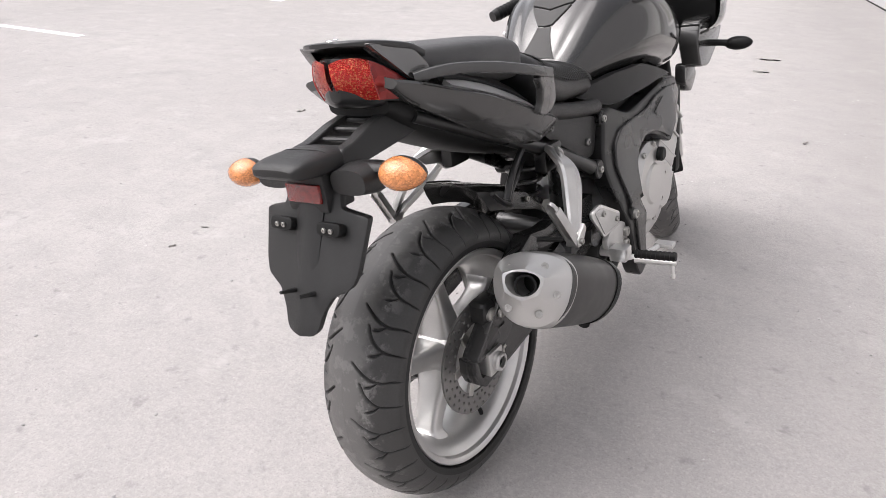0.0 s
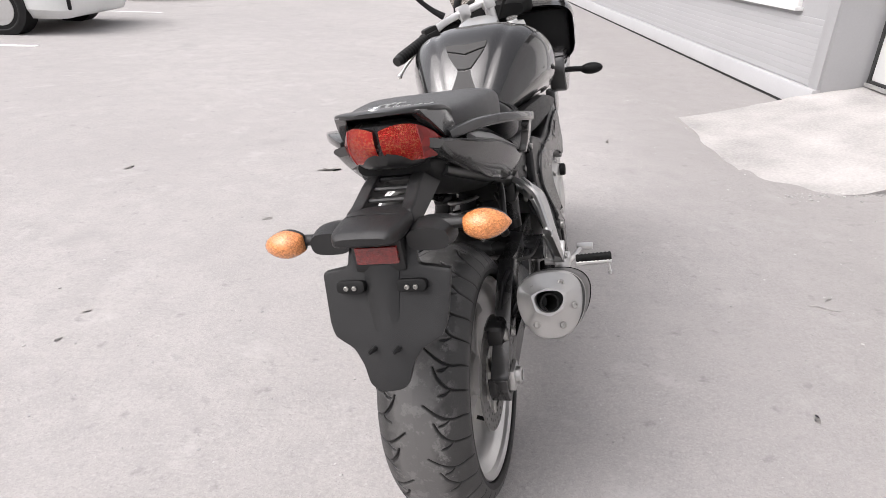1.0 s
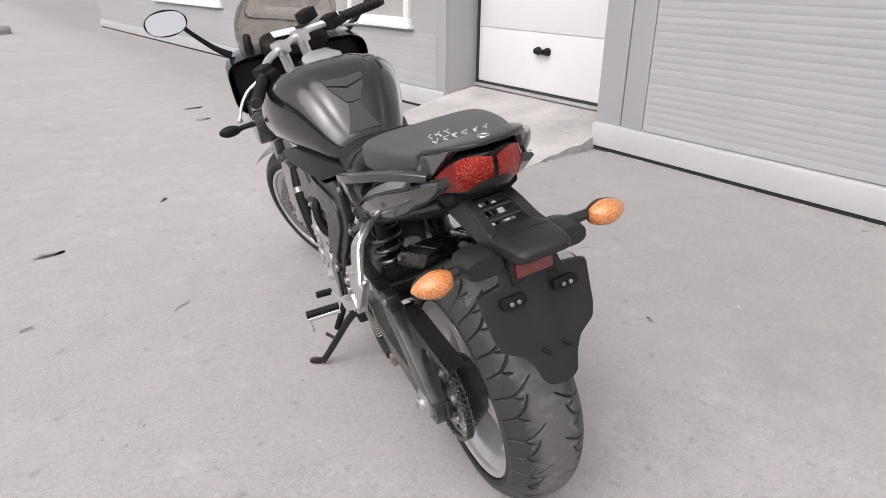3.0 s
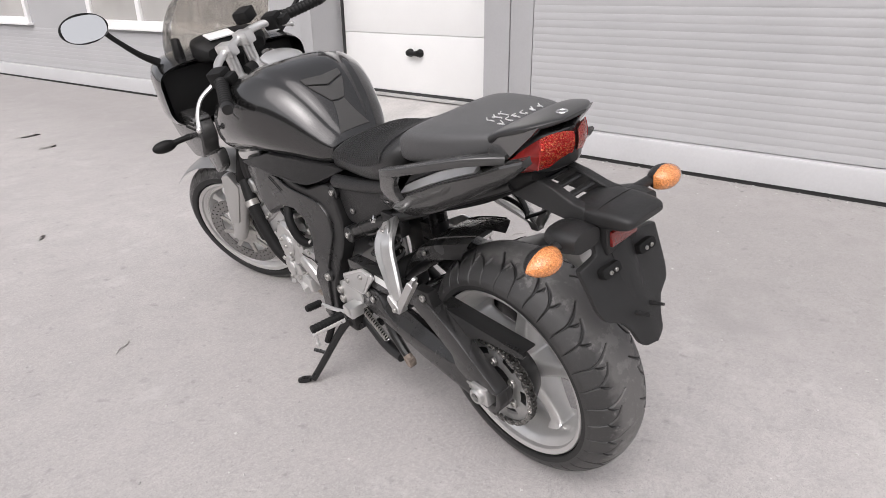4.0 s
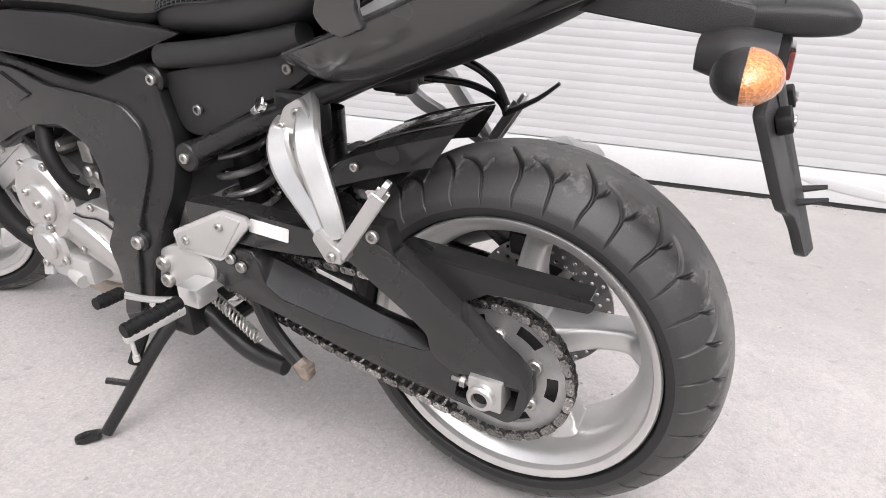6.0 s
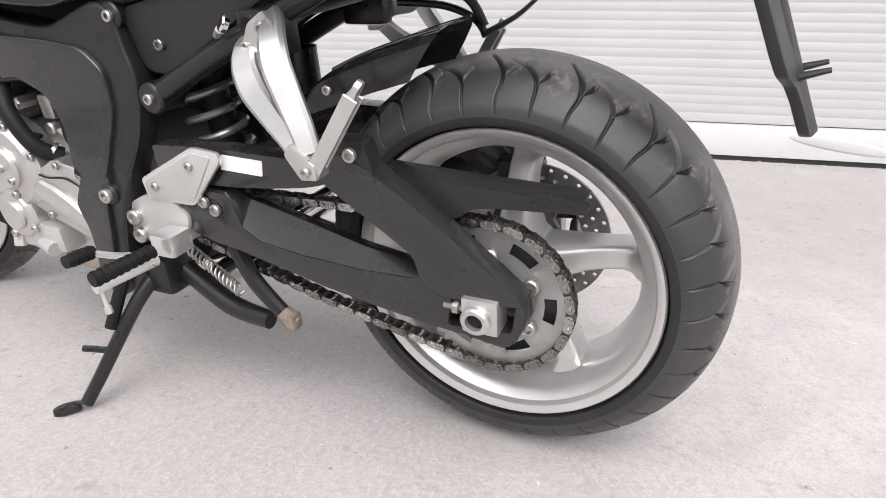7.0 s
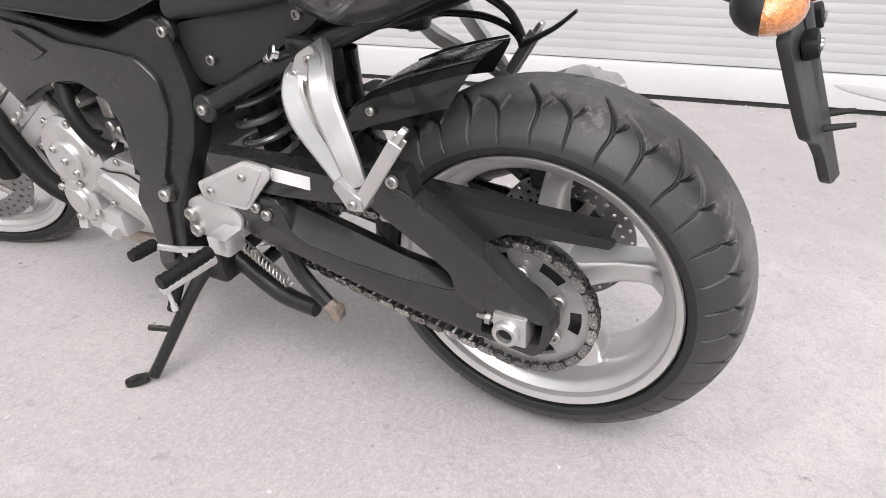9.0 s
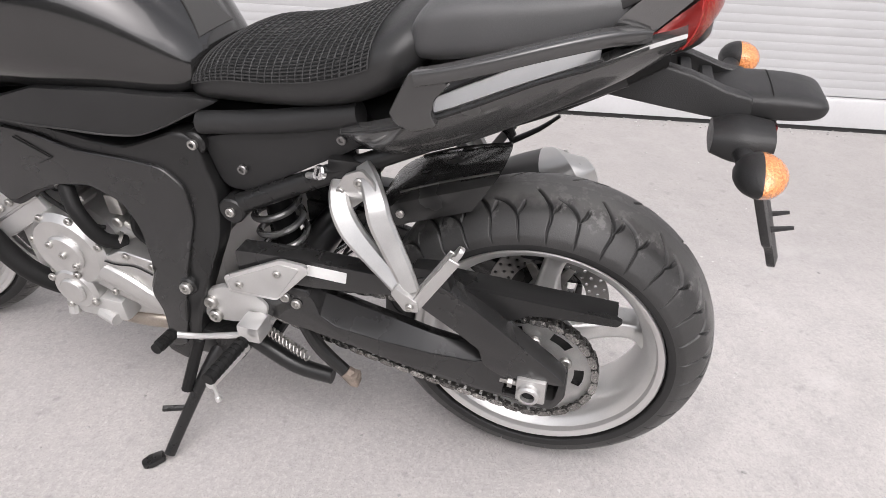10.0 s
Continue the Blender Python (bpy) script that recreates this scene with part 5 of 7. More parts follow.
# tail lamp: dark housing and two wrapped red lenses
lamp = part("tail_lamp", hull([(-0.070, 0.868, 0.905, 0.088), (-0.105, 0.864, 0.925, 0.084), (-0.135, 0.864, 0.950, 0.074), (-0.158, 0.868, 0.957, 0.058), (-0.178, 0.876, 0.956, 0.034), (-0.188, 0.884, 0.954, 0.012)], 40, 5, 4, 4), M_BLACK, bike, "tail lamp in a black housing")
for sg in (-1, 1):
    cols = ((0.005, -0.195, 0.893, 0.946), (0.022, -0.190, 0.889, 0.951), (0.040, -0.182, 0.885, 0.952), (0.056, -0.171, 0.882, 0.949), (0.071, -0.156, 0.880, 0.940), (0.083, -0.137, 0.878, 0.926), (0.092, -0.115, 0.884, 0.908), (0.096, -0.098, 0.893, 0.899))
    cols = spline(cols, 4)
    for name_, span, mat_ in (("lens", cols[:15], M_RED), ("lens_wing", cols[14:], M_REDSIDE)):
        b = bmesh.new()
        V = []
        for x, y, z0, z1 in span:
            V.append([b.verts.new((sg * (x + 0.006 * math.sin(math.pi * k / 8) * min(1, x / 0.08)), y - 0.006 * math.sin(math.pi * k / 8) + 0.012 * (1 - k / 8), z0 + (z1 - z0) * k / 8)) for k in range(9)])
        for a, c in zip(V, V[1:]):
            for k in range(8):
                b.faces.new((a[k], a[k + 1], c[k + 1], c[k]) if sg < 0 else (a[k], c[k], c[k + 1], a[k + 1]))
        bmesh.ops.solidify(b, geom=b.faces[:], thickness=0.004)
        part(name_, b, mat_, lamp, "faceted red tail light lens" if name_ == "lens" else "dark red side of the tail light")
    x, y, z0, z1 = cols[14]
    part("lens_ridge", tube([(sg * (x + 0.006 * math.sin(math.pi * k / 8) * 0.7), y - 0.006 * math.sin(math.pi * k / 8) + 0.012 * (1 - k / 8) - 0.0005, z0 + (z1 - z0) * k / 8) for k in range(9)], 0.0014, 6), M_REDSIDE, lamp)

lamp.location = (0, 0.010, -0.006)

# rear mudguard: two rails with rungs, hood, plate carrier, reflector, indicators
HOOD = [(-0.196, 0.790, 0.812, 0.052), (-0.225, 0.788, 0.820, 0.059), (-0.26, 0.787, 0.823, 0.060), (-0.30, 0.788, 0.823, 0.058), (-0.324, 0.791, 0.820, 0.054), (-0.334, 0.795, 0.816, 0.049), (-0.339, 0.800, 0.811, 0.042)]
fend = part("rear_mudguard", hull(HOOD, 48, 5, 3.6, 6.0), M_PLASTIC, bike, "black plastic rear mudguard with rungs and a hood")
for sg in (-1, 1):
    side = plate(rounded([(-0.030, 0.852), (-0.120, 0.850), (-0.165, 0.840), (-0.215, 0.822), (-0.245, 0.818), (-0.245, 0.788), (-0.200, 0.787), (-0.130, 0.795), (-0.040, 0.806)], 0.008), 0.036, 0.060, 0.007, seg=3, bend=lambda c: Vector((c.x + float(np.interp(c.z, [0.79, 0.85], [0.004, -0.006])), c.y, c.z)))
    part("rail", flipped(side) if sg < 0 else side, M_PLASTIC, fend)
for y, z in ((-0.125, 0.838), (-0.156, 0.830), (-0.187, 0.820)):
    part("rung", box(-0.05, 0.05, y - 0.009, y + 0.009, z - 0.004, z + 0.004, 0.003, 1), M_PLASTIC, fend)
part("hood_seam", tube([(0.059, -0.268, 0.806), (0.053, -0.268, 0.8165), (0.033, -0.268, 0.8226), (-0.033, -0.268, 0.8226), (-0.053, -0.268, 0.8165), (-0.059, -0.268, 0.806)], 0.0013, 6, 4), M_DARK, fend)
PL = [(-0.115, 0.722), (-0.065, 0.732), (-0.055, 0.79), (0.055, 0.79), (0.065, 0.732), (0.120, 0.722), (0.108, 0.640), (0.098, 0.618), (0.062, 0.600), (0.045, 0.575), (0.036, 0.545), (0.026, 0.536), (-0.026, 0.536), (-0.036, 0.545), (-0.045, 0.575), (-0.062, 0.600), (-0.098, 0.618), (-0.106, 0.640)]
def lean_plate(c):
    z = c.z
    return Vector((c.x, c.y + 0.010 - (0.735 - z) * 0.39 - max(0, 0.025 - abs(c.x)) * 0.35 + 0.10 * max(0, abs(c.x) - 0.045), z))
carrier = part("plate_carrier", joined(plate(rounded(PL, 0.006, 2), -0.285, -0.272, 0.003, "y", 2, lean_plate), tube([(0, -0.273, 0.74), (0, -0.302, 0.66), (0, -0.342, 0.55)], [0.034, 0.028, 0.016], 10, 4, 0.30, (0, 1, 0))), M_PLASTIC, fend, "black plastic number plate carrier, without a plate")
for sg in (-1, 1):
    boss = plate(rounded([(-0.026, -0.011), (0.026, -0.011), (0.026, 0.011), (-0.026, 0.011)], 0.010, 4), -0.004, 0.012, 0.003, "y")
    bs = part("plate_boss", moved(boss, pose(sg * 0.055, -0.297, 0.706, -20, 0, 0)), M_DARK, carrier, "black slotted plate fixing")
    for dx in (-0.007, 0.008):
        o = bolt(bs, sg * 0.055 + dx, -0.3015, 0.7055, 0.55)
        o.matrix_basis = pose(sg * 0.055 + dx, -0.3015, 0.7055, 0, 0, 90) @ Matrix.Diagonal((0.55, 0.55, 0.55, 1))
    part("peg", tube([(sg * 0.022, -0.326, 0.602), (sg * 0.022, -0.358, 0.611)], [0.005, 0.003], 8), M_PLASTIC, carrier)
part("reflector", box(-0.038, 0.038, -0.289, -0.277, 0.742, 0.773, 0.003), M_REFLECTOR, fend, "dark red rear reflector")
part("reflector_holder", box(-0.046, 0.046, -0.283, -0.22, 0.725, 0.790, 0.006), M_PLASTIC, fend)


def indicator(sg, y, z, x0, x1, parent, group, front=False):
    """A stalk with a leaf-shaped amber lamp."""
    st = part("indicator", tube([(sg * x0, y + 0.01, z - 0.004), (sg * (x0 + x1 - 0.09) / 2, y + 0.012, z + 0.002), (sg * (x1 - 0.070), y + 0.010, z + 0.004)], [0.020, 0.014, 0.012], 12, 4, 0.8), M_PLASTIC, parent, "turn indicator on a black stalk")
    rings, back = [], []
    for t, ry_, rz_ in ((0.0, 0.013, 0.014), (0.12, 0.024, 0.020), (0.35, 0.031, 0.0255), (0.6, 0.029, 0.0235), (0.85, 0.018, 0.0145), (1.0, 0.002, 0.002)):
        x = x1 - 0.078 + 0.078 * t
        rings.append([(sg * x, (y if not front else y) - (-1 if front else 1) * 0.004 + math.cos(a) * ry_, z + 0.004 + math.sin(a) * rz_) for a in (2 * math.pi * j / 20 for j in range(20))])
    body = skin([list(q) for q in zip(*[spline(c, 4) for c in zip(*rings)])])
    cut = y - 0.002 if not front else y + 0.002
    shell = body.copy()
    bmesh.ops.bisect_plane(body, geom=body.verts[:] + body.edges[:] + body.faces[:], plane_co=(0, cut, 0), plane_no=(0, 1 if not front else -1, 0), clear_outer=True)
    bmesh.ops.bisect_plane(shell, geom=shell.verts[:] + shell.edges[:] + shell.faces[:], plane_co=(0, cut, 0), plane_no=(0, -1 if not front else 1, 0), clear_outer=True)
    for b in (body, shell):
        bmesh.ops.holes_fill(b, edges=[e for e in b.edges if e.is_boundary])
    part("lens", body, M_AMBER, st, "amber indicator lens", 60)
    part("shell", shell, M_PLASTIC, st, "", 60)
    return st
for sg in (-1, 1):
    indicator(sg, -0.247, 0.768 if sg < 0 else 0.786, 0.045, 0.226, fend, "")
    part("indicator_mount", hull([(-0.198, 0.758, 0.792, 0.032), (-0.232, 0.750, 0.800, 0.042), (-0.272, 0.756, 0.796, 0.036)], 20), M_PLASTIC, fend).location = (sg * 0.088, 0, 0)

# shock absorber
SH0, SH1 = Vector((-0.025, 0.512, 0.632)), Vector((-0.025, 0.484, 0.416))
ax = (SH1 - SH0)
u = Vector((1, 0, 0))
w = ax.normalized().cross(u)
pts = []
for k in range(145):
    t = k / 144
    a = 2 * math.pi * 5.0 * t
    pts.append(SH0 + ax * (0.12 + 0.78 * t) + (u * math.cos(a) + w * math.sin(a)) * 0.043)
shock = part("shock_absorber", tube([SH0 + Vector((-0.02, 0, 0)), SH1 + Vector((-0.02, 0, 0))], 0.024, 16), M_DARK, bike, "rear shock absorber with a dark steel spring")
part("spring", moved(tube(pts, 0.0066, 10), Matrix.Translation((-0.03, 0, 0))), M_SPRING, shock, "glossy black coil spring")
part("reservoir", tube([(0.09, 0.42, 0.60), (0.09, 0.42, 0.50)], 0.028, 16), M_BLACK, shock)

# inner mudguard over the rear tyre, hangers under the tail
ACROSS = ((-1.0, -0.062, 0.040), (-0.98, -0.034, 0.022), (-0.90, -0.012, 0.008), (-0.72, 0.0, 0.0), (-0.3, 0.006, -0.004), (0.3, 0.006, -0.004), (0.72, 0.0, 0.0), (0.90, -0.012, 0.008), (0.98, -0.034, 0.022), (1.0, -0.062, 0.040))
rings = [[(u * hw_, y + fwd, z + dz) for u, dz, fwd in ACROSS] for y, z, hw_ in ((0.330, 0.500, 0.098), (0.300, 0.560, 0.100), (0.255, 0.596, 0.099), (0.20, 0.618, 0.095), (0.14, 0.637, 0.088), (0.085, 0.652, 0.076))]
hug = skin([list(q) for q in zip(*[spline(c, 4) for c in zip(*rings)])], closed=False)
bmesh.ops.solidify(hug, geom=hug.faces[:], thickness=0.004)
hugger = part("inner_mudguard", hug, M_PANEL, bike, "glossy black inner mudguard", 25)
for sg in (-1, 1):
    bolt(hugger, sg * 0.098, 0.240, 0.580, 0.9, sg > 0)
    part("mudguard_lip", tube([(sg * 0.066, 0.250, 0.6005), (sg * 0.064, 0.20, 0.6215), (sg * 0.059, 0.14, 0.6405), (sg * 0.052, 0.087, 0.655)], 0.0022, 6, 4), M_PANEL, hugger)
hang = part("exhaust_hanger", tube([(0.10, 0.25, 0.705), (0.125, 0.18, 0.698), (0.135, 0.125, 0.668), (0.135, 0.100, 0.628)], 0.0075, 10, 5), M_BLACK, bike, "black tubular exhaust hanger")
part("lower_loop", tube([(0.10, 0.23, 0.668), (0.125, 0.165, 0.660), (0.135, 0.118, 0.640), (0.135, 0.098, 0.615)], 0.006, 10, 5), M_BLACK, hang)
part("hanger_tongue", tube([(0.135, 0.105, 0.615), (0.150, 0.055, 0.640), (0.155, 0.020, 0.668)], [0.009, 0.007, 0.005], 10, 3, 0.6), M_BLACK, hang)

# passenger foot rests: two flat blades that meet at a clevis
for sg in (-1, 1):
    def blade(pts, widths):
        b = skin([[p + n_ * hw_ + o * 0.003, p + n_ * hw_ * 0.72 + o * 0.0075, p - n_ * hw_ * 0.72 + o * 0.0075, p - n_ * hw_ + o * 0.003, p - n_ * hw_ - o * 0.006, p + n_ * hw_ - o * 0.006] for p, n_, o, hw_ in frames_along(pts, widths)])
        return flipped(b) if sg > 0 else b
    def frames_along(pts, widths):
        P_ = [Vector(q) for q in spline(pts, 6)]
        W_ = [float(q[0]) for q in spline([(w_,) for w_ in widths], 6)]
        for i, p in enumerate(P_):
            d_ = (P_[min(i + 1, len(P_) - 1)] - P_[max(i - 1, 0)]).normalized()
            o = Vector((-0.88, -0.30, 0.30))
            o = (o - d_ * o.dot(d_)).normalized()
            yield p, d_.cross(o).normalized(), o, W_[i]
    ba = blade([(-0.140, 0.278, 0.684), (-0.168, 0.258, 0.676), (-0.196, 0.240, 0.660), (-0.208, 0.230, 0.636), (-0.218, 0.212, 0.604), (-0.230, 0.190, 0.568), (-0.238, 0.176, 0.540)], [0.013, 0.015, 0.017, 0.018, 0.017, 0.015, 0.013])
    bb = blade([(-0.140, 0.322, 0.650), (-0.160, 0.316, 0.642), (-0.180, 0.304, 0.624), (-0.194, 0.284, 0.600), (-0.210, 0.250, 0.576), (-0.224, 0.216, 0.553), (-0.236, 0.188, 0.532)], [0.013, 0.015, 0.017, 0.018, 0.016, 0.014, 0.012])
    br = part("passenger_peg_bracket", ba, M_CAST, bike, "pale alloy passenger peg bracket of two blades", 22)
    part("lower_blade", bb, M_CAST, br, "", 22)
    web = plate(rounded([(0.322, 0.646), (0.304, 0.676), (0.274, 0.692), (0.246, 0.684), (0.232, 0.660), (0.246, 0.642), (0.272, 0.640), (0.296, 0.618), (0.320, 0.616)], 0.006), 0.0, 0.009, 0.003, bend=lambda c: Vector((c.x + float(np.interp(c.y, [0.23, 0.27, 0.32], [0.190, 0.158, 0.150])), c.y, c.z)))
    part("web", flipped(web) if sg < 0 else web, M_CAST, br)
    part("mount", box(sg * 0.125 - 0.016, sg * 0.125 + 0.016, 0.262, 0.340, 0.632, 0.690, 0.008), M_BLACK, br, "black bracket mount")
    bolt(br, sg * 0.166, 0.276, 0.671, 1.1, sg > 0)
    bolt(br, sg * 0.160, 0.312, 0.648, 0.8, sg > 0)
    clev = joined(plate(rounded([(0.204, 0.542), (0.196, 0.556), (0.162, 0.532), (0.160, 0.514), (0.184, 0.512)], 0.004), 0.226, 0.254, 0.003))
    cl = part("peg_clevis", flipped(clev) if sg < 0 else clev, M_CAST, br, "bright peg hinge block")
    bolt(cl, sg * 0.255, 0.174, 0.524, 0.8, sg > 0)
    run = Vector((sg * 0.228, 0.100, 0.628)) - Vector((sg * 0.240, 0.166, 0.528))
    m_ = Matrix.Translation((sg * 0.240, 0.166, 0.528)) @ run.to_track_quat("Z", "X").to_matrix().to_4x4()
    Ln = run.length
    foot = joined(plate(rounded([(-0.012, -0.012), (0.012, -0.012), (0.010, Ln * 0.5), (0.0095, Ln - 0.006), (0.004, Ln), (-0.004, Ln), (-0.0095, Ln - 0.006), (-0.010, Ln * 0.5)], 0.004), -0.004, 0.004, 0.0015),
                  *[plate(rounded([(w_ - 0.0018, -0.008), (w_ + 0.0018, -0.008), (w_ + 0.0018, Ln - 0.02), (w_ - 0.0018, Ln - 0.02)], 0.001, 1), -0.009, 0.009, 0.001) for w_ in (-0.0095, 0.0095)])
    fm = part("passenger_peg", moved(foot, m_), M_CAST, br, "folded alloy passenger foot peg")
    for f in (0.58, 0.84):
        c_ = m_ @ Vector((-sg * 0.0, 0.0, Ln * f))
        bolt(fm, c_.x + sg * 0.004, c_.y, c_.z, 0.75, sg > 0)

# helmet lock on the seat rail, with its key face
lock = part("helmet_lock", tube([(-0.146, 0.372, 0.658), (-0.160, 0.350, 0.668)], [0.005, 0.006], 12), M_BRIGHT, bike, "small bright helmet lock")
part("lock_face", moved(lathe([(0.0, 0.0), (0.0, 0.014), (-0.008, 0.015), (-0.011, 0.012), (-0.011, 0.0)], 24), pose(-0.158, 0.340, 0.674, 0, 25, -30) @ Matrix.Diagonal((0.8, 0.8, 0.8, 1))), M_CHROME, lock, "chromed lock face")
part("key_slot", moved(box(-0.0125, -0.0105, -0.0015, 0.0015, -0.007, 0.007), pose(-0.158, 0.340, 0.674, 0, 25, -30) @ Matrix.Diagonal((0.8, 0.8, 0.8, 1))), M_DARK, lock)

# rider foot rests, heel plates
for sg in (-1, 1):
    hp = plate(rounded([(0.545, 0.452), (0.425, 0.512), (0.378, 0.508), (0.374, 0.494), (0.445, 0.418), (0.540, 0.418)], 0.008), 0.182, 0.190, 0.003)
    brk = plate(rounded([(0.600, 0.400), (0.560, 0.420), (0.500, 0.420), (0.470, 0.395), (0.485, 0.350), (0.560, 0.335), (0.612, 0.335)], 0.012), 0.168, 0.184, 0.004)
    br = part("footrest_bracket", flipped(brk) if sg < 0 else brk, M_ALLOY, bike, "cast alloy rider footrest bracket")
    heel = part("heel_plate", flipped(hp) if sg < 0 else hp, M_BRIGHT, br, "pale alloy heel plate")
    rim_ = plate(rounded([(0.535, 0.449), (0.425, 0.504), (0.388, 0.501), (0.442, 0.426), (0.534, 0.426)], 0.006), 0.1895, 0.1925, 0.0015)
    part("heel_plate_face", flipped(rim_) if sg < 0 else rim_, M_ALLOY, heel)
    for y, z in ((0.432, 0.484), (0.512, 0.444)):
        bolt(heel, sg * 0.193, y, z, 0.9, sg > 0)
    for y, z in ((0.588, 0.380), (0.585, 0.348)):
        bolt(br, sg * 0.184, y, z, 1.7, sg > 0)
    part("peg_hinge", joined(box(sg * 0.21 - 0.022, sg * 0.21 + 0.022, 0.468, 0.512, 0.344, 0.380, 0.006), drum((0.490, 0.362), 0.014, sg * 0.16, sg * 0.20)), M_BRIGHT, br)
    e = Vector((sg * 0.346, 0.497, 0.366))
    s0 = Vector((sg * 0.248, 0.489, 0.364))
    peg = part("foot_peg", tube([s0, s0.lerp(e, 0.5), e], [0.0108, 0.011, 0.0108], 12, 3), M_DARK, br, "rider foot peg with a ribbed black rubber")
    part("peg_ribs", joined(*[tube([s0.lerp(e, (k + 0.25) / 9), s0.lerp(e, (k + 0.75) / 9)], 0.0122, 12) for k in range(9)]), M_DARK, peg)
    part("peg_base", tube([s0 + Vector((0, 0.0, -0.012)), e + Vector((0, 0, -0.014))], [0.012, 0.008], 10), M_BRIGHT, peg)
    part("feeler", joined(tube([e + Vector((-sg * 0.008, 0, -0.012)), e + Vector((-sg * 0.006, -0.004, -0.045))], 0.0035, 8), tube([e + Vector((-sg * 0.006, -0.004, -0.045)), e + Vector((-sg * 0.006, -0.004, -0.055))], 0.0055, 8)), M_BRIGHT, peg)
# gear lever and its rod
part("gear_lever", joined(tube([(-0.215, 0.520, 0.340), (-0.225, 0.60, 0.325), (-0.240, 0.655, 0.330)], 0.006, 8, 4)), M_BRIGHT, bike, "bright gear lever and linkage")
part("gear_lever_tip", joined(tube([(-0.235, 0.650, 0.330), (-0.285, 0.650, 0.335)], 0.0105, 12), *[tube([(-0.240 - 0.008 * k, 0.650, 0.3305 + 0.0008 * k), (-0.243 - 0.008 * k, 0.650, 0.331 + 0.0008 * k)], 0.0122, 12) for k in range(5)]), M_DARK, bike, "ribbed rubber gear lever tip")

# side stand, centre stand
st = part("side_stand", joined(tube([(-0.175, 0.600, 0.262), (-0.215, 0.618, 0.222), (-0.287, 0.658, 0.118), (-0.324, 0.672, 0.074)], [0.014, 0.0125, 0.0115, 0.011], 12, 4), box(-0.19, -0.12, 0.55, 0.66, 0.235, 0.305, 0.012)), M_BLACK, bike, "black side stand, folded out")
ft = plate(rounded([(-0.014, -0.020), (0.014, -0.020), (0.019, 0.030), (0.010, 0.058), (-0.010, 0.058), (-0.018, 0.030)], 0.010), -0.006, 0.004, 0.002, "z")
part("stand_foot", moved(ft, Matrix.Translation((-0.336, 0.688, 0.0735)) @ pose(0, 0, 0, 0, 11, 50) @ Matrix.Diagonal((0.9, 0.56, 1, 1))), M_BLACK, st)
part("stand_tang", tube([(-0.262, 0.650, 0.150), (-0.285, 0.690, 0.160)], 0.006, 8), M_BLACK, st)
part("stand_spring", joined(tube([(-0.205, 0.625, 0.290), (-0.250, 0.650, 0.190)], 0.011, 10), tube([(-0.205, 0.625, 0.290), (-0.212, 0.628, 0.268)], 0.007, 8)), M_DARK, st)
part("stand_spring_end", tube([(-0.200, 0.622, 0.300), (-0.214, 0.630, 0.262)], 0.0065, 10), M_CHROME, st)
cs = part("centre_stand", joined(tube([(-0.14, 0.62, 0.290), (-0.145, 0.55, 0.262), (-0.150, 0.46, 0.215), (-0.152, 0.38, 0.205)], [0.020, 0.018, 0.018, 0.016], 12, 4), tube([(0.14, 0.62, 0.290), (0.145, 0.52, 0.235), (0.150, 0.38, 0.205)], 0.018, 12, 4),
                                 tube([(-0.145, 0.43, 0.335), (-0.148, 0.40, 0.275), (-0.150, 0.345, 0.218)], [0.013, 0.014, 0.013], 10, 4), tube([(-0.14, 0.52, 0.25), (0.14, 0.52, 0.25)], 0.014, 10)), M_BLACK, bike, "folded black centre stand")
part("stand_tip", joined(tube([(-0.152, 0.350, 0.228), (-0.153, 0.330, 0.210)], [0.014, 0.016], 8), box(-0.166, -0.142, 0.322, 0.338, 0.202, 0.230, 0.004)), M_RUST, cs, "rusty stand foot")
pts = [Vector((-0.168, 0.505, 0.325)).lerp(Vector((-0.165, 0.42, 0.262)), 0.0 + k / 90) + Vector((math.cos(k * 0.9) * 0.009, 0, math.sin(k * 0.9) * 0.009)) for k in range(91)]
part("stand_return_spring", tube(pts, 0.0022, 6), M_STEEL, cs, "steel return spring")

# engine
eng = part("engine", joined(hull([(0.62, 0.28, 0.44, 0.09), (0.68, 0.25, 0.47, 0.13), (0.80, 0.235, 0.48, 0.15), (0.92, 0.235, 0.49, 0.155), (1.02, 0.26, 0.49, 0.145), (1.08, 0.30, 0.45, 0.11)], 28, 4, 5, 5),
                            moved(box(-0.165, 0.165, -0.085, 0.085, 0.0, 0.10, 0.012), pose(0, 0.985, 0.46, -32, 0, 0)), moved(box(-0.16, 0.16, -0.08, 0.08, 0.10, 0.20, 0.02), pose(0, 0.985, 0.46, -32, 0, 0))), M_ALLOY, bike, "cast aluminium engine with silver covers")
for k, f in enumerate((0.035, 0.100, 0.165)):
    part("head_joint", moved(box(-0.1665, 0.1665, -0.087, 0.087, f, f + 0.007, 0.002, 1), pose(0, 0.985, 0.46, -32, 0, 0)), M_CAST, eng)
part("stator_cover", joined(drum((0.882, 0.437), 0.082, -0.14, -0.192, 40, 0.012), drum((0.882, 0.437), 0.040, -0.19, -0.200, 32, 0.004)), M_CAST, eng, "round silver stator cover")
for k in range(7):
    a = radians(51 * k + 10)
    bolt(eng, -0.184, 0.882 + 0.078 * math.cos(a), 0.437 + 0.078 * math.sin(a), 1.0)
for y, z in ((0.882, 0.437), (0.860, 0.416), (0.904, 0.458)):
    bolt(eng, -0.200, y, z, 0.9)
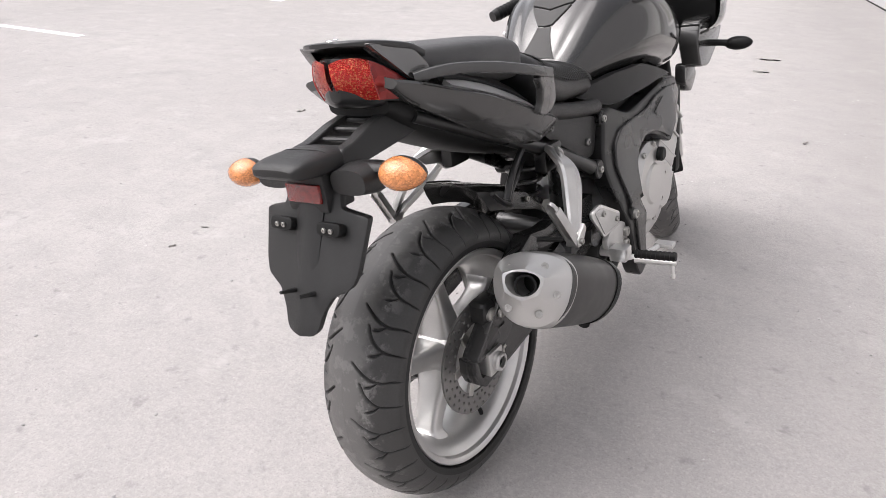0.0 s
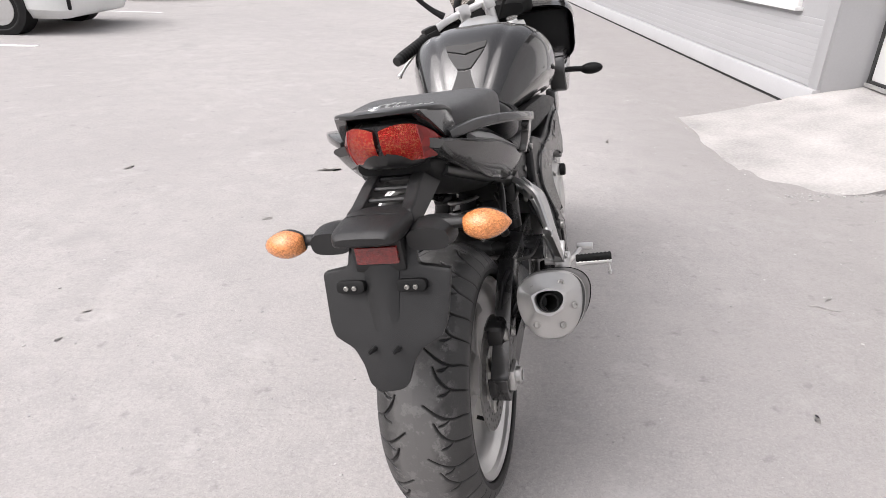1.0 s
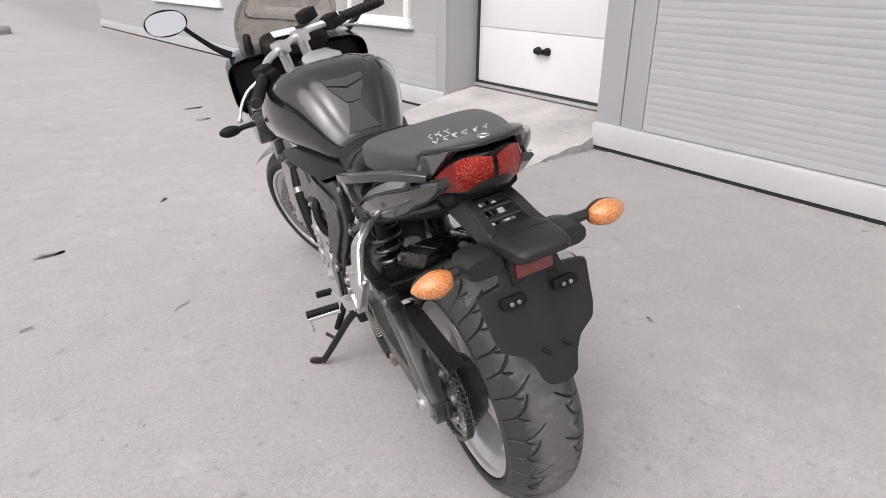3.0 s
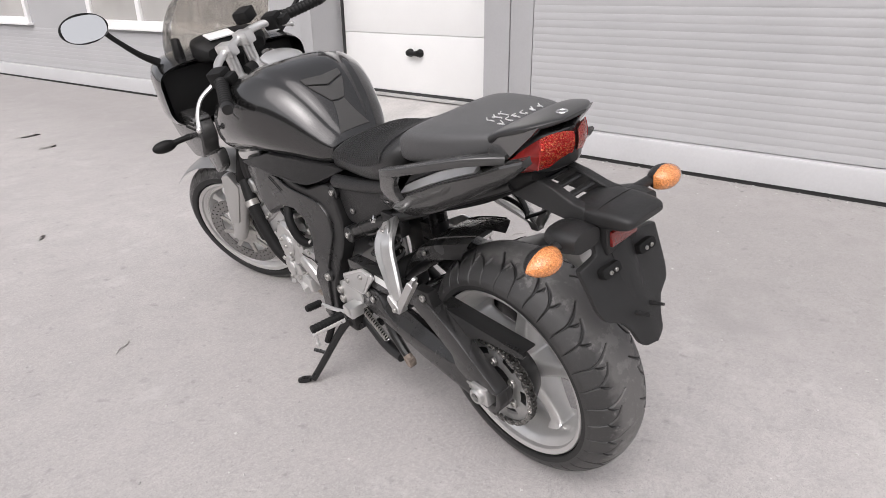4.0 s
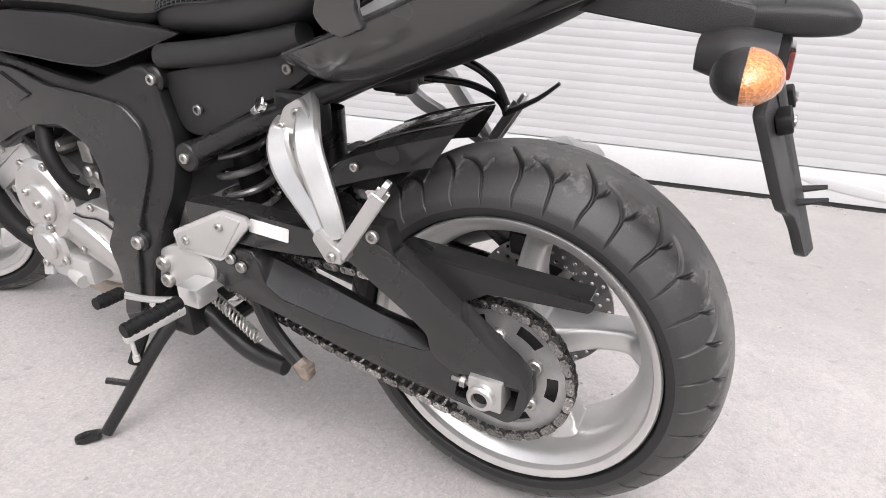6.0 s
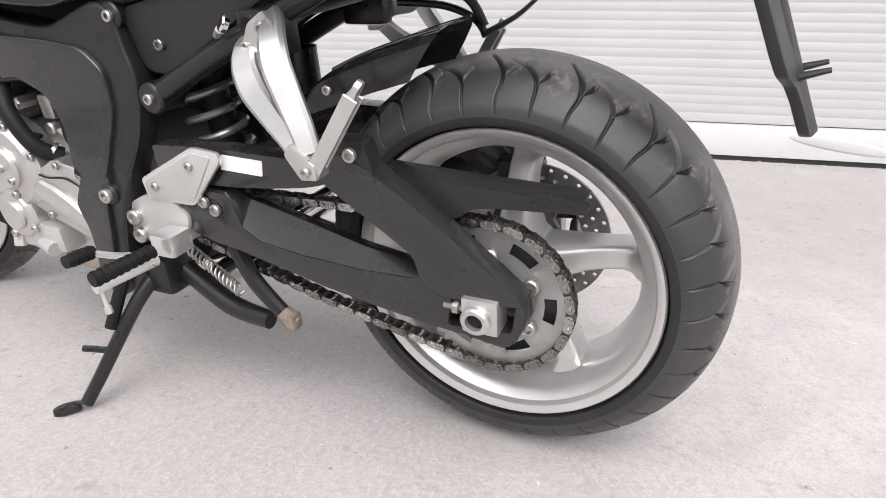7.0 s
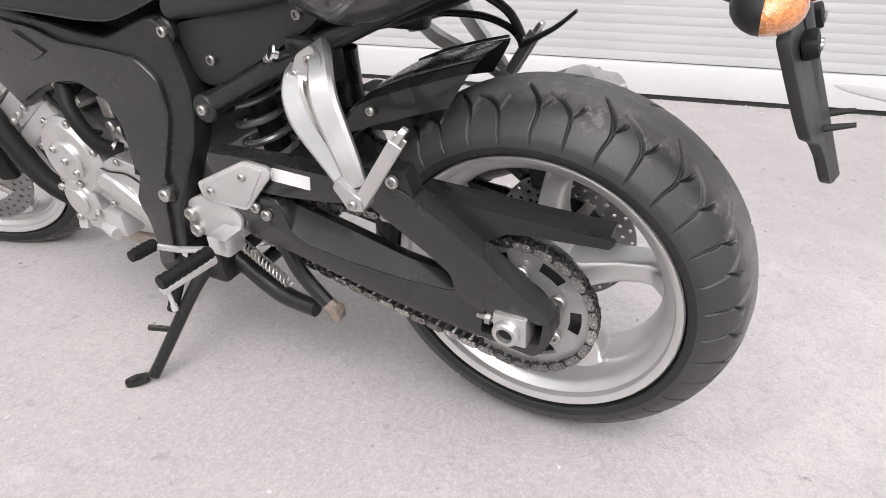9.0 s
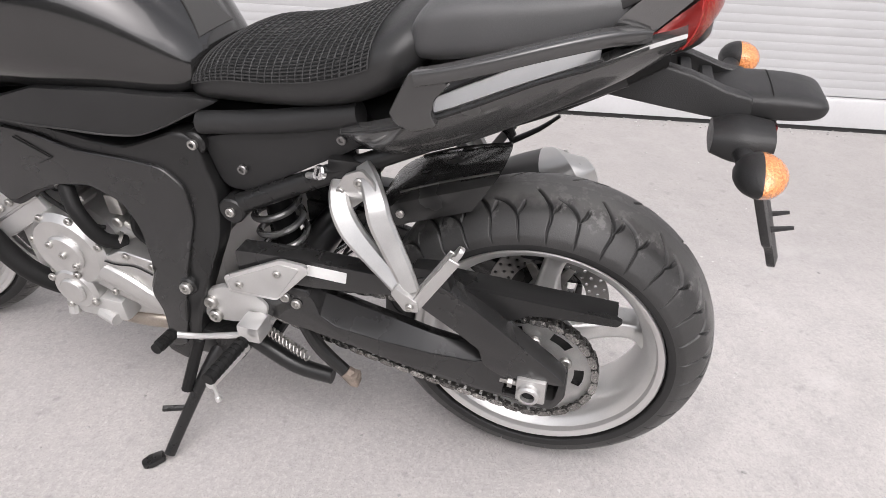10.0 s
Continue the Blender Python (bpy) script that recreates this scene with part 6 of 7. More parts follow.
part("pump_cover", joined(drum((0.900, 0.345), 0.050, -0.15, -0.196, 32, 0.008), drum((0.900, 0.345), 0.028, -0.19, -0.202, 24, 0.003)), M_CAST, eng, "round silver pump cover")
for k in range(4):
    a = radians(90 * k + 30)
    bolt(eng, -0.193, 0.900 + 0.048 * math.cos(a), 0.345 + 0.048 * math.sin(a), 1.0)
part("lower_casting", joined(box(-0.19, -0.14, 0.80, 0.92, 0.275, 0.330, 0.012), tube([(-0.185, 0.86, 0.29), (-0.195, 0.82, 0.285)], 0.014, 10), tube([(-0.18, 0.93, 0.31), (-0.19, 0.93, 0.275)], 0.012, 10)), M_ALLOY, eng)
sc = plate(rounded([(0.850, 0.448), (0.800, 0.438), (0.766, 0.458), (0.692, 0.446), (0.706, 0.398), (0.690, 0.360), (0.676, 0.300), (0.740, 0.318), (0.815, 0.345), (0.870, 0.372)], 0.012), -0.182, -0.13, 0.008, seg=3)
part("sprocket_cover", sc, M_CAST, eng, "smooth silver sprocket cover")
part("cover_step", tube([(-0.180, 0.835, 0.402), (-0.186, 0.775, 0.385), (-0.186, 0.725, 0.355), (-0.180, 0.685, 0.312)], [0.020, 0.024, 0.020, 0.010], 12, 5, 0.5, (1, 0, 0)), M_CAST, eng)
for y, z, k in ((0.752, 0.449, 0.9), (0.700, 0.436, 0.9), (0.690, 0.322, 0.9), (0.810, 0.352, 0.9), (0.858, 0.385, 0.8)):
    bolt(eng, -0.1825, y, z, k)
part("cover_seam", tube([(-0.1835, 0.845, 0.440), (-0.184, 0.790, 0.425), (-0.184, 0.740, 0.428), (-0.1835, 0.705, 0.415)], 0.0015, 6, 5), M_DARK, eng)
for k in range(4):
    m_ = pose(-0.168, 0.985, 0.46, -32, 0, 0) @ pose(0, -0.05 + 0.033 * k, 0.055)
    o = bolt(eng, 0, 0, 0)
    o.matrix_basis = m_ @ Matrix.Diagonal((1, 1, 1, 1))
part("cam_cover_end", moved(joined(drum((-0.038, 0.172), 0.026, -0.15, -0.172, 24, 0.005), drum((0.038, 0.172), 0.026, -0.15, -0.172, 24, 0.005)), pose(0, 0.985, 0.46, -32, 0, 0)), M_CAST, eng, "round silver camshaft end plugs")
part("injector_rail", tube([(-0.16, 0.90, 0.625), (0.16, 0.90, 0.625)], 0.010, 10), M_STEEL, eng, "steel fuel rail")
part("wiring", tube([(-0.15, 0.93, 0.60), (-0.172, 0.90, 0.555), (-0.168, 0.865, 0.520), (-0.172, 0.835, 0.500), (-0.160, 0.800, 0.490)], 0.0045, 8, 5), M_DARK, eng, "black wiring sleeve")
part("breather_hose", tube([(-0.12, 0.70, 0.575), (-0.150, 0.722, 0.540), (-0.155, 0.735, 0.495), (-0.150, 0.722, 0.465)], 0.008, 10, 5), M_DARK, eng, "thin black breather hose")
part("collector_pipe", tube([(-0.10, 1.02, 0.235), (-0.12, 0.92, 0.235), (-0.115, 0.82, 0.225), (-0.08, 0.70, 0.205)], 0.022, 14, 5), M_HEATED, eng, "heat-tinted exhaust collector pipe")
part("clutch_cover", joined(drum((0.80, 0.445), 0.118, 0.13, 0.188, 48, 0.016), drum((0.93, 0.40), 0.075, 0.13, 0.180, 36, 0.010), drum((0.80, 0.445), 0.060, 0.186, 0.194, 36, 0.006)), M_SATIN, eng, "round silver clutch cover")
for k in range(9):
    a = radians(40 * k)
    bolt(eng, 0.180, 0.80 + 0.110 * math.cos(a), 0.445 + 0.110 * math.sin(a), 1.1, True)
part("oil_cap", drum((0.845, 0.520), 0.020, 0.17, 0.205, 20, 0.004), M_DARK, eng, "black oil filler cap")
part("coolant_hose", joined(tube([(-0.150, 0.86, 0.60), (-0.185, 0.825, 0.545), (-0.180, 0.795, 0.480), (-0.150, 0.775, 0.455)], 0.014, 12, 5), tube([(-0.14, 0.98, 0.585), (-0.17, 0.93, 0.57), (-0.16, 0.87, 0.60)], 0.010, 10, 5), tube([(-0.15, 0.73, 0.52), (-0.165, 0.69, 0.46), (-0.15, 0.66, 0.43)], 0.006, 8, 5)), M_DARK, eng, "black rubber coolant hose")
part("hose_clip", tube([(-0.162, 0.852, 0.585), (-0.168, 0.846, 0.577)], 0.0165, 14), M_STEEL, eng)
part("hose_clip", tube([(-0.16, 0.785, 0.466), (-0.157, 0.781, 0.462)], 0.0165, 14), M_STEEL, eng)
part("throttle_body", joined(*[tube([(x, 0.84, 0.60), (x, 0.92, 0.55)], 0.024, 14) for x in (-0.12, -0.04, 0.04, 0.12)], box(-0.15, 0.15, 0.80, 0.86, 0.57, 0.63, 0.01)), M_DARK, eng)
part("linkage_fitting", drum((0.835, 0.545), 0.012, -0.13, -0.165, 6), M_STEEL, eng, "hexagon steel fitting")
part("cable_bracket", joined(box(-0.155, -0.13, 0.755, 0.785, 0.520, 0.560, 0.004), tube([(-0.15, 0.770, 0.505), (-0.15, 0.700, 0.462)], 0.0055, 8), drum((0.77, 0.505), 0.011, -0.135, -0.162, 12)), M_STEEL, eng, "steel cable bracket and rod")
headers = part("exhaust_headers", tube([(0.0, 0.92, 0.18), (0.02, 0.70, 0.18), (0.08, 0.50, 0.22)], [0.05, 0.055, 0.04], 16, 4), M_CHROME, bike, "steel exhaust header pipes")
for x in (-0.13, -0.045, 0.045, 0.13):
    part("header_pipe", tube([(x, 1.085, 0.505), (x * 0.98, 1.135, 0.46), (x * 0.9, 1.11, 0.34), (x * 0.6, 1.02, 0.215), (x * 0.45, 0.90, 0.185)], 0.021, 14, 5), M_CHROME, headers)
radiator = part("radiator", box(-0.155, 0.155, 1.12, 1.165, 0.38, 0.66, 0.012), M_DARK, bike, "black radiator")
FIN = finish(box(-0.145, 0.145, 1.162, 1.169, 0.400, 0.405), "fin", M_DARK)
for k in range(21):
    part("fin", FIN, M_DARK, radiator).location = (0, 0, 0.012 * k)
part("radiator_hose", tube([(-0.17, 1.15, 0.60), (-0.185, 1.10, 0.50), (-0.175, 1.03, 0.36), (-0.14, 0.96, 0.29)], 0.021, 14, 5), M_DARK, bike, "black radiator hose")
part("hose_clip", tube([(-0.1840, 1.118, 0.535), (-0.1845, 1.108, 0.517)], 0.0235, 16), M_STEEL, bike, "bright hose clip")
part("inner_fairing_panel", plate(rounded([(1.20, 0.74), (1.12, 0.70), (1.14, 0.60), (1.18, 0.54), (1.22, 0.60)], 0.02), -0.150, -0.115, 0.006), M_DARK, bike)

# silencer on the right, tilted up to the rear
SIL = pose(0.238, -0.030, 0.524, -25, 0, 3)


def muff_ring(q, n=44):
    y, zb, zt, hw_ = q[0], q[1], q[2] * 0.74, q[3] * 0.94
    zc, hh = (zb + zt) / 2, (zt - zb) / 2
    ring = []
    for j in range(n):
        a = 2 * math.pi * j / n
        c, s = math.cos(a), math.sin(a)
        taper = 1.0 + 0.21 * s
        k = 1.0
        if len(q) > 4:
            k = 1 - q[4] * (1 - math.cos(math.pi / 6) / math.cos((a + math.pi / 6) % (math.pi / 3) - math.pi / 6))
        xx = math.copysign(abs(c) ** 0.82, c) * hw_ * taper * k
        ring.append(SIL @ Vector((xx, y + (q[5] * xx if len(q) > 5 else 0.0), zc + math.copysign(abs(s) ** 0.9, s) * hh * k)))
    return ring
MUFF = [(0.062, -0.0883, 0.0757, 0.0728), (0.12, -0.0902, 0.0791, 0.0780), (0.22, -0.0912, 0.0791, 0.0801), (0.32, -0.0883, 0.0740, 0.0770), (0.352, -0.0787, 0.0619, 0.0624)]
sil = part("silencer", skin([muff_ring(q) for q in spline(MUFF, 5)]), M_CARBON, bike, "dark oval silencer with a silver end cap")
CAP = [(0.072, -0.0902, 0.0774, 0.0744, 0, 0.0), (0.05, -0.0883, 0.0757, 0.0733, 0, 0.3), (0.034, -0.0845, 0.0722, 0.0697, 0, 0.46), (0.026, -0.0768, 0.0654, 0.0634, 0.1, 0.5), (0.008, -0.0518, 0.0456, 0.0489, 0.5, 0.5), (-0.006, -0.0394, 0.0353, 0.0406, 0.8, 0.5), (-0.011, -0.0346, 0.031, 0.0364, 0.6, 0.5), (-0.012, -0.0269, 0.0241, 0.0291, 0, 0.5), (0.03, -0.025, 0.0224, 0.027, 0, 0.5), (0.06, -0.024, 0.0215, 0.026, 0, 0.5)]
cap = part("end_cap", skin([muff_ring(q) for q in CAP], caps=False), M_SATIN, sil, "satin silver silencer end cap", 18)
part("outlet", moved(lathe([(-0.085, 0.0), (-0.085, 0.021), (0.0, 0.021), (0.0, 0.017), (-0.08, 0.017)], 28), SIL @ pose(0, 0.002, -0.008, 0, 0, -64)), M_DARK, cap, "dark outlet pipe")
for deg in (135, 62, -5, -62, -128):
    a = radians(deg)
    o = bolt(cap, 0, 0, 0)
    o.matrix_basis = SIL @ pose(0.048 * math.cos(a), 0.0165 + 0.46 * 0.048 * math.cos(a), 0.050 * math.sin(a) - 0.013, 0, 0, 115) @ Matrix.Diagonal((0.95, 0.95, 0.95, 1))
def belt(y0, y1, grow):
    rows_ = spline(MUFF, 12)
    return skin([muff_ring((q[0], q[1] - grow, q[2] + grow, q[3] + grow)) for q in rows_ if y0 <= q[0] <= y1])
part("band", belt(0.325, 0.346, 0.003), M_CHROME, sil, "bright silencer band")
part("strap", belt(0.285, 0.312, 0.003), M_DARK, sil, "black rubber strap")
part("link_pipe", tube([(0.236, 0.29, 0.405), (0.225, 0.38, 0.345), (0.17, 0.50, 0.265), (0.08, 0.60, 0.21)], 0.027, 14, 5), M_CHROME, sil)
# rear brake: caliper, torque arm, master cylinder, brake hose
cal = part("rear_caliper", joined(box(0.078, 0.128, -0.008, 0.068, 0.388, 0.440, 0.018, 3), box(0.100, 0.136, 0.008, 0.055, 0.366, 0.398, 0.012, 3), tube([(0.125, 0.05, 0.425), (0.140, 0.11, 0.428), (0.148, 0.17, 0.415)], [0.012, 0.009, 0.009], 10, 4)), M_BLACK, bike, "black rear brake caliper")
part("piston_cap", drum((0.012, 0.412), 0.015, 0.12, 0.1335, 20, 0.003), M_STEEL, cal)
part("piston_cap", drum((0.048, 0.412), 0.015, 0.12, 0.1335, 20, 0.003), M_STEEL, cal)
part("caliper_bracket", plate(rounded([(-0.02, 0.315), (0.03, 0.330), (0.065, 0.380), (0.030, 0.400), (-0.01, 0.370)], 0.012), 0.112, 0.122, 0.003), M_DARK, cal)
part("brake_hose", tube([(0.11, 0.06, 0.45), (0.12, 0.10, 0.50), (0.13, 0.20, 0.50), (0.15, 0.32, 0.46), (0.16, 0.42, 0.46)], 0.005, 8, 6), M_DARK, cal)
bolt(cal, 0.137, 0.03, 0.41, 1.2, True)
part("brake_pedal", joined(tube([(0.215, 0.52, 0.335), (0.23, 0.62, 0.31), (0.25, 0.68, 0.315)], 0.007, 8, 4), box(0.235, 0.285, 0.665, 0.695, 0.308, 0.322, 0.004)), M_BRIGHT, bike, "bright brake pedal")

# ---- front end, turned a little to the left ----
STEER = 27.0
head, rake = Vector((0, 1.115, 0.80)), radians(25)
axis_v = Vector((0, math.sin(rake), -math.cos(rake)))
turn = Matrix.Translation(head) @ Matrix.Rotation(radians(-STEER), 4, axis_v) @ Matrix.Translation(-head)
FAX = Vector((0, 1.515, 0.298))


def steered(name, bm, mat, parent=None, label="", smooth=35):
    return part(name, moved(bm, turn), mat, parent or bike, label, smooth)
fw_ = wheel_parts(0.229, 0.050, 30, 5, 0.024, "front_wheel", "silver painted five-spoke alloy front wheel")
fw_.matrix_basis = turn @ Matrix.Translation(FAX)
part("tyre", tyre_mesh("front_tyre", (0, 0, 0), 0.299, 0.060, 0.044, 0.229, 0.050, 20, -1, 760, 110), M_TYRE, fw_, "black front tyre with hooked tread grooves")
for sg in (-1, 1):
    dsc = part("brake_disc", disc_mesh(0.105, 0.158, 0, 0.005, 34, 3, "front_disc"), M_STEEL, fw_, "drilled steel front brake disc")
    dsc.matrix_basis = pose(sg * 0.072, 0, 0)
    part("disc_carrier", carrier_mesh(0.105, 8), M_STEEL, fw_).matrix_basis = pose(sg * 0.072, 0, 0)
    part("rim_edge", lathe([(sg * 0.047, 0.2285), (sg * 0.0555, 0.2290), (sg * 0.0575, 0.2265), (sg * 0.0565, 0.2225), (sg * 0.053, 0.2160), (sg * 0.045, 0.2130)], 110, closed=True), M_RIMEDGE, fw_)
    up_, lo_ = Vector((sg * 0.105, 1.115 - 0.01, 0.93)), Vector((sg * 0.105, 1.50, 0.31))
    fk = steered("fork_leg", tube([lo_.lerp(up_, 0.42), lo_.lerp(up_, 1.0)], 0.022, 18), M_DARK, None, "black upside-down fork leg")
    steered("fork_slider", joined(tube([lo_, lo_.lerp(up_, 0.1), lo_.lerp(up_, 0.44)], [0.027, 0.029, 0.030], 18), plate(rounded([(1.470, 0.405), (1.430, 0.395), (1.325, 0.57), (1.345, 0.63), (1.382, 0.62)], 0.010), sg * 0.112, sg * 0.140, 0.006)), M_SATIN, fk, "silver fork guard")
    steered("front_caliper", joined(box(sg * 0.062 - 0.03, sg * 0.062 + 0.05, 1.375, 1.425, 0.27, 0.37, 0.012)), M_DARK, fk, "dark front brake caliper")
# mudguard painted pale in place of the sky's reflection on it
steered("front_mudguard", (lambda b: (bmesh.ops.solidify(b, geom=b.faces[:], thickness=0.004), b)[1])(skin([[((0.072 + 0.006 * math.cos(q)) * math.sin(a) * 1.0, FAX.y + (0.312 + 0.016 * math.cos(a)) * math.cos(q), FAX.z + (0.312 + 0.016 * math.cos(a)) * math.sin(q)) for a in (radians(-78 + 156 * j / 14) for j in range(15))] for q in (radians(48 + 90 * k / 22) for k in range(23))], closed=False)), M_PALESHEEN, None, "front mudguard, coloured pale for the sky it mirrors")
yk = steered("fork_yoke", box(-0.135, 0.135, 1.045, 1.145, 0.925, 0.955, 0.012), M_BRIGHT, None, "silver fork yoke")
steered("lower_yoke", box(-0.135, 0.135, 1.10, 1.20, 0.70, 0.735, 0.012), M_BRIGHT, yk)
for sg in (-1, 1):
    steered("fork_cap", tube([(sg * 0.105, 1.105, 0.95), (sg * 0.105, 1.100, 0.968)], 0.022, 18), M_CHROME, yk)
    steered("bar_clamp", joined(tube([(sg * 0.045, 1.115, 0.95), (sg * 0.045, 1.113, 1.030)], 0.018, 14), box(sg * 0.045 - 0.020, sg * 0.045 + 0.020, 1.082, 1.142, 1.025, 1.068, 0.008)), M_BRIGHT, yk)
bar = steered("handlebar", tube([(-0.26, 1.008, 1.022), (-0.18, 1.064, 1.033), (-0.09, 1.112, 1.046), (0.09, 1.112, 1.046), (0.18, 1.064, 1.033), (0.26, 1.008, 1.022)], 0.0125, 14, 5), M_BRIGHT, None, "silver tubular handlebar")
for sg in (-1, 1):
    g0, g1 = Vector((sg * 0.205, 1.047, 1.029)), Vector((sg * 0.334, 0.958, 1.016))
    grip = steered("grip", joined(tube([g0.lerp(g1, 0.05 + 0.95 * k / 32) for k in range(33)], [0.021 if k < 2 else 0.0192 if k % 3 == 0 else 0.0172 for k in range(33)], 14)), M_DARK, bar, "black rubber grip")
    steered("bar_end", tube([g1, g1.lerp(g0, -0.10)], [0.018, 0.015], 14), M_BLACK, grip)
    steered("switch_box", joined(box(sg * 0.180 - 0.024, sg * 0.180 + 0.024, 1.036, 1.092, 1.008, 1.058, 0.010), box(sg * 0.185 - 0.02, sg * 0.185 + 0.02, 1.012, 1.045, 1.015, 1.042, 0.006)), M_DARK, bar, "black switch housing")
    steered("lever", tube([(sg * 0.180, 1.100, 1.015), (sg * 0.225, 1.128, 1.000), (sg * 0.28, 1.122, 0.978), (sg * 0.325, 1.102, 0.955)], [0.009, 0.008, 0.007, 0.008], 10, 5, 0.7), M_BRIGHT, bar, "bright alloy lever")
    steered("lever_ball", (lambda b: (bmesh.ops.create_uvsphere(b, u_segments=12, v_segments=8, radius=0.009, matrix=Matrix.Translation((sg * 0.327, 1.101, 0.954))), b)[1])(bmesh.new()), M_BRIGHT, bar)
steered("brake_reservoir", box(0.13, 0.19, 1.115, 1.170, 1.055, 1.095, 0.008), M_DARK, bar, "black brake fluid reservoir")
steered("cables", joined(tube([(-0.16, 1.085, 1.03), (-0.13, 1.14, 1.02), (-0.09, 1.17, 0.93), (-0.08, 1.12, 0.82)], 0.005, 8, 6), tube([(0.16, 1.085, 1.03), (0.13, 1.14, 1.02), (0.08, 1.17, 0.93), (0.07, 1.12, 0.82)], 0.005, 8, 6), tube([(-0.18, 1.08, 1.02), (-0.15, 1.09, 0.96), (-0.13, 1.10, 0.88), (-0.12, 1.12, 0.76)], 0.004, 8, 6)), M_DARK, bar, "black control cables")
steered("ignition_lock", drum((1.10, 0.96), 0.02, -0.02, 0.02, 16), M_DARK, yk)

bar.matrix_basis = Matrix.Translation(head) @ Matrix.Rotation(radians(-8), 4, axis_v) @ Matrix.Translation(-head)

# half fairing with screen, dash, mirrors and front indicators
rings = []
FAIR = [(1.27, 0.790, 1.000, 0.262), (1.33, 0.780, 1.015, 0.262), (1.42, 0.775, 1.020, 0.245), (1.52, 0.785, 1.000, 0.205), (1.60, 0.810, 0.960, 0.145), (1.64, 0.84, 0.92, 0.08)]
fr_rows = [tuple(q) for q in spline(FAIR, 5)]
b = skin([[p for p in superring(*q, 48, 5.0, 4.0)] for q in fr_rows], caps=False)
bmesh.ops.solidify(b, geom=b.faces[:], thickness=0.006)
fair = part("fairing", b, M_DARK, bike, "graphite half fairing with black inner side")
b = skin([[p for p in superring(q[0] + 0.004, q[1] - 0.004, q[2] + 0.004, q[3] + 0.004, 48, 5.0, 4.0)] for q in fr_rows], caps=False)
part("fairing_skin", b, M_PAINT, fair)
part("inner_cowl", box(-0.245, 0.245, 1.315, 1.33, 0.80, 0.985, 0.02), M_DARK, fair)
part("headlamp", box(-0.16, 0.16, 1.60, 1.63, 0.83, 0.94, 0.02), M_PANE, fair, "twin headlamp glass")
for sg in (-1, 1):
    side = plate(rounded([(1.33, 0.850), (1.19, 0.845), (1.165, 0.780), (1.21, 0.700), (1.30, 0.690), (1.40, 0.745), (1.45, 0.80)], 0.02), 0.170, 0.230, 0.012, seg=3)
    cowl_s = part("fairing_cheek", flipped(side) if sg < 0 else side, M_PANEL, fair, "graphite fairing cheek with vent slots")
    for k in range(3):
        v = box(sg * 0.2305 - 0.003, sg * 0.2305 + 0.003, 1.195, 1.275, 0.800 + 0.016 * k, 0.807 + 0.016 * k, 0.001, 1)
        part("vent_slot", v, M_DARK, cowl_s, "black vent slot")
        v = moved(box(-0.028, 0.028, -0.003, 0.003, -0.0045, 0.0045, 0.001, 1), pose(sg * 0.200, 1.178 + 0.004 * k, 0.796 + 0.016 * k, 15, 0, 0))
        part("vent_slot", v, M_DARK, cowl_s)
    low = plate(rounded([(1.30, 0.705), (1.20, 0.715), (1.20, 0.655), (1.27, 0.610), (1.33, 0.66)], 0.02), 0.150, 0.185, 0.008)
    part("fairing_lower", flipped(low) if sg < 0 else low, M_PANEL, fair)
    stalk = part("front_indicator", tube([(sg * 0.205, 1.335, 0.762), (sg * 0.255, 1.338, 0.760), (sg * 0.290, 1.340, 0.756)], [0.012, 0.010, 0.011], 10, 3), M_DARK, bike, "smoked front turn indicator on a black stalk")
    body = bmesh.new()
    bmesh.ops.create_uvsphere(body, u_segments=18, v_segments=12, radius=1)
    moved(body, pose(sg * 0.315, 1.342, 0.755) @ Matrix.Diagonal((0.042, 0.020, 0.021, 1)))
    part("indicator_body", body, M_DARK, stalk)
    # mirror
    stem = part("mirror", tube([(sg * 0.225, 1.345, 1.012), (sg * 0.275, 1.34, 1.050), (sg * 0.335, 1.325, 1.115), (sg * 0.352, 1.318, 1.138)], [0.014, 0.010, 0.008, 0.009], 10, 4), M_DARK, bike, "black mirror on a slim stem")
    shell = bmesh.new()
    bmesh.ops.create_uvsphere(shell, u_segments=28, v_segments=16, radius=1)
    moved(shell, pose(sg * 0.405, 1.325, 1.163, -8, 0, sg * -8) @ Matrix.Diagonal((0.073, 0.030, 0.044, 1)))
    bmesh.ops.bisect_plane(shell, geom=shell.verts[:] + shell.edges[:] + shell.faces[:], plane_co=(sg * 0.405, 1.318, 1.163), plane_no=(sg * -0.13, -1, 0.14), clear_outer=True)
    bmesh.ops.holes_fill(shell, edges=[e for e in shell.edges if e.is_boundary])
    part("mirror_shell", shell, M_DARK, stem)
    glass = bmesh.new()
    ring = []
    mm = pose(sg * 0.405, 1.3155, 1.163, -8, 0, sg * -8)
    vs = [glass.verts.new(mm @ Vector((math.copysign(abs(math.cos(a)) ** 0.8, math.cos(a)) * 0.066, 0, math.copysign(abs(math.sin(a)) ** 0.8, math.sin(a)) * 0.038))) for a in (2 * math.pi * j / 32 for j in range(32))]
    glass.faces.new(vs)
    part("mirror_glass", glass, M_MIRROR, stem, "mirror glass")
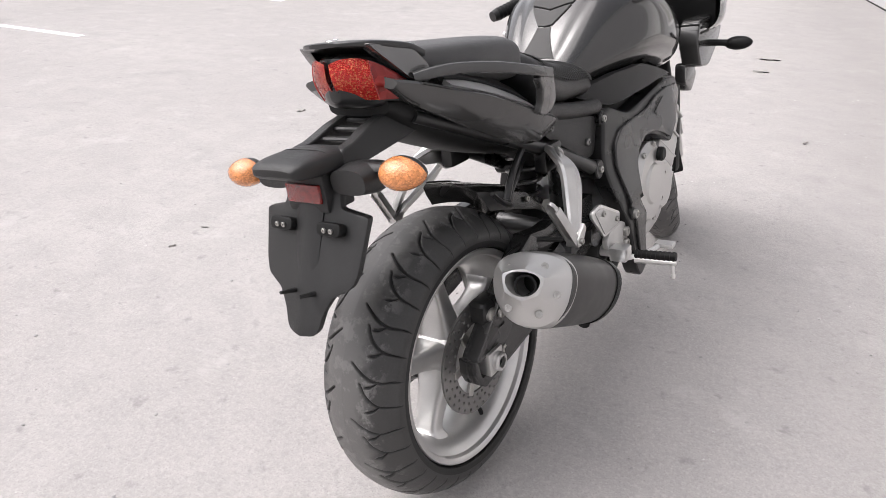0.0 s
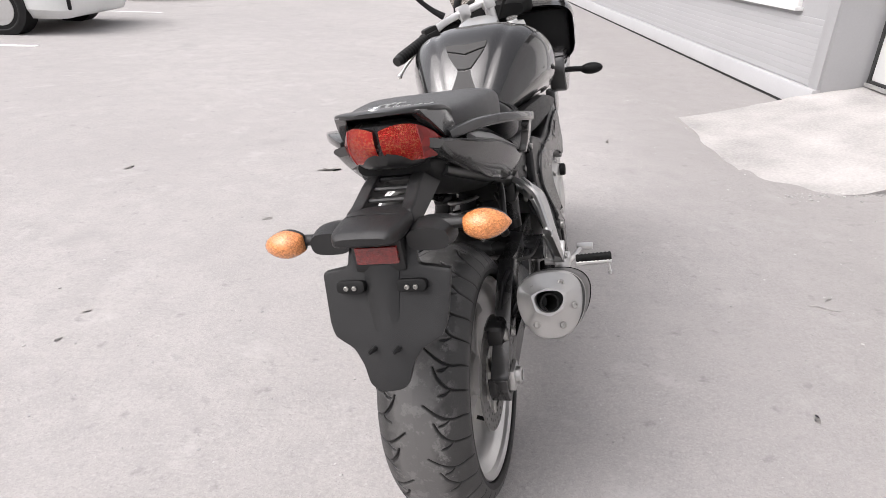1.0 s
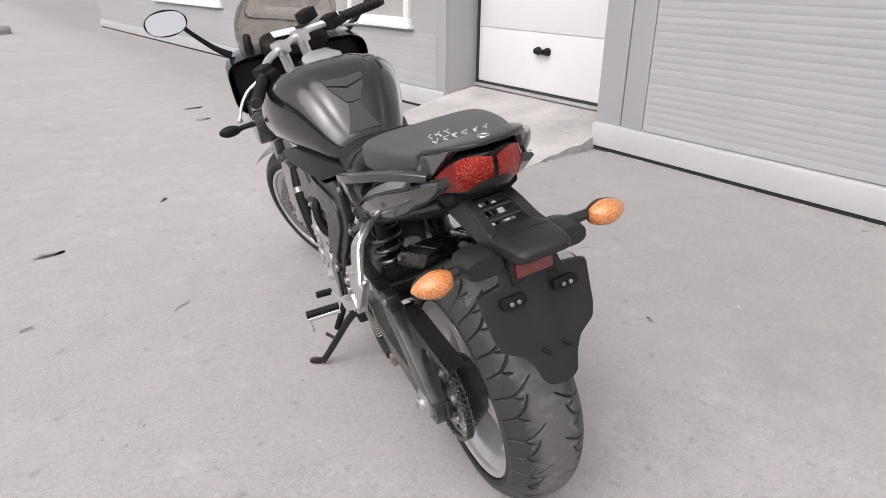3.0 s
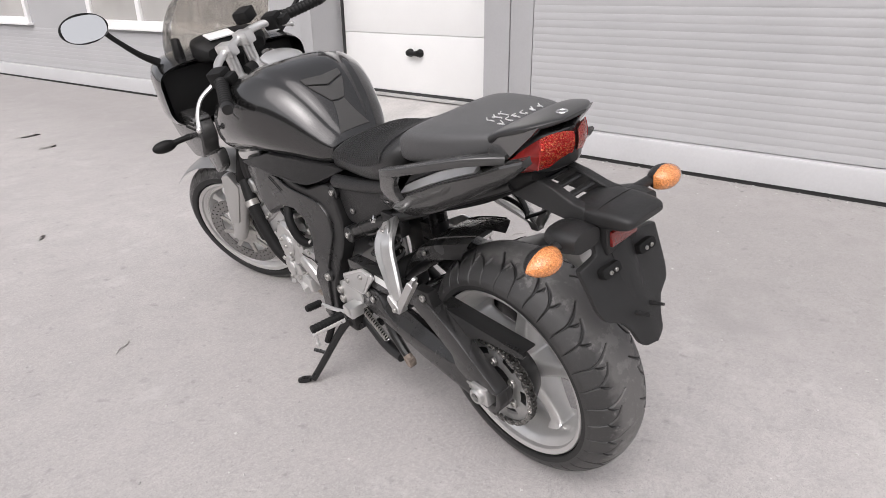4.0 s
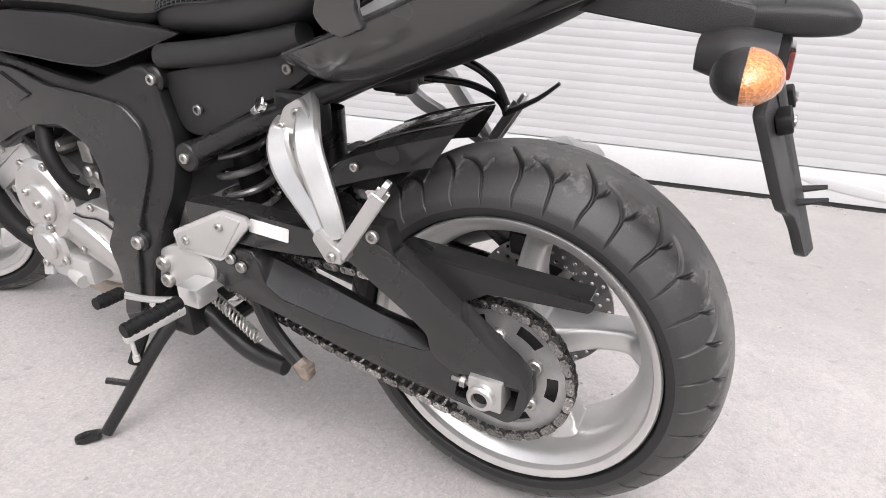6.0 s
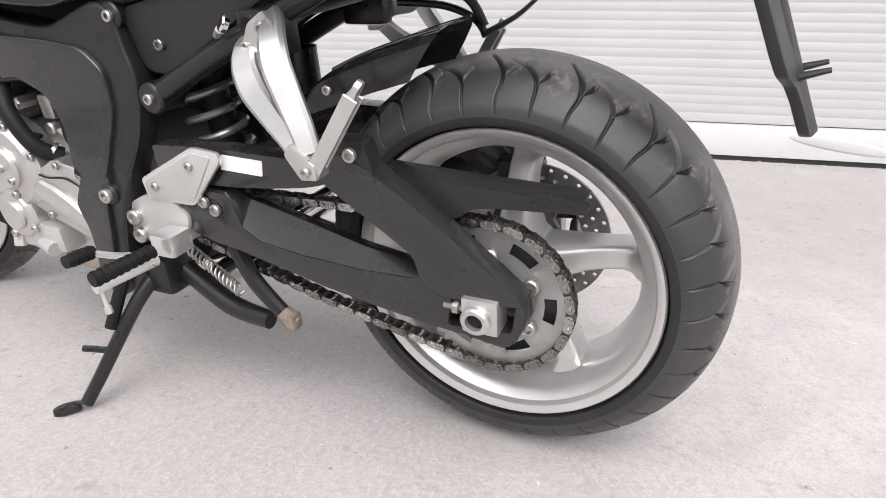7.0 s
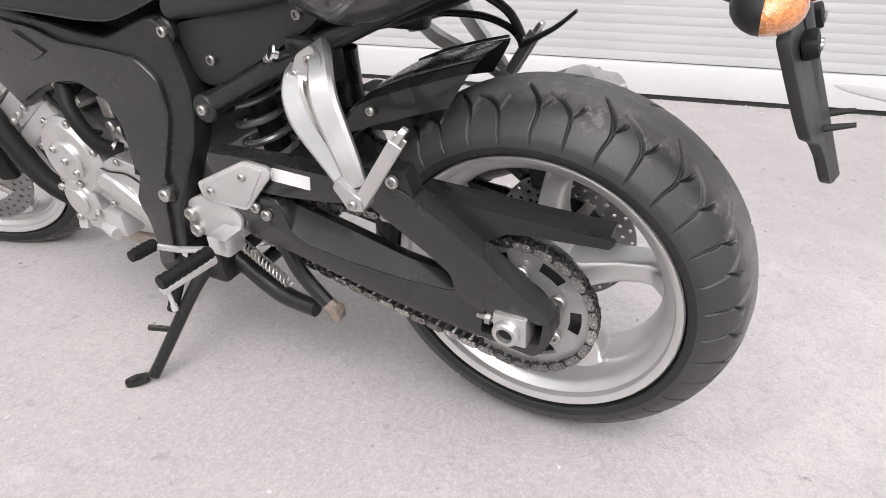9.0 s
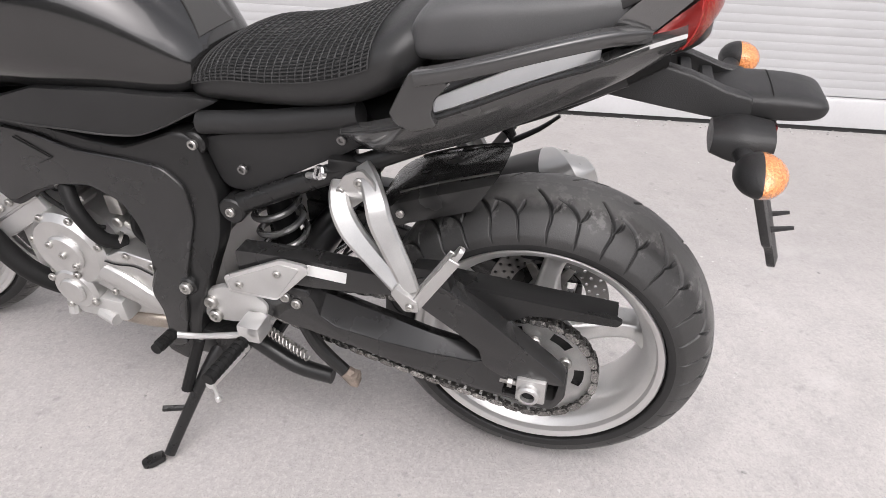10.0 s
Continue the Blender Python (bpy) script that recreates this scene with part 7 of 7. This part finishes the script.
# screen
rows_ = []
for y, z, hw_ in ((1.50, 1.010, 0.185), (1.44, 1.075, 0.195), (1.38, 1.140, 0.190), (1.33, 1.195, 0.165), (1.30, 1.225, 0.115)):
    rows_.append([(hw_ * math.sin(a), y - 0.11 * (1 - math.cos(a)), z - 0.02 * (1 - math.cos(a))) for a in (radians(-80 + 160 * j / 20) for j in range(21))])
b = skin([list(q) for q in zip(*[spline(c, 5) for c in zip(*rows_)])], closed=False)
bmesh.ops.solidify(b, geom=b.faces[:], thickness=0.003)
scr = part("windscreen", b, M_SCREEN, fair, "smoked plastic windscreen")
scr.visible_shadow = False
dash = part("dash", hull([(1.22, 0.985, 1.030, 0.10), (1.26, 0.980, 1.055, 0.125), (1.32, 0.975, 1.065, 0.12), (1.36, 0.98, 1.05, 0.10)], 28, 4, 4, 4), M_DARK, fair, "black dashboard")
part("dash_screen", moved(box(-0.055, 0.035, -0.030, 0.030, 0.0, 0.004, 0.004), pose(-0.02, 1.265, 1.056, 12, 0, 0)), M_WHITE, dash, "pale instrument display")
part("dash_stay", tube([(-0.16, 1.33, 0.99), (-0.16, 1.32, 1.04), (-0.155, 1.33, 1.068)], [0.020, 0.016, 0.014], 10, 3), M_DARK, fair)


# the upper front parts sit off the wheels' plane, as the tank does
for ob in bike.children:
    kind_ = ob.name.split(".")[0]
    if kind_ in ("fairing", "mirror", "front_indicator", "handlebar", "fork_yoke"):
        ob.location.x += TX
    if kind_ == "front_indicator":
        ob.location.y -= 0.035

# ---- further off in the yard ----
def car(name, paint, m, label, length=4.3, height=1.45):
    """A parked car: body with wheel arches, glass, bumper grilles, lamps, four wheels. Its nose is towards +x."""
    root = tagged(new(name), label, "car")
    L = length
    body = skin([list(q) for q in zip(*[spline(c, 5) for c in zip(*[[(x, w * cx, zb + (zt - zb) * cz) for cx, cz in
                ((-0.86, 0.0), (-1, 0.18), (-1.0, 0.55), (-0.93, 0.9), (-0.75, 1.0), (0.75, 1.0), (0.93, 0.9), (1.0, 0.55), (1, 0.18), (0.86, 0.0))]
                for x, w, zb, zt in ((0.0, 0.62, 0.28, 0.62), (-0.06, 0.76, 0.20, 0.72), (-0.35, 0.87, 0.19, 0.84), (-1.1, 0.90, 0.20, 0.97), (-2.4, 0.91, 0.20, 1.02), (-3.6, 0.89, 0.20, 1.02), (-L + 0.05, 0.82, 0.24, 0.98), (-L, 0.72, 0.34, 0.90))])])])
    part("body", body, paint, root)
    cab = skin([list(q) for q in zip(*[spline(c, 4) for c in zip(*[[(x, w * cx, 0.95 + (zt - 0.95) * cz) for cx, cz in ((-1, 0), (-0.9, 0.6), (-0.72, 1), (0.72, 1), (0.9, 0.6), (1, 0))]
                for x, w, zt in ((-0.95, 0.82, 0.97), (-1.7, 0.78, height), (-2.9, 0.78, height + 0.01), (-L + 0.15, 0.78, 1.0))])])])
    part("cabin", cab, M_PANE, root, "dark car glass")
    part("roof", box(-2.9, -1.7, -0.58, 0.58, height - 0.01, height + 0.02, 0.01), paint, root)
    part("grille", box(-0.02, 0.015, -0.42, 0.42, 0.44, 0.60, 0.02), M_DARK, root, "black grille")
    part("lower_grille", box(-0.06, -0.01, -0.50, 0.50, 0.25, 0.37, 0.02), M_DARK, root, "black lower grille")
    for sg in (-1, 1):
        part("fog_recess", moved(box(-0.03, 0.02, -0.13, 0.13, -0.075, 0.075, 0.03), pose(-0.075, sg * 0.63, 0.37, 0, 0, sg * -25)), M_DARK, root, "black bumper recess")
        part("headlight", moved(box(-0.03, 0.02, -0.17, 0.17, -0.06, 0.06, 0.03), pose(-0.10, sg * 0.62, 0.66, 0, -20, sg * -25)), M_CHROME, root, "clear headlight")
        for x in (-0.85, -3.45):
            wheel = part("wheel", moved(lathe([(-0.11, 0.0), (-0.11, 0.20), (-0.08, 0.215), (0.08, 0.215), (0.11, 0.20), (0.11, 0.0)], 32), pose(0, 0, 0, 0, 0, 90)), M_ALLOY, root)
            wheel.location = (x, sg * 0.80, 0.315)
            part("tyre", moved(lathe([(-0.09, 0.21), (-0.11, 0.26), (-0.09, 0.31), (0.09, 0.31), (0.11, 0.26), (0.09, 0.21)], 40, closed=True), pose(0, 0, 0, 0, 0, 90)), M_SIDEWALL, wheel)
            part("arch", moved(lathe([(-0.13, 0.0), (-0.13, 0.355), (0.13, 0.355), (0.13, 0.0)], 36), pose(0, 0, 0, 0, 0, 90)), M_DARK, root).location = (x, sg * 0.775, 0.325)
    root.matrix_world = m
    return root


car("white_car", M_CARWHITE, pose(-5.0, 7.92, 0, 0, 0, 0), "white parked hatchback with black bumper recesses")
car("silver_car", M_CARSILVER, pose(-5.75, 12.7, 0, 0, 0, -3), "pale silver parked car", 4.4, 1.6)

car("silver_estate_car", M_CARSILVER, pose(-9.4, 21.0, 0, 0, 0, -82), "silver estate car parked lengthwise beyond the post", 4.6, 1.5)

for x, y, r in ((-5.38, 3.25, 0), (-5.30, 6.24, 0), (-5.45, 9.9, 0), (-5.7, 14.8, 0)):
    strip = thing("parking_line", box(-2.2, 0.35, -0.05, 0.05, 0.0, 0.003), M_LINE, "worn white painted parking line", "road marking", "structure")
    strip.matrix_world = pose(x, y, 0.001, 0, 0, r)
post = tagged(new("barrier_post"), "yellowish post on a round concrete foot", "post")
part("foot", moved(lathe([(0, 0.0), (0, 0.36), (0.10, 0.38), (0.16, 0.34), (0.17, 0.0)], 36), pose(0, 0, 0, 0, -90, 0)), M_RAMPSIDE, post)
part("pole", tube([(0, 0, 0.16), (0, 0, 1.6)], 0.05, 14), M_RAMP, post)
post.location = (-0.27, 16.1, 0)
blk = thing("concrete_block", box(-0.36, 0.36, -0.3, 0.3, 0, 0.55, 0.04), M_RAMPSIDE, "grey concrete block standing on the yard", "block")
blk.location = (-5.85, 17.3, 0)

# small things on the ground: leaf shapes for smudges, twigs, chips of stone
random.seed(11)
mark_shapes = []
for k in range(4):
    b = bmesh.new()
    vs = [b.verts.new((math.cos(a) * (1 + 0.35 * random.uniform(-1, 1)), math.sin(a) * 0.45 * (1 + 0.4 * random.uniform(-1, 1)), 0.08 * random.uniform(0, 1))) for a in (2 * math.pi * j / 11 for j in range(11))]
    c = b.verts.new((0, 0, 0.18))
    for j in range(11):
        b.faces.new((vs[j], vs[(j + 1) % 11], c))
    bmesh.ops.solidify(b, geom=b.faces[:], thickness=0.05)
    mark_shapes.append(finish(b, "leaf", M_RAMPSIDE, 60))
M_MARK = material("grey_mark_and_twig", (0.40, 0.385, 0.37), 0.85, var=0.3, scale=60)
for me in mark_shapes:
    me.materials[0] = M_MARK
# a thin leaf-shaped piece stands in for each grey smudge
for k, (x, y, s, r) in enumerate(((-0.757, 2.277, 0.070, 10), (-0.12, 2.80, 0.035, 40), (-0.911, 1.549, 0.028, 20), (0.99, 3.02, 0.028, 70), (0.76, 4.94, 0.08, 15), (0.84, 5.53, 0.09, 0), (-1.31, 0.684, 0.018, 30), (-1.31, 0.506, 0.014, 60), (1.05, 0.26, 0.020, 80), (-1.9, 2.2, 0.03, 60), (-2.6, 3.6, 0.03, 0))):
    lf = tagged(new("leaf", mark_shapes[k % 4]), "flat leaf-shaped piece standing in for a grey smudge on the concrete", "leaf", "litter on the yard")
    lf.matrix_world = pose(x, y, 0.003 + rise(x, y), 0, 0, r) @ Matrix.Diagonal((s, s, s * 0.10, 1))
for x, y, r, s in ((1.374, 0.875, -20, 0.06), (-0.39, 1.41, 35, 0.05), (1.42, 0.94, 35, 0.03)):
    tw = thing("twig", tube([(-s, 0, 0.004), (-s * 0.3, s * 0.12, 0.006), (s * 0.4, -s * 0.05, 0.004), (s, s * 0.18, 0.004)], [0.0015, 0.0022, 0.002, 0.001], 6, 3), M_MARK, "thin dry twig lying on the concrete", "twig", group="litter on the yard")
    tw.matrix_world = pose(x, y, rise(x, y), 0, 0, r)
# loose grit: one scattered layer of chips
b_v, b_f = [], []
M_GRIT = material("loose_grit", (0.42, 0.41, 0.40), 0.9, var=0.2, scale=50, island=0.28)
ico = bmesh.new()
bmesh.ops.create_icosphere(ico, subdivisions=1, radius=1)
iv = np.array([v.co[:] for v in ico.verts])
iff = [[v.index for v in f.verts] for f in ico.faces]
ico.free()
rng = np.random.default_rng(3)
for k in range(3600):
    if k < 2600:
        x, y = rng.uniform(-2.2, 2.7), rng.uniform(-1.2, 4.5)
        s = 0.0012 + 0.0040 * rng.random() ** 3
    elif k < 3300:
        x, y = RW - 0.02 - abs(rng.normal(0, 0.07)), rng.uniform(-4, 2.08)
        s = 0.002 + 0.006 * rng.random() ** 2
    else:
        x, y = rng.uniform(1.74, 2.8), 2.06 - abs(rng.normal(0, 0.05))
        s = 0.002 + 0.008 * rng.random() ** 3
    q = iv * (1 + 0.35 * rng.uniform(-1, 1, iv.shape)) * s * np.array([1.3, 1, 0.45])
    a = rng.uniform(0, 6.3)
    R = np.array([[math.cos(a), -math.sin(a), 0], [math.sin(a), math.cos(a), 0], [0, 0, 1]])
    o = len(b_v)
    b_v.extend((q @ R.T + [x, y, s * 0.3 + rise(x, y)]).tolist())
    b_f.extend([[i + o for i in f] for f in iff])
me = bpy.data.meshes.new("grit")
me.from_pydata(b_v, [], b_f)
me.materials.append(M_GRIT)
tagged(new("grit", me), "loose chips and grit on the concrete yard", "grit", kind="stuff")
